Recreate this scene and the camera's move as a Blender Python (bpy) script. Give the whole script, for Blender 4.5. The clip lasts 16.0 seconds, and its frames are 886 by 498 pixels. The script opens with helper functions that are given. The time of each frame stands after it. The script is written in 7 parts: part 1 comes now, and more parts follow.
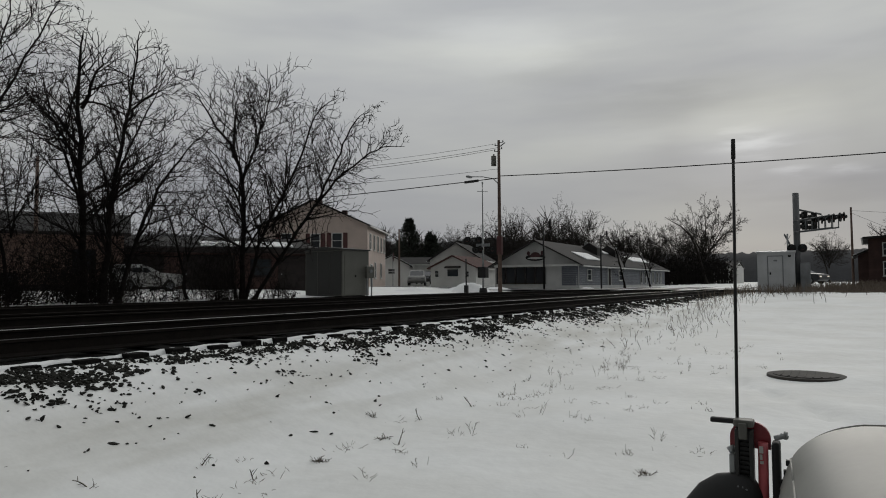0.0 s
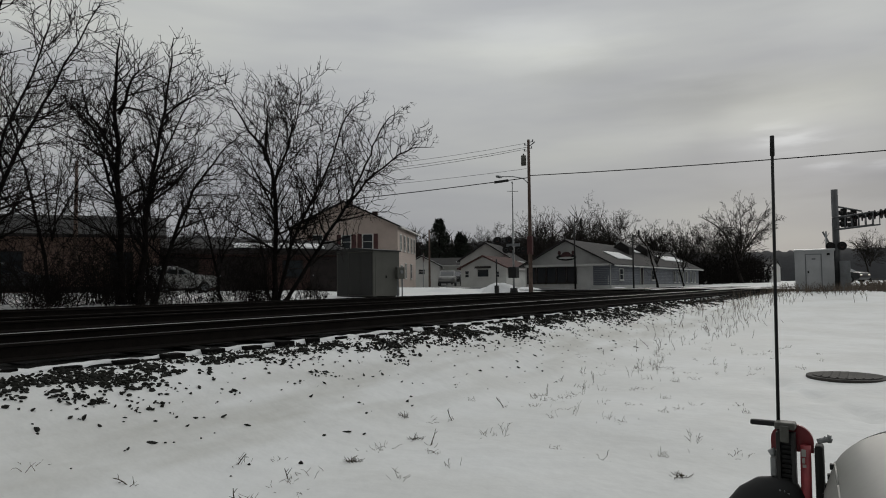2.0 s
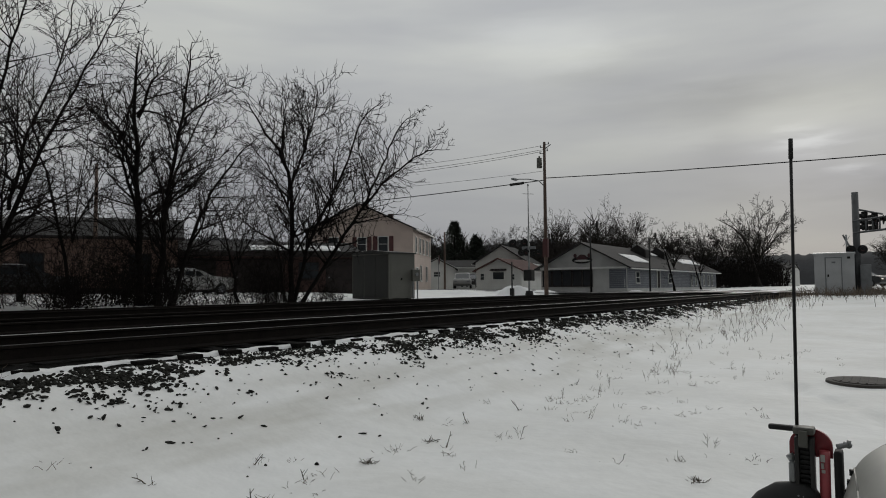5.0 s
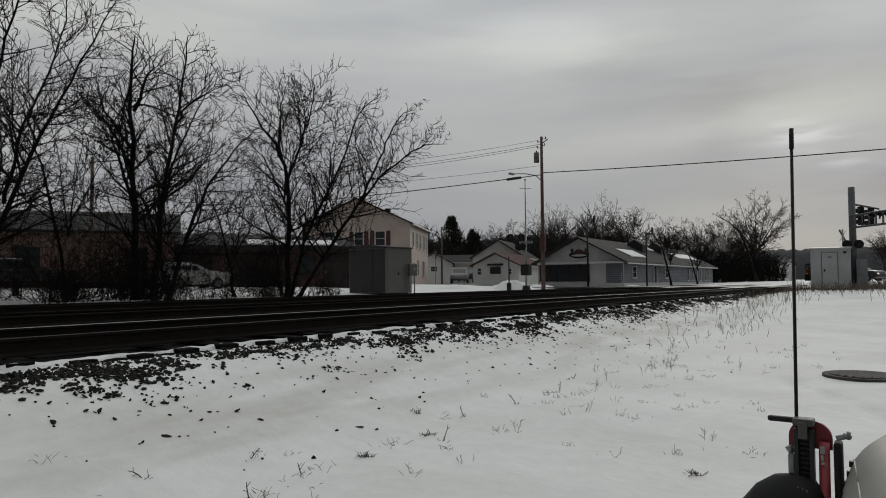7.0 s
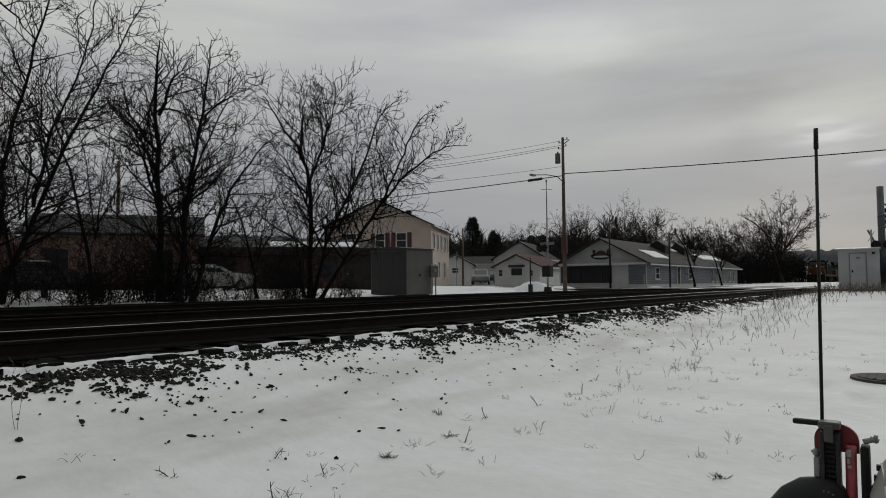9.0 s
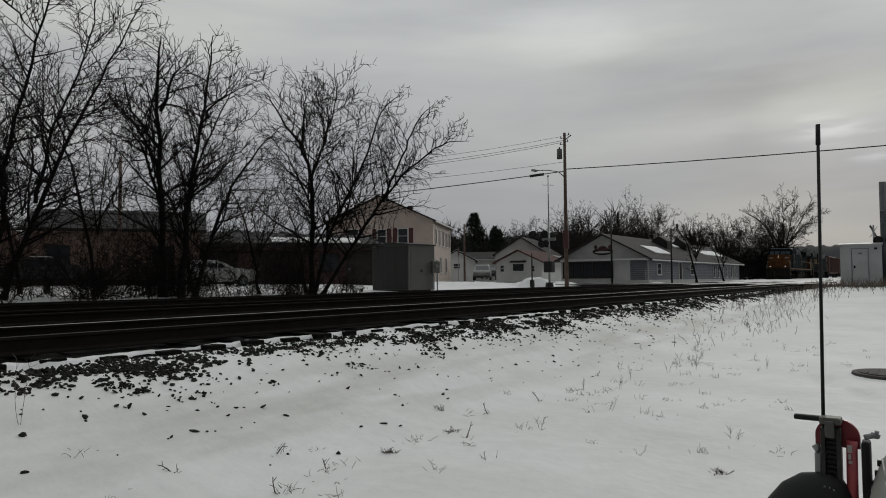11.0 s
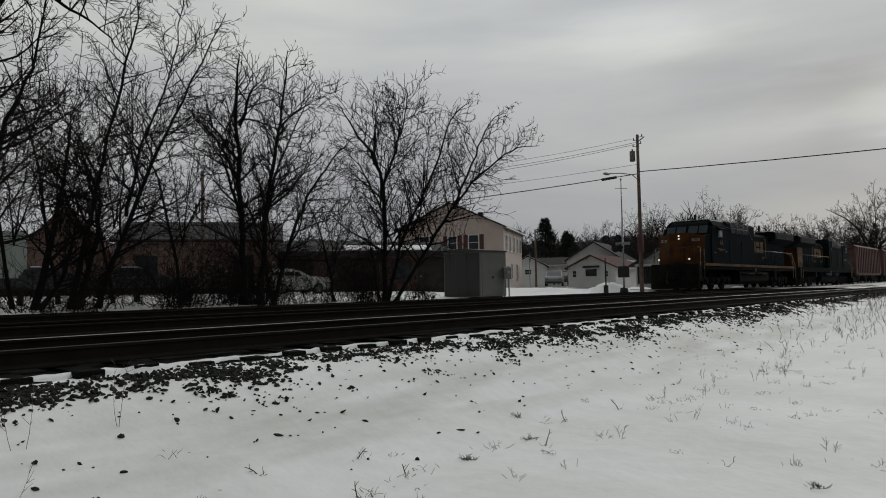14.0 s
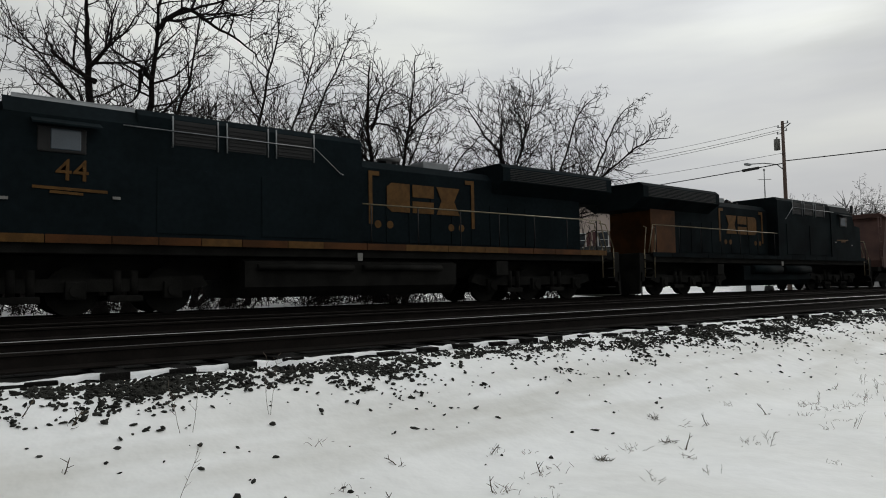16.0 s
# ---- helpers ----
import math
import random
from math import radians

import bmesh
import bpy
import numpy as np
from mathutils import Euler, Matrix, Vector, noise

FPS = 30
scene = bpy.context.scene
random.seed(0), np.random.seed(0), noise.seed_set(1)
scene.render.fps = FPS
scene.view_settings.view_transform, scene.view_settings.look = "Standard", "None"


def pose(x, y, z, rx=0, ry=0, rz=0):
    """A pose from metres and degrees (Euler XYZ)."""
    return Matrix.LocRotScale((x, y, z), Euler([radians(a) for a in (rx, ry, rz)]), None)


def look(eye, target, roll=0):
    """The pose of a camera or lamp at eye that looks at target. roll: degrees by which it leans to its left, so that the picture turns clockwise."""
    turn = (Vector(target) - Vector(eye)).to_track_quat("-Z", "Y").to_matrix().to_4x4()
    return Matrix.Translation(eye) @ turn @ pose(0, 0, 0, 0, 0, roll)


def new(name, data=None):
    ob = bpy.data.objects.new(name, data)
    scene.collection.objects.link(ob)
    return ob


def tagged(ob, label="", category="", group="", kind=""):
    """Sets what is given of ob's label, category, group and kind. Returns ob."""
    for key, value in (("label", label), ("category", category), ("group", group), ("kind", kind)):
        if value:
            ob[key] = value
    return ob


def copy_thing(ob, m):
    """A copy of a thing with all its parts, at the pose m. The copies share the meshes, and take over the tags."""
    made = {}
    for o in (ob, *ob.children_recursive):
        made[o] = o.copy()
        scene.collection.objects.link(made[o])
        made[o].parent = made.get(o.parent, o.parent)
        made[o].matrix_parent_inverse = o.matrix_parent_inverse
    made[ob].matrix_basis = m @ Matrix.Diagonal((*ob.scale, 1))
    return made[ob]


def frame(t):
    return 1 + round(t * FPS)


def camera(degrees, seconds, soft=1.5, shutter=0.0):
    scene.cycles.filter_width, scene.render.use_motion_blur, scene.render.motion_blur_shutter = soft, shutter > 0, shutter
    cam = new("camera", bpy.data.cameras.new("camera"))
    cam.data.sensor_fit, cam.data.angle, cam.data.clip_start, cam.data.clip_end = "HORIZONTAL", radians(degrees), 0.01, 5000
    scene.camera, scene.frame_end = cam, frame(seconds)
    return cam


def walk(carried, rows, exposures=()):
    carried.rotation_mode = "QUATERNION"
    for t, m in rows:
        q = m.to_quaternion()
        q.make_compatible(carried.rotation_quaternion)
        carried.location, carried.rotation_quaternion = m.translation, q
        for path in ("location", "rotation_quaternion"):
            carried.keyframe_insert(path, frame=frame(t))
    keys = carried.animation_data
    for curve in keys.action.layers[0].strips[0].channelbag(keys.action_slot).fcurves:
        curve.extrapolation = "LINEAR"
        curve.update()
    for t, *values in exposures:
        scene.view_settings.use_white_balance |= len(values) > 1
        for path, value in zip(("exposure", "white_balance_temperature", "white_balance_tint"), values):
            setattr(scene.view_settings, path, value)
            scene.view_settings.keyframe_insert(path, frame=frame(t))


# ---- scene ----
cam = camera(65.88, 16.0, soft=1.0)
PATH = [
    (0.0, pose(0.000, -0.000, 1.350, 92.93, 0.35, -60.07)),
    (0.5, pose(-0.003, 0.002, 1.351, 93.00, 0.49, -59.73)),
    (1.0, pose(-0.003, 0.002, 1.349, 92.77, 0.41, -59.45)),
    (1.5, pose(-0.007, 0.005, 1.351, 92.84, 0.41, -58.65)),
    (2.0, pose(-0.004, 0.010, 1.352, 92.98, 0.60, -57.54)),
    (2.5, pose(-0.004, 0.012, 1.350, 93.00, 0.40, -58.15)),
    (3.0, pose(-0.003, 0.014, 1.349, 92.73, 0.33, -58.06)),
    (3.5, pose(-0.005, 0.014, 1.350, 93.12, 0.31, -57.37)),
    (4.0, pose(-0.007, 0.014, 1.348, 93.37, 0.05, -57.08)),
    (4.2, pose(-0.017, 0.005, 1.354, 93.44, 0.35, -56.26)),
    (6.5, pose(-0.001, 0.018, 1.343, 92.82, 0.52, -56.55)),
    (7.0, pose(0.002, 0.021, 1.340, 92.76, 0.38, -56.52)),
    (7.5, pose(0.002, 0.022, 1.340, 92.53, 0.26, -56.41)),
    (8.0, pose(-0.004, 0.018, 1.341, 92.76, 0.10, -56.09)),
    (8.5, pose(-0.013, 0.014, 1.342, 92.78, -0.02, -55.56)),
    (9.0, pose(-0.010, 0.014, 1.341, 92.90, 0.44, -54.75)),
    (9.2, pose(-0.011, 0.009, 1.338, 92.35, 0.70, -55.20)),
    (11.5, pose(-0.014, 0.016, 1.343, 92.62, 0.43, -54.34)),
    (12.0, pose(-0.014, 0.020, 1.343, 92.73, 0.52, -54.00)),
    (12.5, pose(-0.017, 0.018, 1.345, 93.10, 0.74, -53.73)),
    (13.0, pose(-0.028, 0.020, 1.346, 92.83, 0.67, -53.12)),
    (13.5, pose(-0.035, 0.020, 1.347, 93.25, 0.86, -50.93)),
    (14.0, pose(-0.038, 0.048, 1.342, 93.14, 0.92, -48.70)),
    (14.5, pose(-0.056, 0.057, 1.349, 93.73, 0.90, -45.82)),
    (15.0, pose(-0.079, 0.052, 1.348, 94.14, 0.66, -41.11)),
    (15.5, pose(-0.085, 0.039, 1.342, 93.37, 1.18, -38.34)),
    (16.0, pose(-0.084, 0.048, 1.338, 93.18, 1.00, -38.07)),
]
EXPOSURES = [(0.0, 0.13), (13.0, 0.15), (14.0, 0.23), (15.0, 0.45), (15.5, 0.6), (16.0, 0.66)]
walk(cam, PATH, EXPOSURES)

# ---- light: an overcast winter sky, the low sun behind the cloud ----
SUN_AZ, SUN_EL = 4.8, 10.5
CLOUD = [(5.0, 10.4, 2.4, 0.8, 0.42), (2.4, 8.3, 1.1, 0.4, 0.28), (-0.9, 8.1, 1.2, 0.35, 0.26), (24.0, 20.0, 6.0, 2.0, 0.16), (0.5, 18.0, 6.0, 3.0, 0.10),
         (9.0, 14.4, 10.0, 1.4, -0.17), (21.0, 16.8, 5.0, 0.9, -0.10), (14.0, 11.6, 5.0, 1.0, 0.08), (34.0, 18.0, 24.0, 9.0, 0.12), (2.0, 6.5, 9.0, 0.9, -0.08)]


def sky():
    w = bpy.data.worlds.new("overcast_sky")
    scene.world = w
    w.use_nodes = True
    nt = w.node_tree
    nt.nodes.clear()
    n, l = nt.nodes.new, nt.links.new
    out, bg = n("ShaderNodeOutputWorld"), n("ShaderNodeBackground")
    nish = n("ShaderNodeTexSky")
    nish.sky_type, nish.sun_disc = "NISHITA", False
    nish.sun_elevation, nish.sun_rotation = radians(SUN_EL), radians(90 - SUN_AZ)
    geo, sep = n("ShaderNodeTexCoord"), n("ShaderNodeSeparateXYZ")
    l(geo.outputs["Generated"], sep.inputs[0])
    # height above the horizon
    up = n("ShaderNodeMapRange")
    up.inputs["From Min"].default_value, up.inputs["From Max"].default_value = 0.0, 0.75
    l(sep.outputs["Z"], up.inputs["Value"])
    ramp = n("ShaderNodeValToRGB")
    e = ramp.color_ramp.elements
    e[0].position, e[0].color = 0.0, (0.27, 0.278, 0.285, 1)
    e[1].position, e[1].color = 1.0, (0.68, 0.70, 0.68, 1)
    m = e.new(0.3)
    m.color = (0.375, 0.385, 0.370, 1)
    m = e.new(0.55)
    m.color = (0.45, 0.465, 0.443, 1)
    l(up.outputs[0], ramp.inputs[0])
    # cloud sheet: soft noise, flattened sideways
    com = n("ShaderNodeVectorMath")
    com.operation = "MULTIPLY"
    com.inputs[1].default_value = (1.0, 1.0, 5.5)
    l(geo.outputs["Generated"], com.inputs[0])
    noise1 = n("ShaderNodeTexNoise")
    noise1.inputs["Scale"].default_value, noise1.inputs["Detail"].default_value = 2.1, 4.0
    noise1.inputs["Roughness"].default_value = 0.5
    l(com.outputs[0], noise1.inputs["Vector"])
    cl = n("ShaderNodeMapRange")
    cl.inputs["From Min"].default_value, cl.inputs["From Max"].default_value = 0.3, 0.7
    cl.inputs["To Min"].default_value, cl.inputs["To Max"].default_value = 0.87, 1.13
    l(noise1.outputs["Fac"], cl.inputs["Value"])
    tint = n("ShaderNodeMix")
    tint.data_type = "RGBA"
    tint.inputs["A"].default_value, tint.inputs["B"].default_value = (0.95, 0.95, 1.09, 1), (1.03, 1.02, 0.95, 1)
    l(noise1.outputs["Fac"], tint.inputs["Factor"])
    # brighter cloud round the hidden sun
    sun_dir = (math.cos(radians(SUN_EL)) * math.cos(radians(SUN_AZ)), math.cos(radians(SUN_EL)) * math.sin(radians(SUN_AZ)), math.sin(radians(SUN_EL)))
    dot = n("ShaderNodeVectorMath")
    dot.operation = "DOT_PRODUCT"
    nrm = n("ShaderNodeVectorMath")
    nrm.operation = "NORMALIZE"
    l(geo.outputs["Generated"], nrm.inputs[0])
    l(nrm.outputs[0], dot.inputs[0])
    dot.inputs[1].default_value = sun_dir
    glow = n("ShaderNodeMapRange")
    glow.interpolation_type = "SMOOTHSTEP"
    glow.inputs["From Min"].default_value, glow.inputs["From Max"].default_value = 0.993, 1.0
    glow.inputs["To Min"].default_value, glow.inputs["To Max"].default_value = 1.0, 1.12
    l(dot.outputs["Value"], glow.inputs["Value"])
    # the cloud is darker on the side away from the sun
    back = n("ShaderNodeMapRange")
    back.interpolation_type = "SMOOTHSTEP"
    back.inputs["From Min"].default_value, back.inputs["From Max"].default_value = -0.6, 0.5
    back.inputs["To Min"].default_value, back.inputs["To Max"].default_value = 0.22, 1.0
    l(dot.outputs["Value"], back.inputs["Value"])
    # thicker and thinner places in the cloud sheet: azimuth, elevation, half widths (degrees), strength
    def calc(op, a, b):
        k = n("ShaderNodeMath")
        k.operation = op
        for i, v in enumerate((a, b)):
            if isinstance(v, (int, float)):
                k.inputs[i].default_value = v
            else:
                l(v, k.inputs[i])
        return k.outputs[0]

    flat = n("ShaderNodeSeparateXYZ")
    l(nrm.outputs[0], flat.inputs[0])
    ragged = n("ShaderNodeTexNoise")
    ragged.inputs["Scale"].default_value, ragged.inputs["Detail"].default_value = 9.0, 5.0
    l(com.outputs[0], ragged.inputs["Vector"])
    shift = calc("MULTIPLY", calc("SUBTRACT", ragged.outputs["Fac"], 0.5), radians(6.0))
    az = calc("ADD", calc("ARCTAN2", flat.outputs["Y"], flat.outputs["X"]), calc("MULTIPLY", shift, 1.6))
    el = calc("ADD", calc("ARCSINE", flat.outputs["Z"], 0.0), calc("MULTIPLY", shift, 0.5))
    sheet = None
    for a, e_, wa, we, k in CLOUD:
        u = calc("POWER", calc("DIVIDE", calc("SUBTRACT", az, radians(a)), radians(wa)), 2.0)
        v = calc("POWER", calc("DIVIDE", calc("SUBTRACT", el, radians(e_)), radians(we)), 2.0)
        lobe = calc("MULTIPLY", calc("EXPONENT", calc("MULTIPLY", calc("ADD", u, v), -1.0), 0.0), k)
        sheet = lobe if sheet is None else calc("ADD", sheet, lobe)
    sheet = calc("ADD", sheet, 1.0)
    mul0, mul = n("ShaderNodeMath"), n("ShaderNodeMath")
    mul0.operation = mul.operation = "MULTIPLY"
    l(cl.outputs[0], mul0.inputs[0])
    l(back.outputs[0], mul0.inputs[1])
    l(mul0.outputs[0], mul.inputs[0])
    l(calc("MULTIPLY", glow.outputs[0], sheet), mul.inputs[1])
    vm = n("ShaderNodeVectorMath")
    vm.operation = "MULTIPLY"
    l(ramp.outputs[0], vm.inputs[0])
    l(tint.outputs["Result"], vm.inputs[1])
    vs = n("ShaderNodeVectorMath")
    vs.operation = "SCALE"
    l(vm.outputs[0], vs.inputs[0])
    l(mul.outputs[0], vs.inputs["Scale"])
    # a little clear-sky light through the cloud
    ns = n("ShaderNodeVectorMath")
    ns.operation = "SCALE"
    ns.inputs["Scale"].default_value = 0.001
    l(nish.outputs[0], ns.inputs[0])
    add = n("ShaderNodeVectorMath")
    add.operation = "ADD"
    l(vs.outputs[0], add.inputs[0])
    l(ns.outputs[0], add.inputs[1])
    l(add.outputs[0], bg.inputs["Color"])
    bg.inputs["Strength"].default_value = 1.0
    l(bg.outputs[0], out.inputs[0])


sky()
sun_data = bpy.data.lights.new("sun", "SUN")
sun_data.energy, sun_data.angle, sun_data.color = 0.5, radians(25), (1.0, 0.95, 0.88)
sun = new("sun", sun_data)
sun.matrix_world = look((300, 20, 70), (0, 0, 0))


# ---- materials ----
def mat(name, color, rough=0.8, metal=0.0, vary=0.25, scale=3.0, bump=0.0, bump_scale=40.0, color2=None, mix_scale=None, emit=0.0, per_piece=0.0, spec=None):
    """Two scales of colour variation and fine relief, in object space metres."""
    m = bpy.data.materials.new(name)
    m.use_nodes = True
    nt = m.node_tree
    n, l = nt.nodes.new, nt.links.new
    b = nt.nodes["Principled BSDF"]
    b.inputs["Roughness"].default_value, b.inputs["Metallic"].default_value = rough, metal
    if spec is not None:
        b.inputs["Specular IOR Level"].default_value = spec
    geo = n("ShaderNodeNewGeometry")
    tc = n("ShaderNodeTexCoord")
    n1, n2 = n("ShaderNodeTexNoise"), n("ShaderNodeTexNoise")
    n1.inputs["Scale"].default_value, n1.inputs["Detail"].default_value = scale, 4.0
    n2.inputs["Scale"].default_value, n2.inputs["Detail"].default_value = bump_scale, 3.0
    l(tc.outputs["Object"], n1.inputs["Vector"])
    l(tc.outputs["Object"], n2.inputs["Vector"])
    mix = n("ShaderNodeMix")
    mix.data_type = "RGBA"
    c2 = color2 or tuple(min(1, c * (1 - vary)) for c in color)
    mix.inputs["A"].default_value, mix.inputs["B"].default_value = (*color, 1), (*c2, 1)
    r = n("ShaderNodeMapRange")
    r.inputs["From Min"].default_value, r.inputs["From Max"].default_value = 0.38, 0.62
    l(n1.outputs["Fac"], r.inputs["Value"])
    l(r.outputs[0], mix.inputs["Factor"])
    fine = n("ShaderNodeMapRange")
    fine.inputs["From Min"].default_value, fine.inputs["From Max"].default_value = 0.3, 0.7
    fine.inputs["To Min"].default_value, fine.inputs["To Max"].default_value = 1 - vary * 0.5, 1 + vary * 0.5
    l(n2.outputs["Fac"], fine.inputs["Value"])
    sc = n("ShaderNodeVectorMath")
    sc.operation = "SCALE"
    l(mix.outputs["Result"], sc.inputs[0])
    last = fine.outputs[0]
    if per_piece:
        oi = n("ShaderNodeObjectInfo")
        ri = n("ShaderNodeMath")
        ri.operation = "ADD"
        l(oi.outputs["Random"], ri.inputs[0])
        l(geo.outputs["Random Per Island"], ri.inputs[1])
        rr = n("ShaderNodeMapRange")
        rr.inputs["From Max"].default_value = 2.0
        rr.inputs["To Min"].default_value, rr.inputs["To Max"].default_value = 1 - per_piece, 1 + per_piece
        l(ri.outputs[0], rr.inputs["Value"])
        mm = n("ShaderNodeMath")
        mm.operation = "MULTIPLY"
        l(last, mm.inputs[0])
        l(rr.outputs[0], mm.inputs[1])
        last = mm.outputs[0]
    l(last, sc.inputs["Scale"])
    l(sc.outputs[0], b.inputs["Base Color"])
    if bump:
        bp = n("ShaderNodeBump")
        bp.inputs["Strength"].default_value, bp.inputs["Distance"].default_value = 1.0, bump
        l(n2.outputs["Fac"], bp.inputs["Height"])
        l(bp.outputs[0], b.inputs["Normal"])
    if emit:
        b.inputs["Emission Color"].default_value = (*color, 1)
        b.inputs["Emission Strength"].default_value = emit
    return m


def glass(name, color=(0.03, 0.035, 0.04)):
    m = mat(name, color, rough=0.06, vary=0.1)
    return m


def snow_ground():
    """Snow with a trodden, dirtier strip along the toe of the bank."""
    m = mat("snow", (0.84, 0.85, 0.84), rough=0.75, vary=0.05, scale=0.6, bump=0.012, bump_scale=5.0, color2=(0.78, 0.785, 0.765))
    nt = m.node_tree
    n, l = nt.nodes.new, nt.links.new
    tc, sep, dirt = n("ShaderNodeTexCoord"), n("ShaderNodeSeparateXYZ"), n("ShaderNodeTexNoise")
    l(tc.outputs["Object"], sep.inputs[0])
    st = n("ShaderNodeMapping")
    st.inputs["Scale"].default_value = (0.35, 1.6, 1.0)
    l(tc.outputs["Object"], st.inputs["Vector"])
    l(st.outputs[0], dirt.inputs["Vector"])
    dirt.inputs["Scale"].default_value, dirt.inputs["Detail"].default_value = 1.6, 5.0
    off = n("ShaderNodeMath")
    off.operation, off.inputs[1].default_value = "SUBTRACT", 4.75
    l(sep.outputs["Y"], off.inputs[0])
    ab = n("ShaderNodeMath")
    ab.operation = "ABSOLUTE"
    l(off.outputs[0], ab.inputs[0])
    band = n("ShaderNodeMapRange")
    band.interpolation_type = "SMOOTHSTEP"
    band.inputs["From Min"].default_value, band.inputs["From Max"].default_value = 0.85, 0.15
    l(ab.outputs[0], band.inputs["Value"])
    amount = n("ShaderNodeMapRange")
    amount.inputs["From Min"].default_value, amount.inputs["From Max"].default_value = 0.4, 0.65
    amount.inputs["To Max"].default_value = 0.6
    l(dirt.outputs["Fac"], amount.inputs["Value"])
    mul = n("ShaderNodeMath")
    mul.operation = "MULTIPLY"
    l(band.outputs[0], mul.inputs[0])
    l(amount.outputs[0], mul.inputs[1])
    b = nt.nodes["Principled BSDF"]
    src = b.inputs["Base Color"].links[0].from_socket
    mix = n("ShaderNodeMix")
    mix.data_type = "RGBA"
    mix.inputs["B"].default_value = (0.52, 0.51, 0.46, 1)
    l(mul.outputs[0], mix.inputs["Factor"])
    l(src, mix.inputs["A"])
    l(mix.outputs["Result"], b.inputs["Base Color"])
    return m


SNOW = snow_ground()
SNOW_CLEAN = mat("fresh_snow", (0.82, 0.83, 0.83), rough=0.7, vary=0.05, scale=2.0, bump=0.01, bump_scale=14.0)
BALLAST = mat("dark_ballast", (0.0150, 0.0152, 0.0138), rough=0.95, vary=0.5, scale=1.2, bump=0.05, bump_scale=26.0, spec=0.04)
STONE = mat("ballast_stone", (0.031, 0.031, 0.027), rough=0.9, vary=0.4, scale=20.0, per_piece=0.5, spec=0.1)
TIE = mat("creosoted_tie", (0.009, 0.0085, 0.008), rough=0.9, vary=0.4, scale=6.0, bump=0.01, bump_scale=60.0, per_piece=0.35, spec=0.06)
RAIL_SIDE = mat("rusty_rail", (0.014, 0.0115, 0.010), spec=0.1, rough=0.85, vary=0.3, scale=4.0)
RAIL_TOP = mat("polished_rail", (0.25, 0.25, 0.24), rough=0.45, metal=1.0, vary=0.1)
RAIL_DULL = mat("dull_rail_head", (0.035, 0.033, 0.031), rough=0.6, metal=1.0, vary=0.2)
RAIL_RUST = mat("rusty_rail_head", (0.020, 0.017, 0.015), rough=0.9, vary=0.3, spec=0.1)
IRON = mat("worn_cover_iron", (0.045, 0.040, 0.034), rough=0.85, vary=0.4, scale=8.0, bump=0.004, bump_scale=30.0)
STEEL = mat("grey_steel", (0.30, 0.31, 0.31), rough=0.5, metal=0.6, vary=0.2)
MASTGREY = mat("weathered_mast_steel", (0.12, 0.125, 0.13), rough=0.6, metal=0.2, vary=0.25, scale=2.0)
GALV = mat("galvanised_steel", (0.24, 0.25, 0.26), rough=0.55, metal=0.4, vary=0.2)
BLACK = mat("black_metal", (0.014, 0.014, 0.014), rough=0.6, vary=0.3, spec=0.3)
RUBBER = mat("black_rubber", (0.012, 0.012, 0.012), rough=0.75, vary=0.3)
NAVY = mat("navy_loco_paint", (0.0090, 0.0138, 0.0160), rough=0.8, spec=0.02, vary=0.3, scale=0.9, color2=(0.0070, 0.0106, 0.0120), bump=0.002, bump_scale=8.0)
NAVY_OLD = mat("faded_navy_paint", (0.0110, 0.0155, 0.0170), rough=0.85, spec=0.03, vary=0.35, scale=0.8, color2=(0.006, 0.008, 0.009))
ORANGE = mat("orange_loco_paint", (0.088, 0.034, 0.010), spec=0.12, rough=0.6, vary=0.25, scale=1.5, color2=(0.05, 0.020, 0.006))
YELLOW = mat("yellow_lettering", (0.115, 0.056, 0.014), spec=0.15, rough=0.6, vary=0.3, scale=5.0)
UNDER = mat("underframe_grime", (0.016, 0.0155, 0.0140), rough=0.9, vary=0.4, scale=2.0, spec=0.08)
ROOFGREY = mat("grey_cab_roof", (0.22, 0.235, 0.24), rough=0.6, vary=0.2)
HAND = mat("handrail_paint", (0.20, 0.16, 0.09), rough=0.5, vary=0.2)
WHITE_PLATE = mat("white_plate", (0.42, 0.41, 0.38), rough=0.6, vary=0.1)
BOARD = mat("dull_number_board", (0.20, 0.195, 0.18), rough=0.6, vary=0.15)
LAMP = mat("lit_lamp", (1.0, 0.86, 0.72), emit=0.6, vary=0.0)
GLASS = glass("dark_window_glass")
CABGLASS = glass("cab_glass", (0.08, 0.10, 0.12))
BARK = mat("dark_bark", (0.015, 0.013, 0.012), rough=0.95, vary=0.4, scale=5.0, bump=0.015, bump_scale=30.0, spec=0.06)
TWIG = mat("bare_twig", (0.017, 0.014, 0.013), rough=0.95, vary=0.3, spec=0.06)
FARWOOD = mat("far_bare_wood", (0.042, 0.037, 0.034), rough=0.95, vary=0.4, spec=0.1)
PINE = mat("pine_needles", (0.022, 0.030, 0.020), rough=0.9, vary=0.4)
POLEWOOD = mat("weathered_pole_wood", (0.125, 0.085, 0.068), rough=0.9, vary=0.35, scale=2.0, bump=0.006, bump_scale=40.0)
CREAM = mat("cream_siding", (0.54, 0.445, 0.395), rough=0.75, vary=0.1, scale=1.0)
WHITEPAINT = mat("white_siding", (0.60, 0.60, 0.58), rough=0.7, vary=0.1, scale=1.0)
STOREWALL = mat("pale_grey_siding", (0.52, 0.52, 0.51), rough=0.7, vary=0.12, scale=1.0)
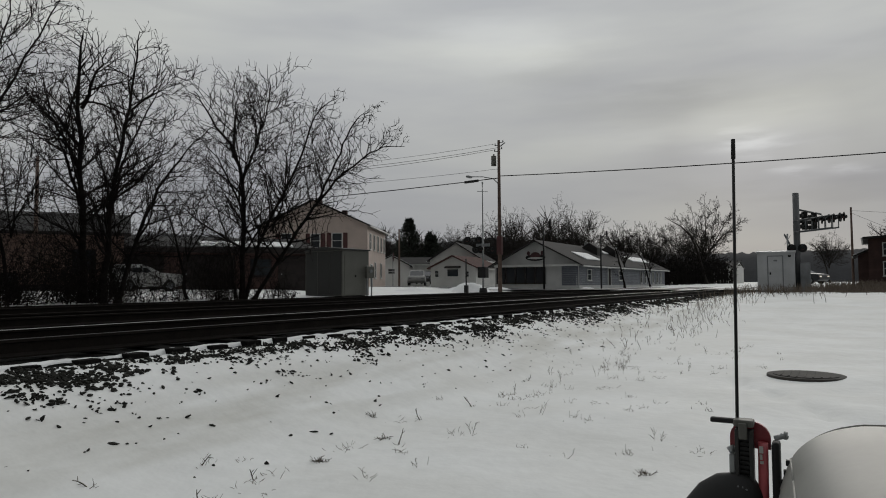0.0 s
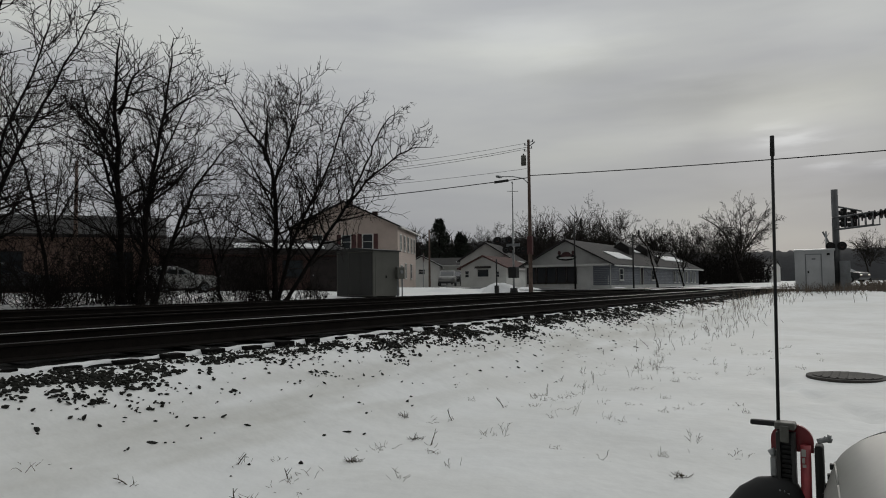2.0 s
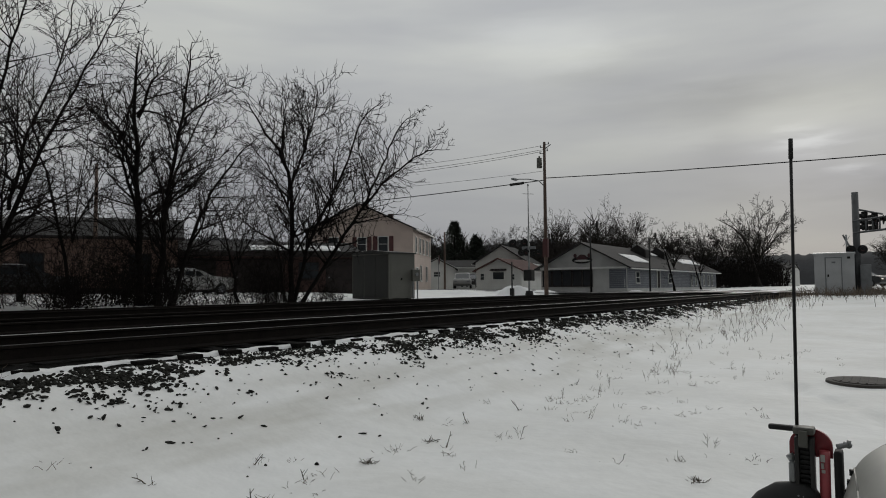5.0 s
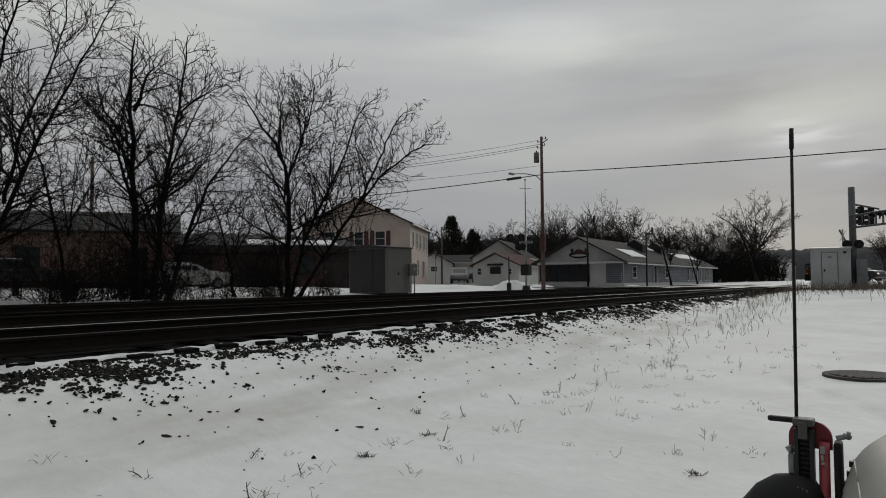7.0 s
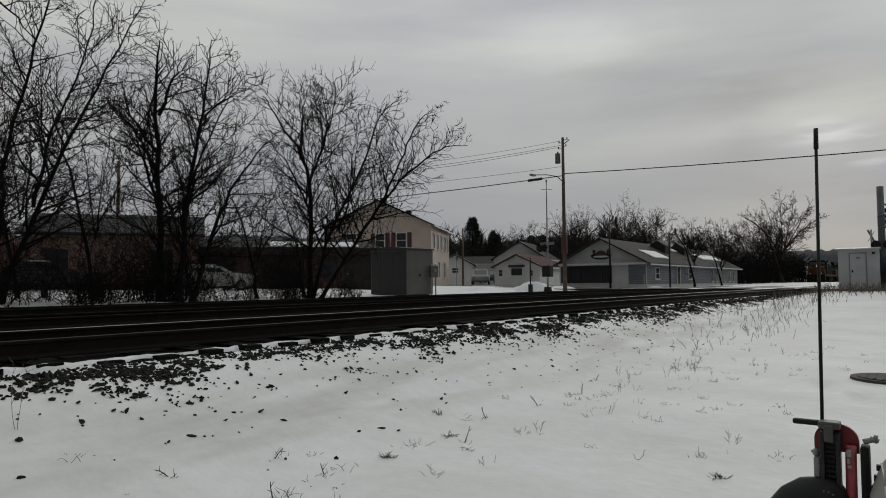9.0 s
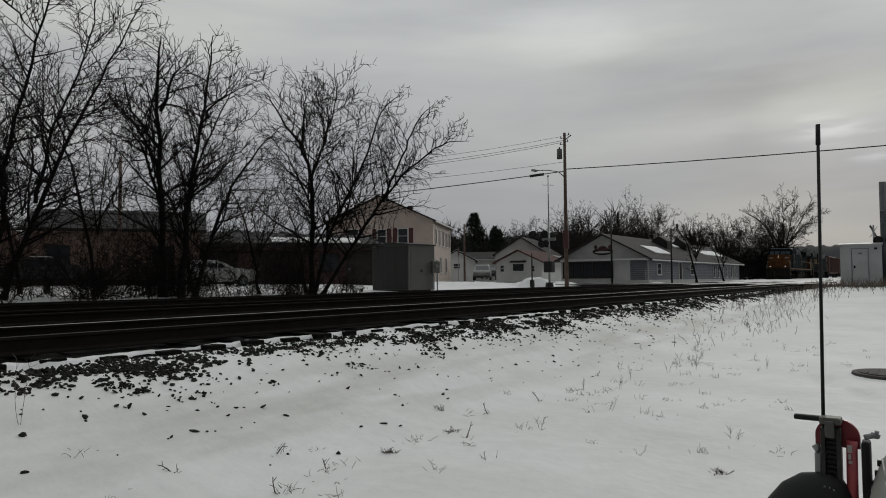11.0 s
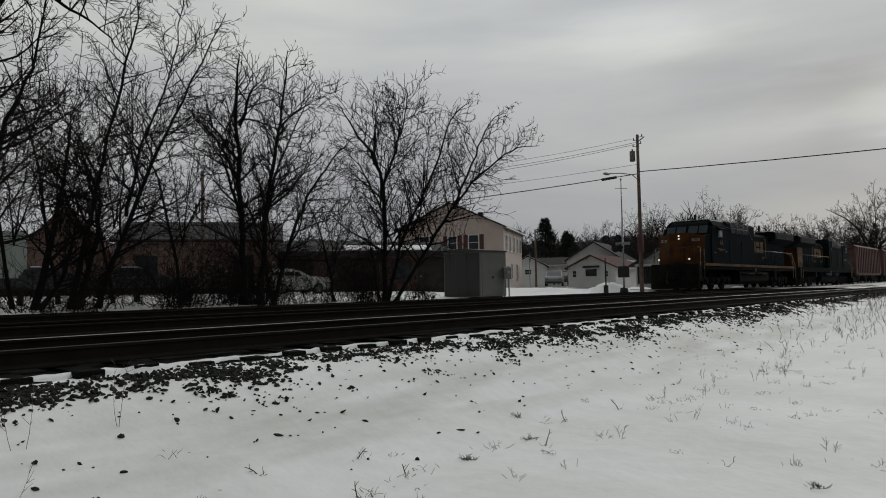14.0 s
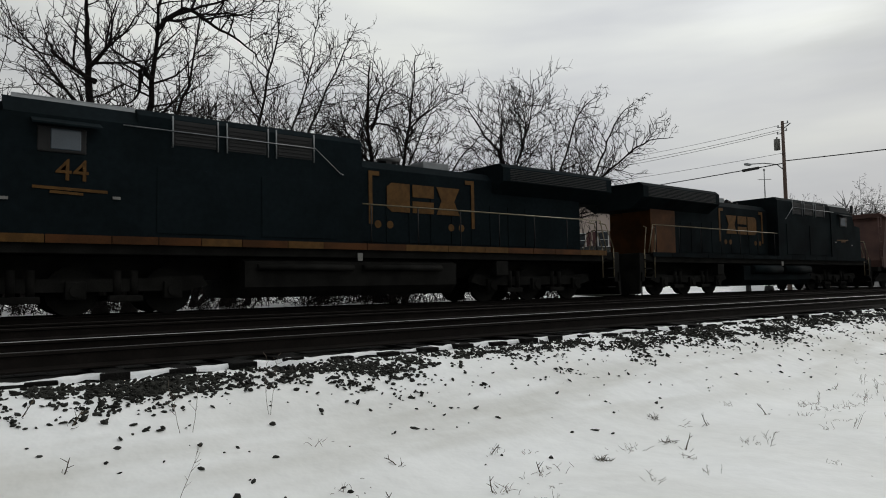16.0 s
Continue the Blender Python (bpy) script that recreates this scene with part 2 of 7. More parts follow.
BLUEWALL = mat("pale_blue_siding", (0.135, 0.145, 0.168), rough=0.7, vary=0.15, scale=1.0)
ROOFDARK = mat("dark_shingle", (0.030, 0.028, 0.027), rough=0.9, vary=0.35, scale=2.0, per_piece=0.2)
ROOFRED = mat("red_brown_shingle", (0.085, 0.036, 0.030), rough=0.9, vary=0.3, scale=2.0)
BRICK = mat("red_brick", (0.064, 0.035, 0.030), rough=0.9, vary=0.3, scale=1.5, bump=0.006, bump_scale=12.0, per_piece=0.2)
TANBRICK = mat("tan_brick", (0.185, 0.122, 0.100), rough=0.9, vary=0.25, scale=1.5)
DARKWALL = mat("dark_brown_wall", (0.022, 0.016, 0.015), rough=0.9, vary=0.3)
SHUTTER = mat("maroon_shutter", (0.075, 0.025, 0.025), rough=0.7, vary=0.2)
TRIM = mat("white_trim", (0.62, 0.62, 0.60), rough=0.6, vary=0.1)
CABINET = mat("grey_cabinet_paint", (0.115, 0.115, 0.100), rough=0.6, vary=0.15, scale=1.0)
# darker grey: shade on the shed's side, also its roof and the jack bar
CABINET2 = mat("shaded_side_and_dark_metal", (0.026, 0.026, 0.024), rough=0.6, vary=0.15, scale=1.0)
BUNGALOW = mat("aluminium_hut", (0.50, 0.51, 0.52), rough=0.5, metal=0.2, vary=0.15, scale=1.0)
ASPHALT = mat("wet_asphalt", (0.045, 0.046, 0.048), rough=0.6, vary=0.4, scale=0.6)
CARWHITE = mat("white_car_paint", (0.29, 0.29, 0.268), rough=0.48, spec=0.2, vary=0.04)
CARGREY = mat("silver_car_paint", (0.36, 0.36, 0.35), rough=0.35, metal=0.1, vary=0.1)
CARDARK = mat("dark_car_paint", (0.025, 0.026, 0.028), rough=0.3, vary=0.1)
RED = mat("red_jack_paint", (0.24, 0.014, 0.022), rough=0.4, vary=0.2, scale=15.0)
PINKRED = mat("faded_red_label", (0.42, 0.075, 0.085), rough=0.4, vary=0.2, scale=15.0)
STEM = mat("dry_weed", (0.17, 0.135, 0.105), rough=0.9, vary=0.4, scale=20.0)
DEADGRASS = mat("dead_grass", (0.085, 0.066, 0.042), rough=0.95, vary=0.4, scale=20.0)
ROOFBROWN = mat("weathered_brown_shingle", (0.085, 0.064, 0.050), rough=0.9, vary=0.35, scale=1.5)
TRAILER = mat("pale_green_trailer", (0.25, 0.275, 0.255), rough=0.6, vary=0.12, scale=1.0)
AGED = mat("aged_siding", (0.135, 0.125, 0.105), rough=0.8, vary=0.2, scale=1.0)
HILL = mat("wooded_hill", (0.029, 0.030, 0.034), rough=1.0, vary=0.25, scale=0.05, bump_scale=0.3)
HOPPER = mat("rusty_hopper_paint", (0.085, 0.04, 0.03), rough=0.8, vary=0.35, scale=1.0, color2=(0.05, 0.022, 0.018))
CABLE = mat("black_cable", (0.012, 0.012, 0.012), rough=0.6, vary=0.1)
CONCRETE = mat("grey_concrete", (0.26, 0.255, 0.245), rough=0.9, vary=0.2)
LOGO_RED = mat("logo_dark_red", (0.075, 0.028, 0.03), rough=0.6, vary=0.2)


# ---- mesh helpers ----
def box(bm, x0, x1, y0, y1, z0, z1, bevel=0.0, mi=0):
    r = bmesh.ops.create_cube(bm, size=1.0, matrix=Matrix.Translation(((x0 + x1) / 2, (y0 + y1) / 2, (z0 + z1) / 2)) @ Matrix.Diagonal((x1 - x0, y1 - y0, z1 - z0, 1)))
    vs = r["verts"]
    fs = {f for v in vs for f in v.link_faces}
    for f in fs:
        f.material_index = mi
    if bevel:
        es = {e for f in fs for e in f.edges}
        bmesh.ops.bevel(bm, geom=list(es), offset=bevel, segments=2, affect="EDGES", profile=0.6)
    return bm


def tube(bm, a, b, r0, r1=None, seg=8, mi=0):
    """A round bar from a to b."""
    a, b = Vector(a), Vector(b)
    d = b - a
    m = Matrix.Translation((a + b) / 2) @ d.to_track_quat("Z", "Y").to_matrix().to_4x4()
    r = bmesh.ops.create_cone(bm, cap_ends=True, segments=seg, radius1=r0, radius2=r0 if r1 is None else r1, depth=d.length, matrix=m)
    for v in r["verts"]:
        for f in v.link_faces:
            f.material_index = mi
            f.smooth = len(f.verts) == 4
    return bm


def pipe(bm, pts, r, seg=6):
    for a, b in zip(pts, pts[1:]):
        tube(bm, a, b, r, r, seg)
    return bm


def prism(bm, outline, x0, x1, axis="x", mi=0):
    """A solid with the given outline; (a, z) pairs swept along x or along y."""
    def at(s, p):
        return (s, p[0], p[1]) if axis == "x" else (p[0], s, p[1])
    v0 = [bm.verts.new(at(x0, p)) for p in outline]
    v1 = [bm.verts.new(at(x1, p)) for p in outline]
    fs = [bm.faces.new(v0), bm.faces.new(v1[::-1])]
    k = len(outline)
    for i in range(k):
        fs.append(bm.faces.new((v0[(i + 1) % k], v0[i], v1[i], v1[(i + 1) % k])))
    bmesh.ops.recalc_face_normals(bm, faces=fs)
    for f in fs:
        f.material_index = mi
    return bm


def part(name, bm, material, parent=None, label="", kind=""):
    """Link a bmesh as one mesh object, under a thing or a part."""
    me = bpy.data.meshes.new(name)
    bm.to_mesh(me)
    bm.free()
    for m in (material if isinstance(material, (list, tuple)) else (material,)):
        me.materials.append(m)
    ob = new(name, me)
    if parent is not None:
        ob.parent = parent
    return tagged(ob, label, kind=kind)


def mesh_part(name, verts, faces, material, parent=None, label="", kind="", smooth=False):
    me = bpy.data.meshes.new(name)
    me.from_pydata(verts, [], faces)
    me.materials.append(material)
    if smooth:
        me.polygons.foreach_set("use_smooth", [True] * len(me.polygons))
    me.update()
    ob = new(name, me)
    if parent is not None:
        ob.parent = parent
    return tagged(ob, label, kind=kind)


def shared(name, me, m, parent, label=""):
    """One more object on a mesh that exists."""
    ob = new(name, me)
    ob.parent = parent
    ob.matrix_basis = m
    return tagged(ob, label)


def thing(name, m, label, category, group="", kind=""):
    ob = new(name)
    ob.matrix_basis = m
    ob.empty_display_size = 0.2
    return tagged(ob, label, category, group, kind)


B = bmesh.new

# ---- the ground ----
RAIL_Z, TIE_Z = 0.86, 0.68
TRACKS = (7.45, 12.0, 17.0)


def smooth(a, b, v):
    t = min(1.0, max(0.0, (v - a) / (b - a)))
    return t * t * (3 - 2 * t)


def height(x, y):
    """Height of the snow: a low field, the track bank, the level land beyond."""
    field = 0.72 * smooth(16, 44, x) + 0.05 * noise.noise((x * 0.5, y * 0.5, 1.0)) + 0.02 * noise.noise((x * 1.7, y * 1.7, 4.0))
    field -= 0.05 * math.exp(-((y - 3.5 - 0.02 * x) / 0.7) ** 2) * (1 - smooth(16, 30, x))
    if 5.5 < x < 11 and -1.5 < y < 1.5:  # a line of old footprints
        for k in range(9):
            fx, fy = 6.7 + 0.44 * k, -0.72 + 0.24 * k + 0.14 * (k % 2)
            field -= 0.10 * math.exp(-((x - fx) / 0.19) ** 2 - ((y - fy) / 0.1) ** 2)
    bank = smooth(3.7, 6.2, y)
    z = field * (1 - bank) + (0.62 + 0.03 * noise.noise((x * 2.3, y * 2.3, 2.0))) * bank
    if y > 18.2:
        land = 0.72 + 0.40 * smooth(20, 34, y) + 0.06 * noise.noise((x * 0.4, y * 0.4, 7.0))
        k = smooth(18.2, 20.5, y)
        z = z * (1 - k) + land * k
    far = smooth(48, 62, x)
    return z * (1 - far) + (0.80 + 0.25 * smooth(60, 130, x) + 0.25 * smooth(20, 40, y)) * far


def spaced(lo, hi, a, b, fine, grow=1.35):
    """Coordinates that are fine between a and b and widen outwards."""
    v = list(np.arange(a, b, fine)) + [b]
    s, x = fine, b
    while x < hi:
        s *= grow
        x = min(hi, x + s)
        v.append(x)
    s, x, low = fine, a, []
    while x > lo:
        s *= grow
        x = max(lo, x - s)
        low.append(x)
    return low[::-1] + v


def build_ground():
    xs, ys = spaced(-1200, 1600, -4, 42, 0.2, 1.12), spaced(-900, 1500, -3, 25, 0.13, 1.12)
    verts = [(x, y, height(x, y)) for y in ys for x in xs]
    nx = len(xs)
    faces = [(j * nx + i, j * nx + i + 1, (j + 1) * nx + i + 1, (j + 1) * nx + i) for j in range(len(ys) - 1) for i in range(nx - 1)]
    ob = mesh_part("ground", verts, faces, SNOW, label="snow-covered ground with a low bank beside the tracks", kind="structure", smooth=True)
    tagged(ob, category="ground")


build_ground()


def road():
    """The road that crosses the tracks at a level crossing, and the street beyond."""
    bm = B()
    ys = [-80, -30, -10, 0, 4, 6, 9, 14, 18, 20, 24, 30, 40, 60, 90]
    prev = None
    for y in ys:
        z = max(height(49, y), height(53, y), height(57, y), 0.86 if 3 < y < 21 else -9) + 0.02
        row = [bm.verts.new((x, y, z)) for x in (48.5 + 0.12 * (y - 20) * (y > 20), 57.5 + 0.12 * (y - 20) * (y > 20))]
        if prev:
            bm.faces.new((prev[0], prev[1], row[1], row[0]))
        prev = row
    ob = part("road", bm, ASPHALT, label="wet grey asphalt road over the level crossing", kind="structure")
    tagged(ob, category="road")


road()


# ---- the railway: three parallel tracks ----
def ballast_bed():
    x0, x1 = -130, 720
    prof = [(5.95, 0.45), (6.25, TIE_Z - 0.03), (18.4, TIE_Z - 0.03), (19.3, 0.5)]
    xs = spaced(x0, x1, -6, 40, 0.25, 1.2)
    ys = [5.95] + list(np.arange(6.22, 18.5, 0.22)) + [19.3]
    verts, faces = [], []
    for y in ys:
        for x in xs:
            z = np.interp(y, [p[0] for p in prof], [p[1] for p in prof]) + 0.03 * noise.noise((x * 3.1, y * 3.1, 0)) * (6 < y < 19)
            verts.append((x, y + 0.06 * noise.noise((x * 1.3, y, 3.0)), z))
    nx = len(xs)
    for j in range(len(ys) - 1):
        for i in range(nx - 1):
            faces.append((j * nx + i, j * nx + i + 1, (j + 1) * nx + i + 1, (j + 1) * nx + i))
    ob = mesh_part("ballast_bed", verts, faces, BALLAST, label="dark wet ballast under the railway tracks", kind="structure")
    tagged(ob, category="track bed")
    return ob


BED = ballast_bed()
tie_mesh = None


def rail_bm(y, x0, x1):
    bm = B()
    prism(bm, [(y - 0.07, RAIL_Z - 0.17), (y + 0.07, RAIL_Z - 0.17), (y + 0.07, RAIL_Z - 0.155), (y + 0.012, RAIL_Z - 0.13), (y + 0.012, RAIL_Z - 0.04),
               (y + 0.036, RAIL_Z - 0.03), (y + 0.036, RAIL_Z - 0.004), (y - 0.036, RAIL_Z - 0.004), (y - 0.036, RAIL_Z - 0.03), (y - 0.012, RAIL_Z - 0.04), (y - 0.012, RAIL_Z - 0.13), (y - 0.07, RAIL_Z - 0.155)], x0, x1)
    return bm


def tracks():
    global tie_mesh
    bm = B()
    box(bm, -0.115, 0.115, -1.3, 1.3, -0.17, 0.0, bevel=0.012)
    tie_mesh = bpy.data.meshes.new("tie")
    bm.to_mesh(tie_mesh)
    bm.free()
    tie_mesh.materials.append(TIE)
    rnd = random.Random(5)
    for k, yc in enumerate(TRACKS):
        tr = thing("railway_track", pose(0, yc, 0), ("near", "middle", "far")[k] + " railway track of dark ties and steel rails on ballast", "railway track", "parallel tracks", "structure")
        for s in (-0.755, 0.755):
            rail = part("rail", rail_bm(s, -130, 720), RAIL_SIDE, tr)
            bm = B()
            prism(bm, [(s - 0.034, RAIL_Z - 0.004), (s + 0.034, RAIL_Z - 0.004), (s + 0.026, RAIL_Z), (s - 0.026, RAIL_Z)], -130, 720)
            part("running_surface", bm, RAIL_TOP if (k, s > 0) == (0, True) else RAIL_DULL if k == 0 else RAIL_RUST, rail, "bright worn rail head")
        lo, hi = (-4, 36) if k == 0 else (-4, 30)
        x, n = lo, 0
        while x < hi and n < 75:
            shared("tie", tie_mesh, pose(x, rnd.uniform(-0.05, 0.05), TIE_Z + rnd.uniform(-0.03, 0.004), 0, 0, rnd.uniform(-1, 1)), tr)
            x += 0.53
            n += 1
        verts, faces = [], []
        for a, b in ((x, 150), (-40, lo)):
            while a < b:
                z = TIE_Z + rnd.uniform(-0.01, 0.02)
                o = len(verts)
                verts += [(a + dx, dy, z + dz) for dx in (-0.11, 0.11) for dy in (-1.3, 1.3) for dz in (-0.15, 0)]
                faces += [tuple(o + q for q in f) for f in ((0, 1, 3, 2), (4, 6, 7, 5), (1, 5, 7, 3), (0, 4, 5, 1), (2, 3, 7, 6))]
                a += 0.53
        mesh_part("tie_row", verts, faces, TIE, tr, kind="stuff")


tracks()


def stones():
    """Loose ballast stones showing through the snow of the bank: patches, gaps and strays."""
    rnd = random.Random(3)
    ico = B()
    bmesh.ops.create_icosphere(ico, subdivisions=1, radius=1.0)
    ico.verts.ensure_lookup_table()
    round_base, round_tri = [v.co.copy() for v in ico.verts], [[v.index for v in f.verts] for f in ico.faces]
    ico.free()
    chip_base = [Vector(c) for c in ((1, 0, 0), (-1, 0, 0), (0, 1, 0), (0, -1, 0), (0, 0, 1), (0, 0, -1))]
    chip_tri = [(0, 2, 4), (2, 1, 4), (1, 3, 4), (3, 0, 4), (2, 0, 5), (1, 2, 5), (3, 1, 5), (0, 3, 5)]
    verts, faces = [], []

    lumps = []
    for k in range(8):
        me = bpy.data.meshes.new("ballast_stone")
        me.from_pydata([b * rnd.uniform(0.75, 1.2) for b in round_base], [], round_tri)
        me.materials.append(STONE)
        lumps.append(me)
    single = [0]

    def stone(x, y, r, sink=0.3):
        if r > 0.021 and 0.3 < x < 5.0 and single[0] < 290:
            single[0] += 1
            m = pose(x, y, height(x, y) + r * (0.5 - sink), rnd.gauss(0, 25), rnd.gauss(0, 25), rnd.uniform(0, 360))
            shared("ballast_stone", lumps[single[0] % 8], m @ Matrix.Diagonal((r * rnd.uniform(0.8, 1.8), r * rnd.uniform(0.7, 1.2), r * rnd.uniform(0.35, 0.7), 1)), BED)
            return
        base, tri = (round_base, round_tri) if x < 5 and r > 0.014 else (chip_base, chip_tri)
        z = height(x, y) + r * (0.5 - sink)
        q = Euler((rnd.gauss(0, 0.5), rnd.gauss(0, 0.5), rnd.uniform(0, 6))).to_matrix()
        s = Vector((rnd.uniform(0.8, 1.9), rnd.uniform(0.7, 1.2), rnd.uniform(0.3, 0.7)))
        o = len(verts)
        for b in base:
            k = rnd.uniform(0.75, 1.15)
            p = q @ Vector((b.x * s.x, b.y * s.y, b.z * s.z))
            verts.append((x + p.x * r * k, y + p.y * r * k, z + p.z * r * k))
        faces.extend([tuple(o + i for i in t) for t in tri])

    def cover(x, y):
        u = 0.45 * noise.noise((x * 0.8, y * 1.2, 9.0)) + 0.45 * noise.noise((x * 2.6, y * 3.8, 5.0)) + 0.45 * noise.noise((x * 7.0, y * 12.0, 2.0))
        return u + 0.30 * smooth(5.0, 5.75, y) - 0.30 + 0.08 * smooth(2.5, 7, x) + 0.10 * smooth(5.75, 6.05, y)

    for i in range(62000):
        x = -3 + 52 * rnd.random() ** 1.4
        y = rnd.triangular(4.95, 6.2, 5.8)
        if rnd.random() < 0.02 + 0.85 * smooth(-0.20, 0.36, cover(x, y)):
            stone(x, y, rnd.triangular(0.007, 0.032 if x < 6 else 0.04, 0.013))
    for i in range(420):
        stone(-2 + 30 * rnd.random() ** 1.4, rnd.triangular(3.6, 5.6, 5.0), rnd.triangular(0.006, 0.034, 0.012), 0.4)
    for cx, cy, n in ((1.35, 5.72, 480), (1.75, 5.8, 240), (3.4, 5.74, 280)):
        for i in range(n):
            stone(rnd.gauss(cx, 0.27), min(6.12, rnd.gauss(cy, 0.13)), rnd.triangular(0.008, 0.030, 0.014))
    ob = mesh_part("ballast_stones", verts, faces, STONE, label="loose dark ballast stones showing through snow", kind="stuff")
    tagged(ob, category="stones")


stones()


def snow_ridge():
    """Snow caught along the ends of the ties."""
    rnd = random.Random(8)
    verts, faces, prev = [], [], None
    x = -5.0
    while x < 60:
        w = max(0.006, 0.024 + 0.02 * noise.noise((x * 1.1, 0, 0)) + 0.03 * noise.noise((x * 5, 2, 0)))
        y = 6.24 + 0.05 * noise.noise((x * 0.9, 5, 0)) + 0.03 * noise.noise((x * 4.1, 5, 0))
        h = TIE_Z - 0.016 + 0.026 * noise.noise((x * 2.3, 1, 0)) + 0.02 * noise.noise((x * 7.3, 1, 0))
        row = [(x, y - w - 0.03, h - 0.1), (x, y - w, h - 0.02), (x, y, h + 0.01), (x, y + w * 0.5, h - 0.06)]
        o = len(verts)
        verts += row
        if prev is not None:
            faces += [(prev + i, o + i, o + i + 1, prev + i + 1) for i in range(3)]
        prev = o
        x += 0.08 if x < 30 else 0.3
    ob = mesh_part("snow_ridge", verts, faces, SNOW_CLEAN, label="thin ridge of snow along the tie ends", kind="stuff", smooth=True)
    tagged(ob, category="snow")


snow_ridge()


# ---- trees: bare winter crowns ----
class Wood:
    """Collects tapering round branches into one mesh."""

    def __init__(self, sides):
        self.v, self.f, self.sides = [], [], sides

    def branch(self, pts, radii):
        k, prev = self.sides, None
        for i, p in enumerate(pts):
            d = (pts[min(i + 1, len(pts) - 1)] - pts[max(i - 1, 0)])
            if d.length < 1e-6:
                continue
            d.normalize()
            s = d.cross(Vector((0.31, 0.87, 0.38)))
            s.normalize()
            t = d.cross(s)
            o = len(self.v)
            for j in range(k):
                a = 6.2832 * j / k
                q = p + (s * math.cos(a) + t * math.sin(a)) * radii[i]
                self.v.append((q.x, q.y, q.z))
            if prev is not None:
                self.f += [(prev + j, prev + (j + 1) % k, o + (j + 1) % k, o + j) for j in range(k)]
            prev = o


def limb_path(rnd, start, way, length, steps, wander, lift):
    pts, d = [start.copy()], way.normalized()
    for i in range(steps):
        d = d + Vector((rnd.gauss(0, wander), rnd.gauss(0, wander), rnd.gauss(0, wander) + lift))
        d.normalize()
        pts.append(pts[-1] + d * (length / steps))
    return pts


def side_way(rnd, d, low, high):
    a = rnd.uniform(0, 6.2832)
    s = d.cross(Vector((math.cos(a), math.sin(a), 0.3)))
    if s.length < 1e-3:
        s = Vector((1, 0, 0))
    s.normalize()
    ang = radians(rnd.uniform(low, high))
    return d * math.cos(ang) + s * math.sin(ang)


def sprout(rnd, pts, radii, boughs, twigs, start, gap, reach, dense=1.0, twig_r=0.007):
    """Boughs along a stem, each with branchlets and twigs."""
    total, run = sum((b - a).length for a, b in zip(pts, pts[1:])), 0.0
    nxt = total * start
    for i in range(len(pts) - 1):
        a, b = pts[i], pts[i + 1]
        seg = (b - a).length
        while nxt < run + seg:
            f = (nxt - run) / max(seg, 1e-5)
            p, r = a.lerp(b, f), radii[i] + (radii[i + 1] - radii[i]) * f
            left = 1 - nxt / total
            ln = reach * min(0.95, 0.24 + 0.95 * left) * rnd.uniform(0.5, 1.2)
            way = (b - a).normalized()
            d = side_way(rnd, way, 40, 72)
            if d.z < 0.05 and way.z < 0.85:
                d.z = abs(d.z) + 0.25
            k1 = max(2, min(7, round(ln / 0.36)))
            q = limb_path(rnd, p, d, ln, k1, 0.10, 0.05)
            r1 = max(0.012, min(r * 0.62, 0.014 * ln + 0.010))
            boughs.branch(q, [r1 * (1 - 0.75 * j / k1) for j in range(k1 + 1)])
            for m in range(1, k1 + 1):
                for _ in range(2 if rnd.random() < dense * 0.75 else 1):
                    l2 = ln * rnd.uniform(0.2, 0.5) * (1.25 - 0.6 * m / k1)
                    k2 = max(1, min(4, round(l2 / 0.24)))
                    q2 = limb_path(rnd, q[m], side_way(rnd, (q[m] - q[m - 1]).normalized(), 28, 62), l2, k2, 0.13, 0.06)
                    twigs.branch(q2, [twig_r * 1.75 * (1 - 0.5 * j / k2) for j in range(k2 + 1)])
                    for h in range(1, k2 + 1):
                        for _ in range(2 if rnd.random() < 0.55 * dense else 1):
                            q3 = limb_path(rnd, q2[h], side_way(rnd, (q2[h] - q2[h - 1]).normalized(), 22, 58), rnd.uniform(0.12, 0.42) * min(1, l2 + 0.4), 2 if dense >= 1 and rnd.random() < 0.6 else 1, 0.25, 0.06)
                            twigs.branch(q3, [twig_r, twig_r * 0.85, twig_r * 0.65])
            nxt += gap * rnd.uniform(0.6, 1.4)
        run += seg


def curve_through(pts, rnd, wob, sub=5):
    """A smooth wandering stem through a few bends."""
    out = []
    for i in range(len(pts) - 1):
        p0, p1, p2, p3 = pts[max(i - 1, 0)], pts[i], pts[i + 1], pts[min(i + 2, len(pts) - 1)]
        for k in range(sub):
            t = k / sub
            out.append(0.5 * (2 * p1 + (p2 - p0) * t + (2 * p0 - 5 * p1 + 4 * p2 - p3) * t * t + (3 * p1 - p0 - 3 * p2 + p3) * t ** 3)
                       + Vector((rnd.gauss(0, wob), rnd.gauss(0, wob), 0)) * (i + k > 0))
    out.append(pts[-1])
    return out


TREE_LABEL = "bare leafless tree with dark bark and fine twigs"


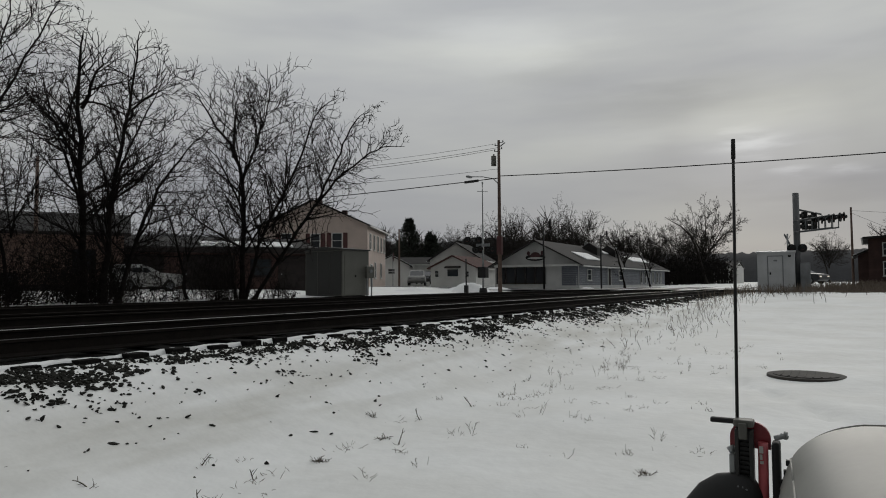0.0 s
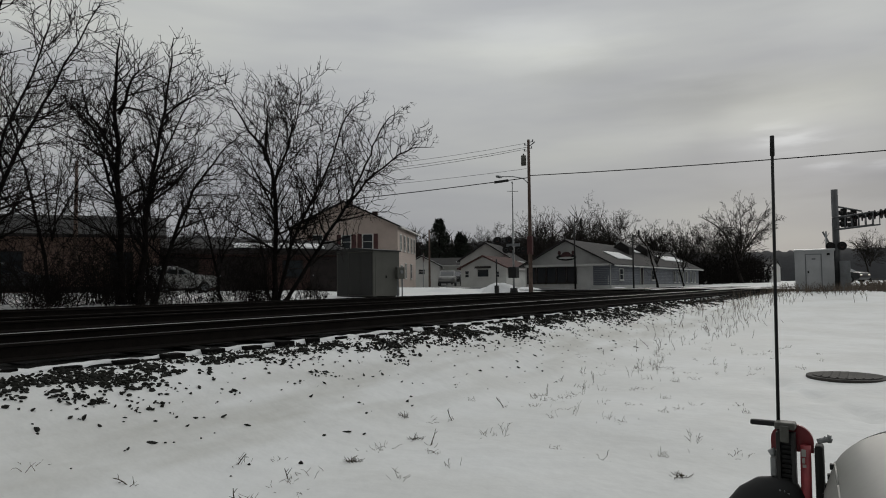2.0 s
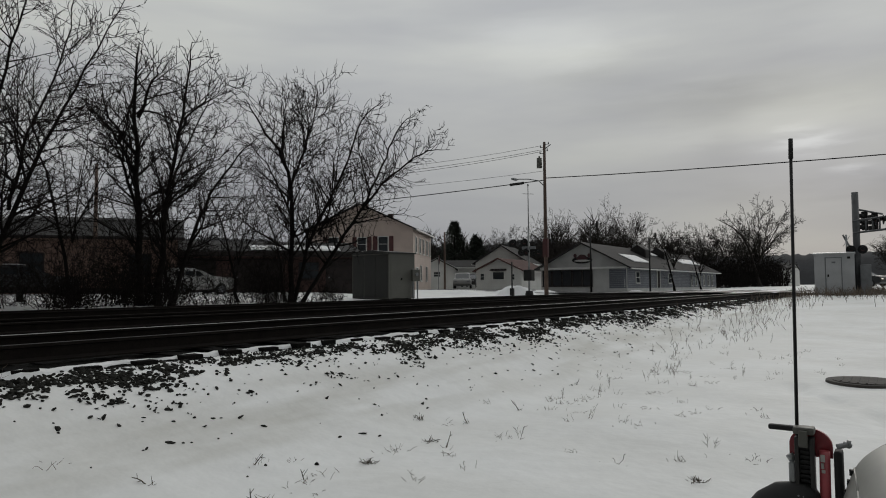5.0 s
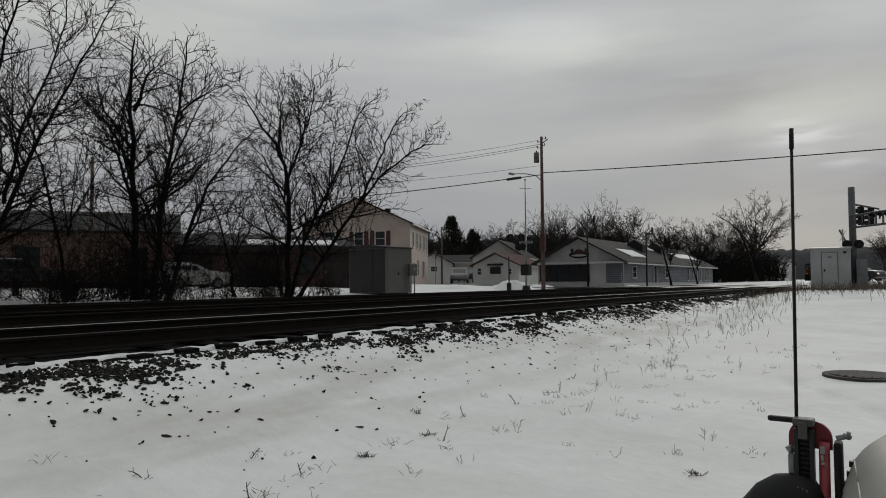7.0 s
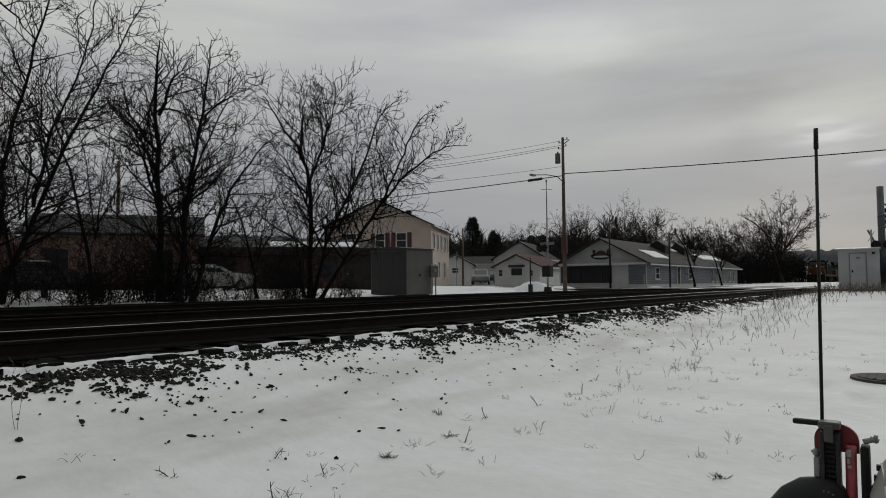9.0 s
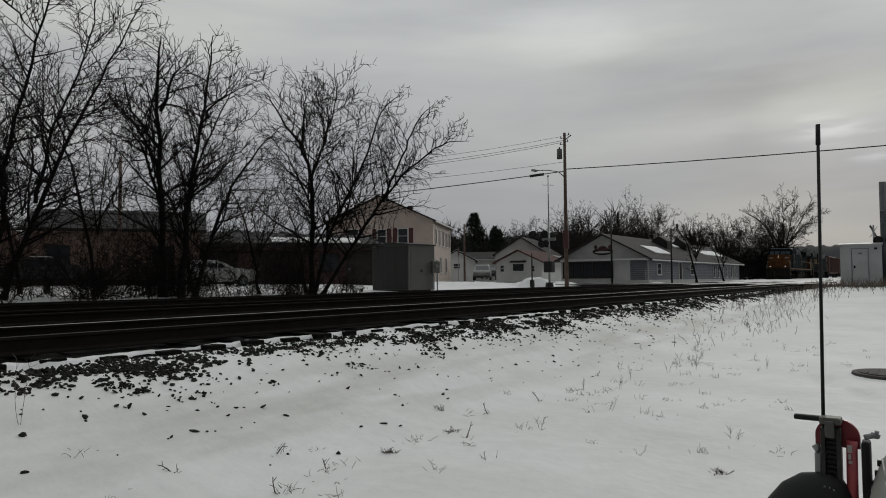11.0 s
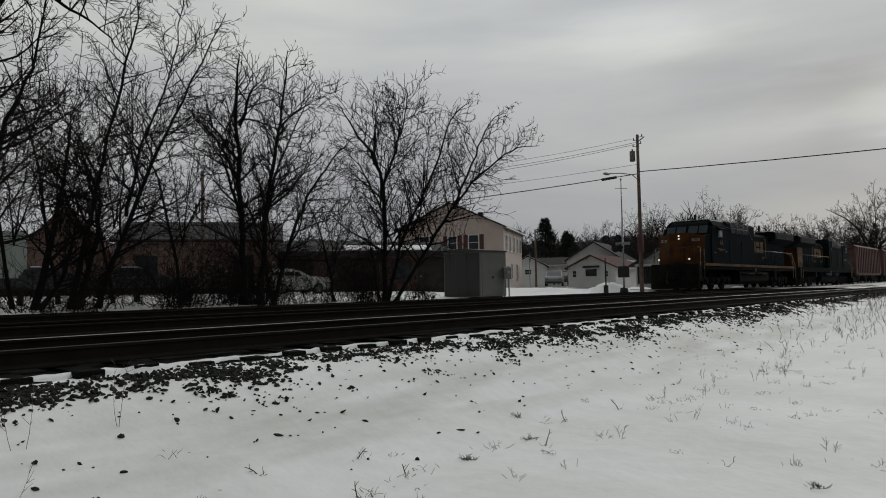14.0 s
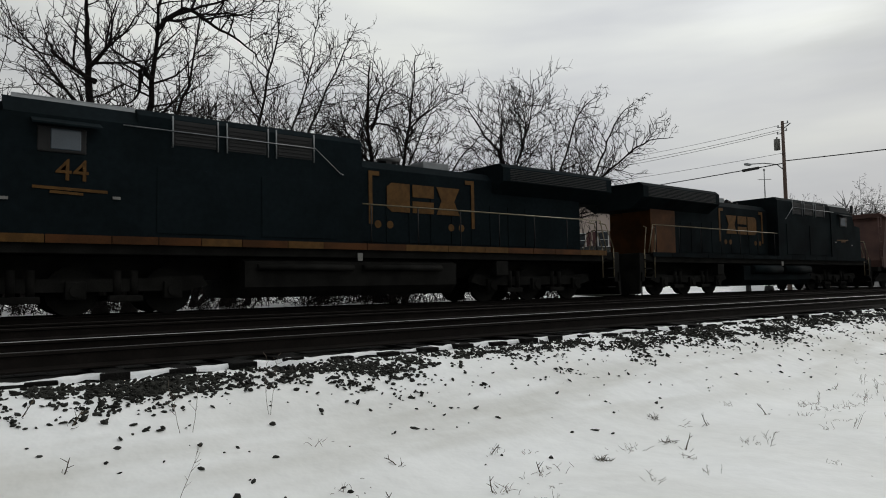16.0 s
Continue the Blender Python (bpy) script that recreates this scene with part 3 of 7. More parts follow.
def bare_tree(base, r, seed, stems, label=TREE_LABEL, gap=0.25, reach=2.9, start=0.18, dense=1.0, wood=BARK, twig=TWIG, twig_r=0.0082):
    """stems: bends as (sideways, height), sideways measured across the line of sight from the field."""
    rnd = random.Random(seed)
    bx, by = base
    z0 = height(bx, by)
    away = Vector((bx, by, 0)).normalized()
    right = Vector((away.y, -away.x, 0))
    tree = thing("tree", pose(bx, by, 0), label, "tree", "bare trees")
    boughs, twigs = Wood(4), Wood(3)
    for i, st in enumerate(stems):
        depth, pts = rnd.uniform(-0.25, 0.25), []
        lean = rnd.uniform(-0.12, 0.12)
        for j, (u, z) in enumerate(st):
            zz = z if j or z > 1.3 else min(z, z0) - 0.1
            pts.append(right * u + away * (depth * (z > 1.3) + lean * max(0, zz - st[0][1])) + Vector((0, 0, zz)))
        path = curve_through(pts, rnd, 0.035)
        k = len(path) - 1
        main = st[0][1] < 1.3
        ra = r * (1.0 if i == 0 else 0.72 if main else 0.45)
        radii = [max(0.012, ra * (1 - 0.9 * (j / k) ** 0.8)) for j in range(k + 1)]
        if main:
            radii[0] *= 1.35
        w = Wood(8)
        w.branch(path, radii)
        mesh_part("trunk" if i == 0 else "limb", w.v, w.f, wood, tree, smooth=True)
        sprout(rnd, path, radii, boughs, twigs, start if main else 0.1, gap, reach, dense, twig_r)
    mesh_part("bough_crown", boughs.v, boughs.f, wood, tree, kind="stuff")
    mesh_part("twig_crown", twigs.v, twigs.f, twig, tree, kind="stuff")
    return tree


bare_tree((4.4, 22), 0.20, 76, [
    [(-0.0, 0.7), (-0.2, 5.1), (-0.4, 7.9), (-0.5, 10.1), (-0.6, 11.1)],
    [(-0.3, 6.5), (-1.0, 7.3), (-1.7, 7.8)],
    [(-0.2, 7.6), (-1.2, 8.2), (-1.5, 8.9)],
    [(-0.4, 7.9), (0.1, 8.7), (0.3, 9.9)],
])
bare_tree((4.9, 21), 0.20, 77, [
    [(0.0, 0.7), (0.3, 4.5), (0.6, 7.5), (0.9, 10.8)],
    [(0.2, 3.0), (1.0, 6.0), (1.7, 8.0), (2.1, 10.9)],
    [(0.7, 9.1), (1.5, 9.8), (2.3, 9.4), (3.3, 8.9), (4.2, 7.9)],
    [(0.6, 7.5), (0.3, 7.8), (0.2, 7.0), (-0.3, 6.6)],
])
bare_tree((8.7, 24), 0.15, 78, [
    [(-1.0, 0.6), (-0.3, 4.2), (0.0, 7.2)],
    [(-0.0, 0.6), (0.8, 4.8), (1.7, 9.4), (2.2, 13.0)],
    [(0.7, 0.5), (2.1, 4.8), (3.5, 8.1), (5.0, 11.6)],
    [(1.7, 3.9), (2.2, 6.5), (3.2, 9.5), (3.6, 12.6)],
    [(0.2, 0.9), (0.9, 3.8), (0.4, 5.8), (-0.1, 6.8)],
    [(-0.8, 1.0), (-0.0, 2.4), (0.2, 4.4)],
])
bare_tree((14.3, 22.5), 0.17, 79, [
    [(-0.0, 0.7), (-0.1, 3.3), (-0.3, 8.2), (-0.2, 10.1)],
    [(-0.2, 5.2), (-0.9, 6.7), (-1.8, 7.8)],
    [(-0.2, 7.5), (0.3, 8.9), (0.6, 9.8)],
    [(-0.1, 3.9), (-0.7, 6.0), (-1.4, 6.9)],
    [(-0.2, 6.1), (-1.1, 7.4), (-1.5, 8.7)],
])
bare_tree((14.8, 22), 0.14, 80, [
    [(-0.1, 0.7), (-0.0, 3.9), (0.6, 7.7), (0.9, 10.5)],
    [(0.1, 3.9), (0.5, 5.9), (1.4, 8.2), (2.0, 9.6)],
    [(0.3, 1.1), (1.2, 3.9), (2.3, 6.0), (3.6, 7.4)],
    [(0.5, 7.1), (1.1, 8.1), (2.3, 8.8)],
])
bare_tree((20.2, 21), 0.13, 81, [
    [(-0.1, 0.9), (-0.1, 5.6), (-1.1, 7.8), (-2.0, 9.2)],
    [(-0.1, 5.6), (0.6, 7.9), (0.4, 9.9)],
    [(0.0, 1.0), (0.8, 3.6), (2.1, 6.4), (2.9, 8.7), (3.9, 9.6)],
    [(0.3, 1.0), (2.1, 3.6), (3.7, 5.7), (5.4, 7.1), (6.6, 7.3)],
    [(1.1, 3.6), (1.7, 5.6), (1.9, 8.3)],
    [(0.2, 6.6), (0.8, 8.4), (1.0, 10.1)],
    [(-0.5, 6.6), (-0.4, 8.4), (-0.1, 10.0)],
    [(-0.1, 4.4), (-0.9, 6.2), (-1.9, 7.4)],
    [(2.9, 4.8), (3.9, 7.0), (4.7, 8.6), (5.4, 8.9)],
])


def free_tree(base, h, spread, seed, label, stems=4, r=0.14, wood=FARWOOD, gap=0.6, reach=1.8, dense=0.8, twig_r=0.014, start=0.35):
    """A tree with a forked crown of its own chance shape."""
    rnd = random.Random(seed)
    z0 = height(*base)
    fork = z0 + h * rnd.uniform(0.2, 0.32)
    st = []
    for i in range(stems):
        u = spread * ((i + 0.5) / stems * 2 - 1) * rnd.uniform(0.7, 1.1)
        top = z0 + h * rnd.uniform(0.8, 1.0) * (1 - 0.25 * abs(u / spread))
        st.append([(0.0, z0 if i == 0 else fork + 0.1 * i), (u * 0.4, z0 + h * 0.5), (u, top)])
    return bare_tree(base, r, seed, st, label, gap, reach, start, dense, wood, wood, twig_r)


def brush():
    """Clumps of saplings and arching brambles between the trees."""
    rnd = random.Random(21)
    for cx, cy, w, n, h in ((15.2, 23.2, 3.0, 190, 3.8), (20.4, 22.0, 1.6, 95, 3.2), (9.6, 23.8, 3.2, 130, 3.0), (3.2, 23.8, 3.8, 150, 2.8), (23.2, 22.2, 1.0, 40, 1.3), (12.4, 23.0, 2.4, 120, 3.2), (17.9, 22.4, 1.2, 26, 1.6), (14.6, 21.4, 1.8, 60, 1.0), (19.9, 21.2, 1.2, 50, 0.9), (8.2, 21.8, 2.6, 60, 1.0), (2.5, 21.6, 2.6, 50, 0.9)):
        wd = Wood(3)
        knots = [(cx + rnd.gauss(0, w * 0.5), cy + rnd.gauss(0, 0.8), rnd.uniform(0.45, 1.15)) for _ in range(max(4, n // 9))]
        for i in range(n):
            kx, ky, kh = rnd.choice(knots)
            x, y = kx + rnd.gauss(0, 0.22), ky + rnd.gauss(0, 0.22)
            ln = h * kh * rnd.uniform(0.5, 1.1)
            p = limb_path(rnd, Vector((x, y, height(x, y) - 0.05)), Vector((rnd.gauss(0, 0.55), rnd.gauss(0, 0.45), 1)), ln, 6, 0.16, -0.03)
            wd.branch(p, [0.013 * (1 - 0.12 * j) for j in range(7)])
            for m in range(1, 7):
                for _ in range(2):
                    q = limb_path(rnd, p[m], side_way(rnd, (p[m] - p[m - 1]).normalized(), 30, 80), ln * rnd.uniform(0.12, 0.38), 3, 0.22, -0.02)
                    wd.branch(q, [0.008, 0.007, 0.006, 0.004])
        ob = mesh_part("thicket", wd.v, wd.f, TWIG, label="tangled thicket of bare dark saplings and brambles", kind="stuff")
        tagged(ob, category="shrub")


brush()
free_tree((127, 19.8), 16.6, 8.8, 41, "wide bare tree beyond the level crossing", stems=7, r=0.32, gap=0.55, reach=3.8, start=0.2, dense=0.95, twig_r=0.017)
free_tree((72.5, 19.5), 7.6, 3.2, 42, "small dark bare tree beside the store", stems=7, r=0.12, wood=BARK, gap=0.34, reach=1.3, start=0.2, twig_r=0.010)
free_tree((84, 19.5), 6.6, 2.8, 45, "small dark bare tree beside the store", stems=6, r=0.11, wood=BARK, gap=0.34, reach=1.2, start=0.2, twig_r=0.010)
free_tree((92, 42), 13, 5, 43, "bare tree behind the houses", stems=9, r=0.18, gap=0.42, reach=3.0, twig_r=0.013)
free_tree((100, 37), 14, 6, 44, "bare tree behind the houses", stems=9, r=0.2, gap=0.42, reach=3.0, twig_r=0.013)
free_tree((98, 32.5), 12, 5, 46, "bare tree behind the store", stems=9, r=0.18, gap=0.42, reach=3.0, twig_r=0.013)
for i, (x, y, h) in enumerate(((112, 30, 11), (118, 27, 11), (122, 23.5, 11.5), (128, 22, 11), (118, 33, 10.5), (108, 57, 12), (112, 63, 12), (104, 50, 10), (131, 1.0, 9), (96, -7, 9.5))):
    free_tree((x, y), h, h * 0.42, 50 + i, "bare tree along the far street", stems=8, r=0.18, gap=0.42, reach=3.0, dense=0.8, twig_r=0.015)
for i, (x, y, h, s) in enumerate(((1.5, 24.5, 11, 3.2), (-1.0, 25, 11, 3), (6.6, 27, 10, 3.2), (11.2, 26.5, 10.5, 3.4), (17.6, 25.5, 8.0, 3.0), (12.9, 24.5, 9.5, 3.0), (22.6, 24, 6.0, 2.4), (7.4, 25.0, 9.0, 3.2), (19.2, 23.2, 6.0, 2.6), (9.4, 26.8, 12.0, 3.4))):
    free_tree((x, y), h, s, 80 + i, "slender bare tree among brambles", stems=4, r=0.075, wood=BARK, gap=0.40, reach=2.3, dense=0.9, twig_r=0.0078)


def pine(x, y, h, seed):
    rnd = random.Random(seed)
    z0 = height(x, y)
    tree = thing("pine_tree", pose(x, y, z0), "dark green pine behind the houses", "tree")
    part("trunk", tube(B(), (0, 0, -0.1), (0, 0, h), 0.22, 0.04), BARK, tree)
    w = Wood(3)
    for i in range(230):
        t = rnd.uniform(0.2, 1.0)
        ln = (1.08 - t) * h * 0.36 * rnd.uniform(0.6, 1.15) + 0.2
        a = rnd.uniform(0, 6.28)
        p = limb_path(rnd, Vector((0, 0, h * t)), Vector((math.cos(a), math.sin(a), rnd.uniform(-0.1, 0.25))), ln, 3, 0.08, 0.03)
        w.branch(p, [0.02, 0.017, 0.013, 0.008])
        for m in range(1, 4):
            for _ in range(9):
                q = limb_path(rnd, p[m], side_way(rnd, (p[m] - p[m - 1]).normalized(), 30, 80), rnd.uniform(0.2, 0.55), 1, 0.1, 0.05)
                w.branch(q, [0.05, 0.015])
    mesh_part("crown", w.v, w.f, PINE, tree)


pine(84, 54, 9.5, 3)
pine(86, 51.5, 7.5, 4)


def far_woods():
    """Wooded hills round the town and the grey bare woods at their foot."""
    rnd = random.Random(12)
    verts, faces, n = [], [], 1440
    for i in range(n):
        a = 6.2832 * i / n
        r, deg = 700, math.degrees(a)
        h = 36 + 9 * noise.noise((math.cos(a) * 3, math.sin(a) * 3, 0)) + 3 * noise.noise((math.cos(a) * 30, math.sin(a) * 30, 5)) + rnd.uniform(-1.2, 1.2)
        h *= 1 + 0.55 * smooth(14, 26, deg) * (1 - smooth(75, 110, deg))
        verts += [(r * math.cos(a), r * math.sin(a), -1), ((r + 60) * math.cos(a), (r + 60) * math.sin(a), h * 0.7), ((r + 160) * math.cos(a), (r + 160) * math.sin(a), h)]
    for i in range(n):
        j = (i + 1) % n
        faces += [(3 * i, 3 * j, 3 * j + 1, 3 * i + 1), (3 * i + 1, 3 * j + 1, 3 * j + 2, 3 * i + 2)]
    ob = mesh_part("backdrop", verts, faces, HILL, label="low wooded hills on the grey horizon", kind="structure", smooth=True)
    tagged(ob, category="hills")
    w = Wood(3)
    for i in range(2200):
        a = radians(9.6 + 70 * rnd.random() ** 0.9) if i < 1500 else radians(rnd.uniform(17, 40))
        r = rnd.uniform(125, 180) if i < 1500 else rnd.uniform(112, 150)
        x, y = r * math.cos(a), r * math.sin(a)
        h = rnd.uniform(5.0, 10.5) * (0.85 + 0.5 * noise.noise((a * 9, 0, 0)))
        p = limb_path(rnd, Vector((x, y, 0.5)), Vector((rnd.gauss(0, 0.12), rnd.gauss(0, 0.12), 1)), h, 4, 0.06, 0.02)
        w.branch(p, [0.14, 0.11, 0.08, 0.06, 0.03])
        for m in range(1, 5):
            for _ in range(5):
                q = limb_path(rnd, p[m], side_way(rnd, (p[m] - p[m - 1]).normalized(), 25, 60), h * rnd.uniform(0.12, 0.3), 2, 0.15, 0.05)
                w.branch(q, [0.055, 0.045, 0.02])
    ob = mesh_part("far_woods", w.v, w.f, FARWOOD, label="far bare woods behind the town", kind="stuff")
    tagged(ob, category="woods")


far_woods()


def dark_hedge():
    """Dense dark brush at the far end of the shop."""
    rnd = random.Random(19)
    w = Wood(3)
    for i in range(330):
        x, y = rnd.uniform(99, 165), rnd.uniform(20.0, 26.0)
        h = rnd.uniform(1.2, 3.5) * x / 95 * (1 + 0.5 * noise.noise((x * 0.12, y * 0.2, 3.0)))
        p = limb_path(rnd, Vector((x, y, height(x, y) - 0.05)), Vector((rnd.gauss(0, 0.3), rnd.gauss(0, 0.3), 1)), h, 4, 0.1, 0)
        w.branch(p, [0.1, 0.08, 0.07, 0.05, 0.03])
        for m in range(1, 5):
            for _ in range(5):
                q = limb_path(rnd, p[m], side_way(rnd, (p[m] - p[m - 1]).normalized(), 25, 75), h * rnd.uniform(0.15, 0.35), 2, 0.2, 0)
                w.branch(q, [0.06, 0.05, 0.03])
    ob = mesh_part("dark_brush", w.v, w.f, BARK, label="dense dark brush beyond the shop", kind="stuff")
    tagged(ob, category="brush")


dark_hedge()


# ---- the train ----
def text_mesh(body, size, depth=0.01, bold=0.0):
    cu = bpy.data.curves.new("lettering", "FONT")
    cu.body, cu.size, cu.extrude, cu.offset = body, size, depth, bold
    cu.align_x, cu.align_y = "CENTER", "CENTER"
    tmp = bpy.data.objects.new("lettering", cu)
    me = bpy.data.meshes.new_from_object(tmp)
    bpy.data.objects.remove(tmp)
    return me


def lettering(body, size, m, material, parent, label, bold=0.0):
    me = text_mesh(body, size, 0.012, bold)
    me.materials.clear()
    me.materials.append(material)
    ob = shared("lettering", me, m, parent, label)
    return ob


def bars(name, quads, y, material, parent, label=""):
    """Flat painted shapes standing 1 cm off a side; quads as outlines in (x, z)."""
    bm = B()
    for q in quads:
        prism(bm, q, y - 0.012, y, "y")
    return part(name, bm, material, parent, label)


def wheelset(parent, x):
    bm = B()
    for s in (-0.72, 0.72):
        tube(bm, (0, s - 0.065, 0), (0, s + 0.065, 0), 0.52, seg=28)
        tube(bm, (0, s - 0.09, 0), (0, s + 0.09, 0), 0.13, seg=12)
        for a in range(5):
            c, d = math.cos(a * 1.2566), math.sin(a * 1.2566)
            tube(bm, (0.3 * c, s - 0.075, 0.3 * d), (0.3 * c, s + 0.075, 0.3 * d), 0.07, seg=6)
    tube(bm, (0, -0.95, 0), (0, 0.95, 0), 0.09, seg=10)
    ob = part("wheelset", bm, UNDER, parent, "steel wheels on their axle")
    ob.location = (x, 0, 0.52)
    return ob


def truck(parent, xc, pitch=1.95):
    """A three-axle truck: side frames, springs and brake gear."""
    for s in (-1, 1):
        bm = B()
        prism(bm, [(xc - 2.75, 0.62), (xc - 2.6, 0.86), (xc - 1.2, 0.78), (xc + 1.2, 0.78), (xc + 2.6, 0.86), (xc + 2.75, 0.62), (xc + 2.3, 0.5), (xc - 2.3, 0.5)], s * 1.02 - 0.09, s * 1.02 + 0.09, "y")
        for k in (-1, 0, 1):
            box(bm, xc + k * pitch - 0.2, xc + k * pitch + 0.2, s * 1.12 - 0.09, s * 1.12 + 0.09, 0.34, 0.72, 0.03)
            tube(bm, (xc + k * pitch, s * 1.08, 0.52), (xc + k * pitch, s * 1.26, 0.52), 0.13, seg=12)
        for k in (-0.5, 0.5):
            for d in (-0.17, 0.17):
                tube(bm, (xc + k * pitch + d, s * 1.1, 0.42), (xc + k * pitch + d, s * 1.1, 0.95), 0.085, seg=8)
            box(bm, xc + k * pitch - 0.34, xc + k * pitch + 0.34, s * 1.1 - 0.1, s * 1.1 + 0.1, 0.28, 0.42, 0.02)
        part("side_frame", bm, UNDER, parent, "grimy black truck side frame")


def loco(name, label, paint, front_paint, stripe, lead):
    L = 22.3
    lo = thing(name, pose(0, TRACKS[2], RAIL_Z), label, "locomotive", "train")
    # frame and walkway
    bm = B()
    box(bm, 0.55, L - 0.55, -1.45, 1.45, 1.28, 1.58, 0.02)
    box(bm, 0.25, L - 0.25, -0.35, 0.35, 0.75, 1.3, 0.03)
    part("underframe", bm, UNDER, lo)
    bm = B()
    box(bm, 1.35, L - 1.15, -1.53, 1.53, 1.58, 1.645, 0.01)
    part("walkway", bm, UNDER, lo)
    rnd = random.Random(7)
    for s in (-1, 1):
        x = 1.4
        while x < L - 1.3:
            w = rnd.uniform(0.9, 1.5)
            x2 = min(L - 1.2, x + w)
            bm = B()
            box(bm, x, x2 - 0.02, s * 1.545 - 0.012, s * 1.545 + 0.012, 1.49, 1.66)
            part("sill_stripe", bm, YELLOW if rnd.random() < 0.3 and lead else stripe, lo)
            x = x2
    # nose
    bm = B()
    plan = [(1.25, -0.62), (1.25, 0.62), (1.62, 1.46), (2.95, 1.46), (2.95, -1.46), (1.62, -1.46)]
    low = [bm.verts.new((x, y, 1.62)) for x, y in plan]
    tops = [bm.verts.new((x + 0.06, y, 3.56 if x < 1.5 else 3.36 if x < 2 else 3.5)) for x, y in plan]
    bm.faces.new(tops)
    bm.faces.new(low[::-1])
    for i in range(6):
        f = bm.faces.new((low[i], low[(i + 1) % 6], tops[(i + 1) % 6], tops[i]))
        f.material_index = 1 if i in (2, 4) else 0
    bmesh.ops.recalc_face_normals(bm, faces=bm.faces[:])
    part("nose", bm, [front_paint, paint], lo, "short nose with a coloured front")
    bm = B()
    box(bm, 1.21, 1.27, -0.33, 0.33, 1.7, 3.0, 0.02)
    part("nose_door", bm, front_paint, lo)
    for z in (3.2, 3.37):
        bm = B()
        tube(bm, (1.2, -0.02, z), (1.26, -0.02, z), 0.048, seg=14)
        part("headlight", bm, LAMP if lead else GLASS, lo, "lit round headlight" if lead else "")
    for s in (-1, 1):
        bm = B()
        box(bm, -0.03, 0.03, -0.24, 0.24, -0.085, 0.085, 0.01)
        nb = part("number_board", bm, BOARD, lo, "pale number board")
        ang = math.degrees(math.atan2(0.37, 0.84)) * -s
        nb.matrix_basis = pose(1.43, s * 1.0, 3.1, 0, 0, ang)
        if lead:
            lettering("44", 0.19, pose(-0.034, 0, 0, 90, 0, -90), BLACK, nb, "black number on the board")
        bm = B()
        tube(bm, (0.40, s * 0.95, 1.9), (0.46, s * 0.95, 1.9), 0.05, seg=12)
        part("ditch_light", bm, LAMP if lead else GLASS, lo, "lit ditch light" if lead else "")
    # cab with raked windscreen and chamfered roof
    bm = B()
    prof = [(2.55, 1.65), (2.55, 3.5), (2.86, 4.08), (3.0, 4.25), (3.2, 4.37), (3.5, 4.44), (5.5, 4.46), (5.5, 1.65)]
    prism(bm, prof, -1.22, 1.22, "y")
    side = [(2.62, 1.65), (2.62, 3.45), (2.9, 3.95), (3.05, 4.03), (5.5, 4.06), (5.5, 1.65)]
    prism(bm, side, -1.55, 1.55, "y")
    part("cab", bm, paint, lo)
    bm = B()
    for s in (-1, 1):
        prism(bm, [(s * 1.55, 4.04), (s * 1.27, 4.40), (s * 1.2, 4.40), (s * 1.5, 4.0)], 3.05, 5.5, mi=1)
        prism(bm, [(s * 1.285, 4.385), (s * 1.22, 4.49), (s * 1.18, 4.47), (s * 1.25, 4.385)], 3.2, 5.5)
    box(bm, 3.3, 5.5, -1.24, 1.24, 4.445, 4.49, 0.015)
    part("cab_roof", bm, [ROOFGREY, paint], lo, "pale grey cab roof edge")
    for s in (-1, 1):
        bm = B()
        for y0, y1 in ((0.08, 0.68), (0.76, 1.3)):
            a = [bm.verts.new((x - 0.05, s * y, z)) for y in (y0, y1) for x, z in ((2.575, 3.58), (2.83, 4.06))]
            bm.faces.new((a[0], a[1], a[3], a[2]))
        bmesh.ops.solidify(bm, geom=bm.faces[:], thickness=0.02)
        part("windscreen", bm, CABGLASS, lo)
        bm = B()
        box(bm, 3.62, 4.5, s * 1.55 - 0.03, s * 1.55 + 0.03, 3.3, 3.82, 0.03)
        win = part("side_window", bm, BLACK, lo)
        bm = B()
        box(bm, 3.85, 4.4, s * 1.565 - 0.03, s * 1.565 + 0.03, 3.36, 3.78, 0.02)
        part("pane", bm, CABGLASS, win, "pale reflecting pane")
        bm = B()
        prism(bm, [(s * 1.54, 3.98), (s * 1.86, 3.84), (s * 1.86, 3.80), (s * 1.54, 3.92)], 3.5, 4.75)
        part("sun_visor", bm, paint, lo)
        # equipment casing and hoods
    bm = B()
    prism(bm, [(-1.5, 1.645), (-1.5, 4.3), (-1.36, 4.45), (1.36, 4.45), (1.5, 4.3), (1.5, 1.645)], 5.5, 11.1)
    part("equipment_casing", bm, paint, lo)
    bm = B()
    prism(bm, [(-0.98, 1.645), (-0.98, 3.8), (-0.75, 4.03), (0.75, 4.03), (0.98, 3.8), (0.98, 1.645)], 11.1, 20.3)
    part("engine_hood", bm, paint, lo)
    bm = B()
    box(bm, 18.7, 20.36, -0.985, 0.985, 1.66, 3.55, 0.02)
    part("hood_end", bm, paint if lead else front_paint, lo, "" if lead else "orange end of the long hood")
    bm = B()
    prism(bm, [(-0.9, 3.35), (-1.52, 3.75), (-1.52, 4.18), (-1.35, 4.32), (1.35, 4.32), (1.52, 4.18), (1.52, 3.75), (0.9, 3.35)], 16.2, 21.5)
    part("radiator", bm, paint, lo, "overhanging radiator section")
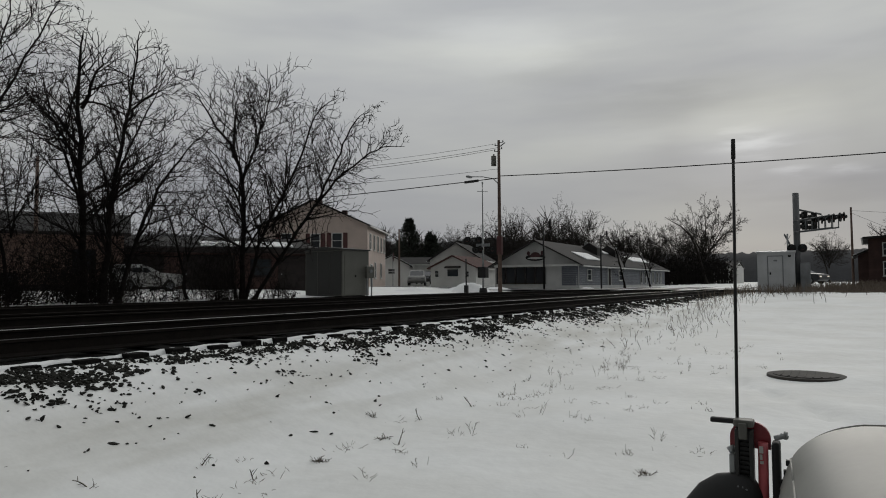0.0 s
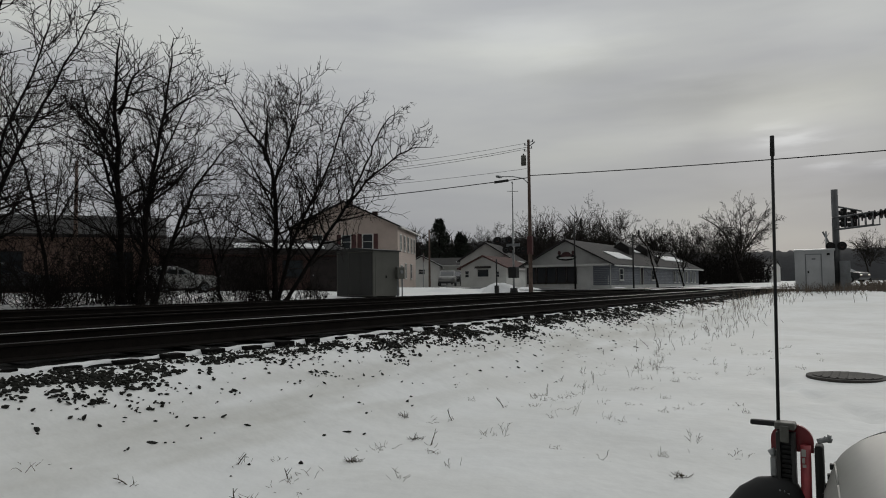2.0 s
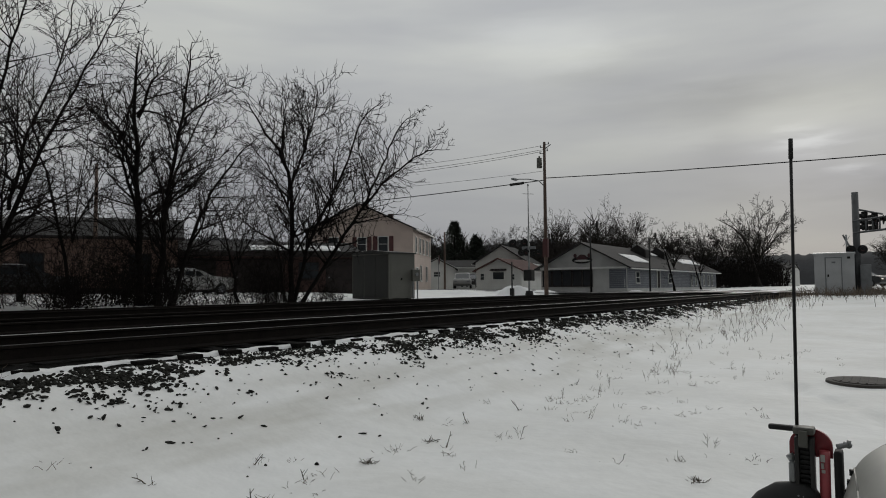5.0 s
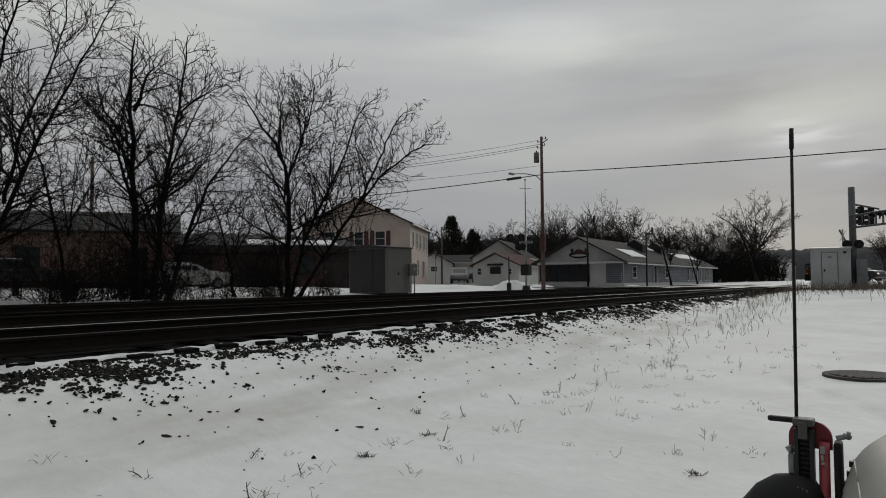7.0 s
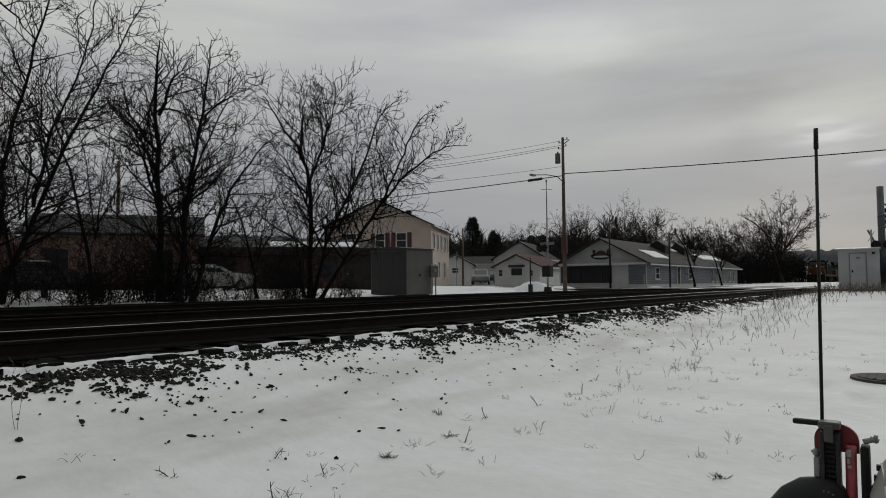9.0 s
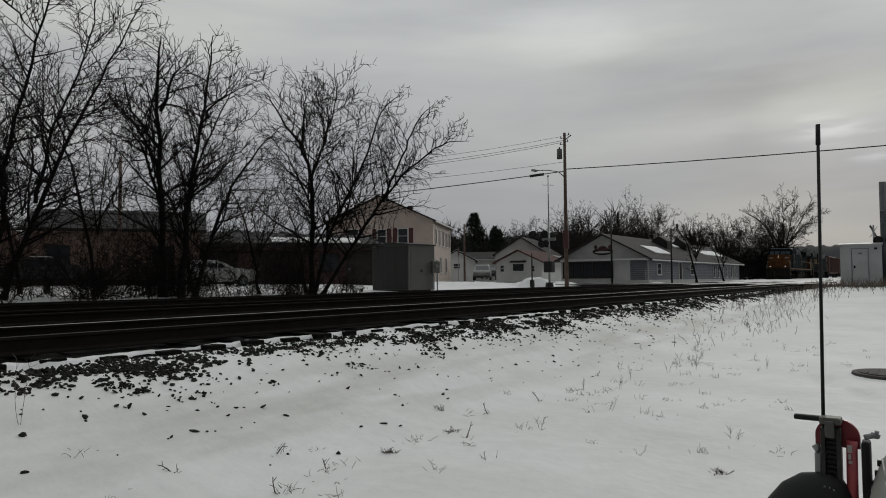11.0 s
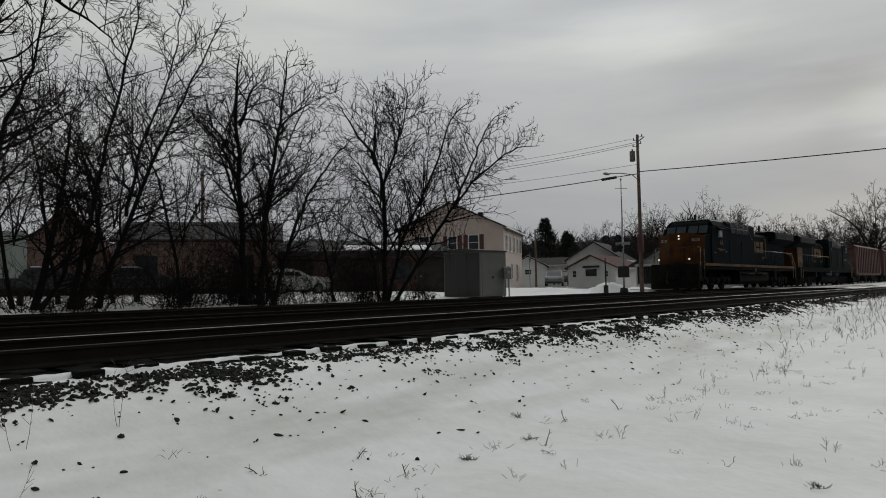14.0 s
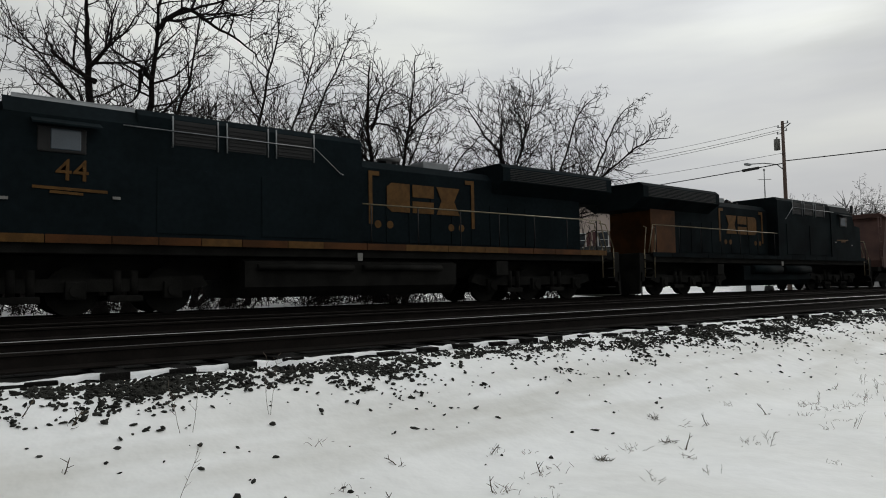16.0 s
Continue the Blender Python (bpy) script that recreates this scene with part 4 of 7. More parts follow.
    for s in (-1, 1):
        bm = B()
        for k in range(7):
            box(bm, 16.5, 21.2, s * 1.525 - 0.01, s * 1.525 + 0.01, 3.79 + 0.055 * k, 3.815 + 0.055 * k)
        part("radiator_grille", bm, BLACK, lo)
        for k in range(3):
            x = 6.25 + 1.22 * k
            bm = B()
            box(bm, x, x + 0.95, s * 1.49 - 0.02, s * 1.49 + 0.02, 3.72, 4.28)
            for j in range(6):
                box(bm, x + 0.03, x + 0.92, s * 1.515 - 0.015, s * 1.515 + 0.015, 3.76 + 0.085 * j, 3.795 + 0.085 * j)
            part("louvre", bm, BLACK, lo, "black air-intake louvre")
            for dx in (-0.03, 0.98):
                bm = B()
                tube(bm, (x + dx, s * 1.54, 3.66), (x + dx, s * 1.54, 4.36), 0.018, seg=6)
                part("grab_iron", bm, ROOFGREY, lo)
        bm = B()
        pipe(bm, [(5.2, s * 1.56, 4.02), (9.7, s * 1.56, 4.02), (10.4, s * 1.56, 3.45), (10.5, s * 1.56, 3.42)], 0.014)
        part("conduit", bm, GALV, lo)
        # hood doors
        for k in range(9):
            x = 11.4 + 0.78 * k
            bm = B()
            box(bm, x, x + 0.7, s * 0.99 - 0.012, s * 0.99 + 0.012, 1.75, 3.1 if x < 15.9 else 3.0, 0.008)
            part("hood_door", bm, paint, lo)
        for k in range(2):
            bm = B()
            box(bm, 5.9 + 2.4 * k, 7.9 + 2.4 * k, s * 1.51 - 0.01, s * 1.51 + 0.01, 1.75, 3.2, 0.006)
            part("casing_door", bm, paint, lo)
        # walkway handrail
        bm = B()
        pipe(bm, [(11.0, s * 1.45, 2.72), (20.9, s * 1.45, 2.72), (21.2, s * 1.45, 1.65)], 0.02)
        part("handrail", bm, HAND, lo, "pale thin handrail")
        for k in range(7):
            bm = B()
            tube(bm, (11.4 + 1.55 * k, s * 1.45, 1.62), (11.4 + 1.55 * k, s * 1.45, 2.72), 0.018, seg=6)
            part("stanchion", bm, BLACK, lo)
        # end steps and their rails
        for x0, d in ((0.75, 1), (L - 0.75, -1)):
            for k in range(4):
                bm = B()
                box(bm, x0 + min(0, 0.42 * d), x0 + max(0, 0.42 * d), s * 1.28 - 0.26, s * 1.28 + 0.26, 0.36 + 0.33 * k, 0.4 + 0.33 * k)
                part("step", bm, UNDER, lo)
            for dx in (0.0, 0.62):
                bm = B()
                pipe(bm, [(x0 + d * (dx + 0.02), s * 1.5, 0.7), (x0 + d * (dx + 0.02), s * 1.5, 1.75), (x0 + d * (dx + 0.3), s * 1.4, 2.6), (x0 + d * (dx + 0.42), s * 1.2, 2.66)], 0.02)
                part("step_rail", bm, HAND, lo, "pale bent grab rail")
        bm = B()
        pipe(bm, [(0.5, s * 0.35, 1.62), (0.5, s * 0.35, 2.6), (0.5, s * 1.25, 2.6), (0.5, s * 1.25, 1.62)], 0.022)
        part("end_rail", bm, BLACK, lo)
        # fuel tank side fittings and sand filler
        for x, w in ((15.9, 0.5),):
            bm = B()
            box(bm, x, x + w, s * 1.3 - 0.15, s * 1.3 + 0.15, 0.8, 1.25, 0.02)
            part("battery_box", bm, UNDER, lo)
    # pilots with snow plough
    for x0, d in ((0.0, 1), (L, -1)):
        bm = B()
        a, b = sorted((x0 + 0.45 * d, x0 + 0.75 * d))
        box(bm, a, b, -1.5, 1.5, 0.55, 1.62, 0.03)
        xs = [x0 + 0.38 * d, x0 + 0.5 * d]
        prism(bm, [(xs[0], 0.1), (xs[0] + 0.1 * d, 0.1), (xs[1] + 0.1 * d, 0.9), (xs[1] - 0.06 * d, 0.9)], -1.5, 1.5, "y")
        part("pilot", bm, UNDER, lo, "black pilot with snow plough")
        bm = B()
        a, b = sorted((x0 + 0.12 * d, x0 + 0.5 * d))
        box(bm, a, b, -0.14, 0.14, 0.72, 0.98, 0.03)
        part("coupler", bm, UNDER, lo)
        bm = B()
        pipe(bm, [(x0 + 0.42 * d, 0.4, 1.2), (x0 + 0.2 * d, 0.42, 0.6), (x0 + 0.1 * d, 0.3, 0.45)], 0.035)
        part("air_hose", bm, RUBBER, lo)
    # fuel tank
    bm = B()
    prism(bm, [(-1.2, 0.3), (-1.45, 0.55), (-1.45, 1.15), (-1.1, 1.28), (1.1, 1.28), (1.45, 1.15), (1.45, 0.55), (1.2, 0.3)], 7.9, 14.3)
    part("fuel_tank", bm, UNDER if lead else NAVY_OLD, lo)
    for s in (-1, 1):
        for k in range(2):
            bm = B()
            tube(bm, (8.2 + 2.9 * k, s * 1.5, 1.02), (10.8 + 2.9 * k, s * 1.5, 1.02), 0.19 if not lead else 0.08, seg=14)
            part("air_tank", bm, UNDER if lead else NAVY_OLD, lo)
    truck(lo, 4.4)
    truck(lo, 17.9)
    # roof details
    bm = B()
    for k in range(3):
        tube(bm, (12.4 + 0.1 * k, -0.3 + 0.2 * k, 4.2), (13.1, -0.3 + 0.2 * k, 4.24), 0.05, 0.1, seg=10)
    box(bm, 12.6, 12.8, -0.4, 0.4, 4.02, 4.18)
    part("horn", bm, BLACK, lo, "air horns on the hood roof")
    bm = B()
    box(bm, 13.9, 14.9, -0.45, 0.45, 4.02, 4.3, 0.03)
    part("exhaust_stack", bm, ROOFGREY, lo)
    bm = B()
    for x in (3.9, 4.8, 9.2):
        tube(bm, (x, 0.2, 4.45), (x, 0.2, 4.6), 0.12, 0.08, seg=10)
    part("roof_aerial", bm, BLACK, lo)
    # painted marks: number with a streak under it, block marks in brackets
    for s in (-1, 1):
        y = s * 1.563 + (0.012 if s > 0 else 0)
        if lead:
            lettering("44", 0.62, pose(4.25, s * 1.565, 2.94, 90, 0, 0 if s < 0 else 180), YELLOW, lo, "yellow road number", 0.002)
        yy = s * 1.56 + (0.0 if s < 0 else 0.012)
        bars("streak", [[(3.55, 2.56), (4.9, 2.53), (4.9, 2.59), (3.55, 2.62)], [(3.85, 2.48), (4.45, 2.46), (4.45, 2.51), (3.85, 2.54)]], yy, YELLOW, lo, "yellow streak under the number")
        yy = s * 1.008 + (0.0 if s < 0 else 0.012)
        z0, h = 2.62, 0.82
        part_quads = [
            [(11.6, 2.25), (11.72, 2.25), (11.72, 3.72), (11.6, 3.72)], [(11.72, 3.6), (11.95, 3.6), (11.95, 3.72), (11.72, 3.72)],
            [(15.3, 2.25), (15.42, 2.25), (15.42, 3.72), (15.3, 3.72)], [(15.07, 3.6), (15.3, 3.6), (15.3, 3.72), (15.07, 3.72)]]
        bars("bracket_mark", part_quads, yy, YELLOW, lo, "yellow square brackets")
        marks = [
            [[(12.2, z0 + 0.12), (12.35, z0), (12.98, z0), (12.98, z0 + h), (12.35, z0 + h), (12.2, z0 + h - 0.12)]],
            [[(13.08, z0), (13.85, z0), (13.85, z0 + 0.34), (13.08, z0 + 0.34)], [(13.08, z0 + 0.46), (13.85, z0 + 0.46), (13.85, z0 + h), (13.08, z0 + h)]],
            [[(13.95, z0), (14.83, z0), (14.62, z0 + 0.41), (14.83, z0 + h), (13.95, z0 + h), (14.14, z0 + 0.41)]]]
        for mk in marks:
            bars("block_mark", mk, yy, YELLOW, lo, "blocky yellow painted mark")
        for x in (11.9, 12.3, 14.5, 14.9):
            bm = B()
            tube(bm, (x, s * 0.985, 2.25), (x, s * 1.01, 2.25), 0.11, seg=12)
            part("round_mark", bm, YELLOW, lo)
        for x, z in ((5.0, 2.42), (10.9, 1.2), (3.0, 2.3)):
            bm = B()
            box(bm, x, x + 0.15, s * 1.57 - 0.01, s * 1.57 + 0.01, z, z + 0.06 if z > 2 else z + 0.2)
            part("stencil_plate", bm, BOARD, lo, "small white plate")
    sets = [wheelset(lo, x) for x in (2.45, 4.4, 6.35, 15.95, 17.9, 19.85)]
    return lo, sets


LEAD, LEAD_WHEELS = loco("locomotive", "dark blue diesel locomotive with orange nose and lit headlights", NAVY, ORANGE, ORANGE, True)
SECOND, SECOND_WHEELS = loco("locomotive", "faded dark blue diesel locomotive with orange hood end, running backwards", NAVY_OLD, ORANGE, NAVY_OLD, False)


def hopper_car():
    car = thing("hopper_car", pose(0, TRACKS[2], RAIL_Z), "rusty pale covered hopper car with ribbed sides", "freight car", "train")
    L = 17.0
    bm = B()
    prism(bm, [(0.9, 1.2), (0.9, 1.6), (1.8, 4.2), (L - 1.8, 4.2), (L - 0.9, 1.6), (L - 0.9, 1.2), (L - 3.0, 1.0), (3.0, 1.0)], -1.5, 1.5, "y")
    part("body", bm, HOPPER, car)
    bm = B()
    prism(bm, [(-1.55, 4.15), (-1.2, 4.4), (1.2, 4.4), (1.55, 4.15)], 1.6, L - 1.6)
    part("roof", bm, HOPPER, car)
    for s in (-1, 1):
        for k in range(14):
            x = 2.1 + k * (L - 4.2) / 13
            bm = B()
            box(bm, x - 0.06, x + 0.06, s * 1.53 - 0.05, s * 1.53 + 0.05, 1.25, 4.15)
            part("rib", bm, HOPPER, car)
        bm = B()
        pipe(bm, [(0.6, s * 1.5, 1.1), (0.6, s * 1.5, 4.1)], 0.025)
        for k in range(6):
            tube(bm, (0.6, s * 1.5, 1.3 + 0.45 * k), (1.0, s * 1.5, 1.3 + 0.45 * k), 0.018, seg=5)
        pipe(bm, [(1.0, s * 1.5, 1.1), (1.0, s * 1.5, 4.1)], 0.025)
        part("ladder", bm, HOPPER, car)
    for x in (4.2, 8.5, 12.8):
        bm = B()
        prism(bm, [(x - 1.6, 1.1), (x - 0.4, 0.4), (x + 0.4, 0.4), (x + 1.6, 1.1)], -1.1, 1.1, "y")
        part("hopper_bay", bm, UNDER, car)
    bm = B()
    box(bm, 0.2, L - 0.2, -0.25, 0.25, 0.75, 1.1)
    box(bm, 0.5, 1.0, -1.4, 1.4, 0.95, 1.2)
    box(bm, L - 1.0, L - 0.5, -1.4, 1.4, 0.95, 1.2)
    part("underframe", bm, UNDER, car)
    for xc in (2.1, L - 2.1):
        for s in (-1, 1):
            bm = B()
            prism(bm, [(xc - 1.2, 0.5), (xc - 0.5, 0.85), (xc + 0.5, 0.85), (xc + 1.2, 0.5), (xc + 1.1, 0.36), (xc - 1.1, 0.36)], s * 1.0 - 0.08, s * 1.0 + 0.08, "y")
            part("side_frame", bm, UNDER, car)
        for d in (-0.9, 0.9):
            bm = B()
            for s in (-0.72, 0.72):
                tube(bm, (xc + d, s - 0.06, 0.45), (xc + d, s + 0.06, 0.45), 0.45, seg=22)
            tube(bm, (xc + d, -0.9, 0.45), (xc + d, 0.9, 0.45), 0.08)
            part("wheelset", bm, UNDER, car)
    return car


CARS = [hopper_car()]
for i in range(7):
    CARS.append(copy_thing(CARS[0], pose(0, TRACKS[2], RAIL_Z)))

SPEED, FRONT_AT_END = 21.0, -1.74


def motions():
    """The train runs past at a steady pace; its wheels roll."""
    def front(t):
        return FRONT_AT_END + SPEED * (16.0 - t)

    def roll_along(ob, back, turned=False):
        walk(ob, [(t, pose(front(t) + back, TRACKS[2], RAIL_Z, 0, 0, 180 if turned else 0)) for t in (0.0, 8.0, 16.0)])

    roll_along(LEAD, 0.0)
    roll_along(SECOND, 44.9, True)
    for i, car in enumerate(CARS):
        roll_along(car, 45.2 + 17.3 * i)
    for sets, sign in ((LEAD_WHEELS, -1), (SECOND_WHEELS, 1)):
        for w in sets:
            x, y, z = w.location
            per = math.degrees(SPEED / FPS / 0.52)
            walk(w, [(k / FPS, pose(x, y, z, 0, sign * per * k, 0)) for k in range(481)])


# ---- the town beyond the tracks ----
def window(parent, x0, x1, y, z0, z1, facing=-1, axis="y", shutters=False, frame_mat=TRIM, bars_n=1):
    """A sash window proud of a wall: frame with sill, glass, optional shutters. On a wall at y (or at x)."""
    def bx(bm, a0, a1, d0, d1, c0, c1, bev=0.0):
        d0, d1 = sorted((d0, d1))
        return box(bm, a0, a1, d0, d1, c0, c1, bev) if axis == "y" else box(bm, d0, d1, a0, a1, c0, c1, bev)
    f = facing
    bm = B()
    t = 0.07
    for a0, a1, c0, c1 in ((x0, x1, z0, z0 + t), (x0, x1, z1 - t, z1), (x0, x0 + t, z0 + t, z1 - t), (x1 - t, x1, z0 + t, z1 - t)):
        bx(bm, a0, a1, y, y + f * 0.07, c0, c1)
    bx(bm, x0 - 0.05, x1 + 0.05, y, y + f * 0.12, z0 - 0.05, z0)
    for k in range(bars_n):
        zm = z0 + (z1 - z0) * (k + 1) / (bars_n + 1)
        bx(bm, x0 + t, x1 - t, y + f * 0.01, y + f * 0.05, zm - 0.02, zm + 0.02)
    w = part("window", bm, frame_mat, parent)
    bm = B()
    bx(bm, x0 + t, x1 - t, y, y + f * 0.02, z0 + t, z1 - t)
    part("pane", bm, GLASS, w, "dark window glass")
    if shutters:
        for a0, a1 in ((x0 - 0.45, x0 - 0.06), (x1 + 0.06, x1 + 0.45)):
            bm = B()
            bx(bm, a0, a1, y, y + f * 0.05, z0, z1)
            part("shutter", bm, SHUTTER, parent, "maroon wooden shutter")
    return w


def door(parent, x0, x1, y, z0, z1, facing=-1, material=DARKWALL, axis="y", frame_mat=TRIM):
    def bx(bm, a0, a1, d0, d1, c0, c1):
        d0, d1 = sorted((d0, d1))
        return box(bm, a0, a1, d0, d1, c0, c1) if axis == "y" else box(bm, d0, d1, a0, a1, c0, c1)
    bm = B()
    bx(bm, x0 - 0.08, x0, y, y + facing * 0.08, z0, z1 + 0.08)
    bx(bm, x1, x1 + 0.08, y, y + facing * 0.08, z0, z1 + 0.08)
    bx(bm, x0, x1, y, y + facing * 0.08, z1, z1 + 0.08)
    d = part("door_frame", bm, frame_mat, parent)
    bm = B()
    bx(bm, x0, x1, y, y + facing * 0.04, z0, z1)
    leaf = part("door", bm, material, parent)
    bm = B()
    bx(bm, x1 - 0.14, x1 - 0.09, y + facing * 0.04, y + facing * 0.1, z0 + 0.98, z0 + 1.06)
    part("handle", bm, GALV, leaf)


def siding(parent, x0, x1, y, z0, z1, facing, material, step=0.22, axis="y", peak=None):
    """Lapped boards on a wall; with a peak the boards follow the gable."""
    n, z = 0, z0
    while z < z1 and n < 60:
        a0, a1 = x0, x1
        if peak and z > peak[0]:
            f = (z - peak[0]) / (peak[1] - peak[0])
            m = (x0 + x1) / 2
            a0, a1 = m - (m - x0) * (1 - f), m + (x1 - m) * (1 - f)
        if a1 - a0 > 0.3:
            bm = B()
            d0, d1 = (y, y + facing * 0.03), (y, y + facing * 0.012)
            prof = [(d0[0], z), (d0[1], z), (d1[1], z + step - 0.012), (d1[0], z + step - 0.012)]
            if axis == "y":
                prism(bm, prof, a0, a1)
            else:
                prism(bm, prof, a0, a1, "y")
            part("board", bm, material, parent)
        z += step
        n += 1


def gable_building(name, label, category, origin, rz, w, d, eave, ridge, wall, roof, ridge_along="y", over=0.35, snow=0.0, lap=True, gutter=TRIM):
    """Local x along the front, y into the depth; front at y = 0 faces -y."""
    x, y, z = origin
    h = thing(name, pose(x, y, z, 0, 0, rz), label, category)
    bm = B()
    if ridge_along == "y":
        prism(bm, [(0, -0.3), (w, -0.3), (w, eave), (w / 2, ridge), (0, eave)], 0, d, "y")
    else:
        prism(bm, [(0, -0.3), (d, -0.3), (d, eave), (d / 2, ridge), (0, eave)], 0, w, "x")
    part("wall", bm, wall, h)
    half = (w if ridge_along == "y" else d) / 2
    slope = (ridge - eave) / half
    th = 0.16
    for s in (-1, 1):
        c = half
        pts = [(c, ridge + 0.02), (c + s * (half + over), eave - slope * over + 0.02), (c + s * (half + over), eave - slope * over + th), (c, ridge + th + 0.02)]
        bm = B()
        prism(bm, pts, -over, (d if ridge_along == "y" else w) + over, "y" if ridge_along == "y" else "x")
        rf = part("roof", bm, roof, h)
        bm = B()
        e = [(c + s * (half + over), eave - slope * over - 0.02), (c + s * (half + over + 0.1), eave - slope * over - 0.02), (c + s * (half + over + 0.1), eave - slope * over + 0.1), (c + s * (half + over), eave - slope * over + 0.1)]
        prism(bm, e, -over, (d if ridge_along == "y" else w) + over, "y" if ridge_along == "y" else "x")
        part("gutter", bm, gutter, h)
        if snow:
            bm = B()
            q = [(c + s * half * (1 - snow), ridge - slope * half * (1 - snow) + th + 0.03), (c + s * (half + over), eave - slope * over + th + 0.03), (c + s * (half + over), eave - slope * over + th + 0.11), (c + s * half * (1 - snow), ridge - slope * half * (1 - snow) + th + 0.07)]
            prism(bm, q, 0.2, (d if ridge_along == "y" else w) - 0.2, "y" if ridge_along == "y" else "x")
            part("roof_snow", bm, SNOW_CLEAN, h, "snow lying on the roof")
    if lap:
        if ridge_along == "y":
            siding(h, 0, w, 0, 0.1, ridge - 0.1, -1, wall, peak=(eave, ridge))
            siding(h, 0, d, 0, 0.1, eave - 0.2, -1, wall, axis="x")
            siding(h, 0, d, w, 0.1, eave - 0.2, 1, wall, axis="x")
        else:
            siding(h, 0, w, 0, 0.1, eave - 0.2, -1, wall)
            siding(h, 0, d, 0, 0.1, ridge - 0.1, -1, wall, axis="x", peak=(eave, ridge))
    return h


# two-storey cream house: gable end towards the tracks
def cream_house():
    # local x runs along the long side away from the corner nearest the street; the gable is the wall x = 0
    z = 1.05
    h = gable_building("house", "cream two-storey house with dark roof and maroon shutters", "house", (50.0, 36.65, z), 25.5, 10.0, 9.9, 5.65, 7.9, CREAM, ROOFDARK, ridge_along="x")
    for yc in (2.3, 7.0):
        for yy in (yc - 0.05,):
            window(h, yy, yy + 1.0, -0.03, 3.55, 5.0, -1, "x", shutters=True)
    window(h, 4.3, 5.2, -0.03, 3.6, 4.95, -1, "x", shutters=True)
    for yc in (1.6, 7.0):
        window(h, yc, yc + 1.0, -0.03, 0.9, 2.4, -1, "x")
    for xc in (0.9, 2.9, 4.9, 6.9, 8.6):
        window(h, xc, xc + 0.75, -0.03, 3.5, 5.0, -1)
    for xc in (3.4, 6.6):
        window(h, xc, xc + 0.8, -0.03, 0.9, 2.4, -1)
    door(h, 1.2, 2.1, -0.03, 0.05, 2.1, -1)
    bm = B()
    box(bm, 5.2, 5.8, 5.6, 6.2, 7.2, 8.7, 0.02)
    part("chimney", bm, BRICK, h)
    bm = B()
    box(bm, 7.8, 8.3, 3.6, 4.1, 6.6, 7.9, 0.02)
    part("chimney", bm, BRICK, h)
    return h


cream_house()


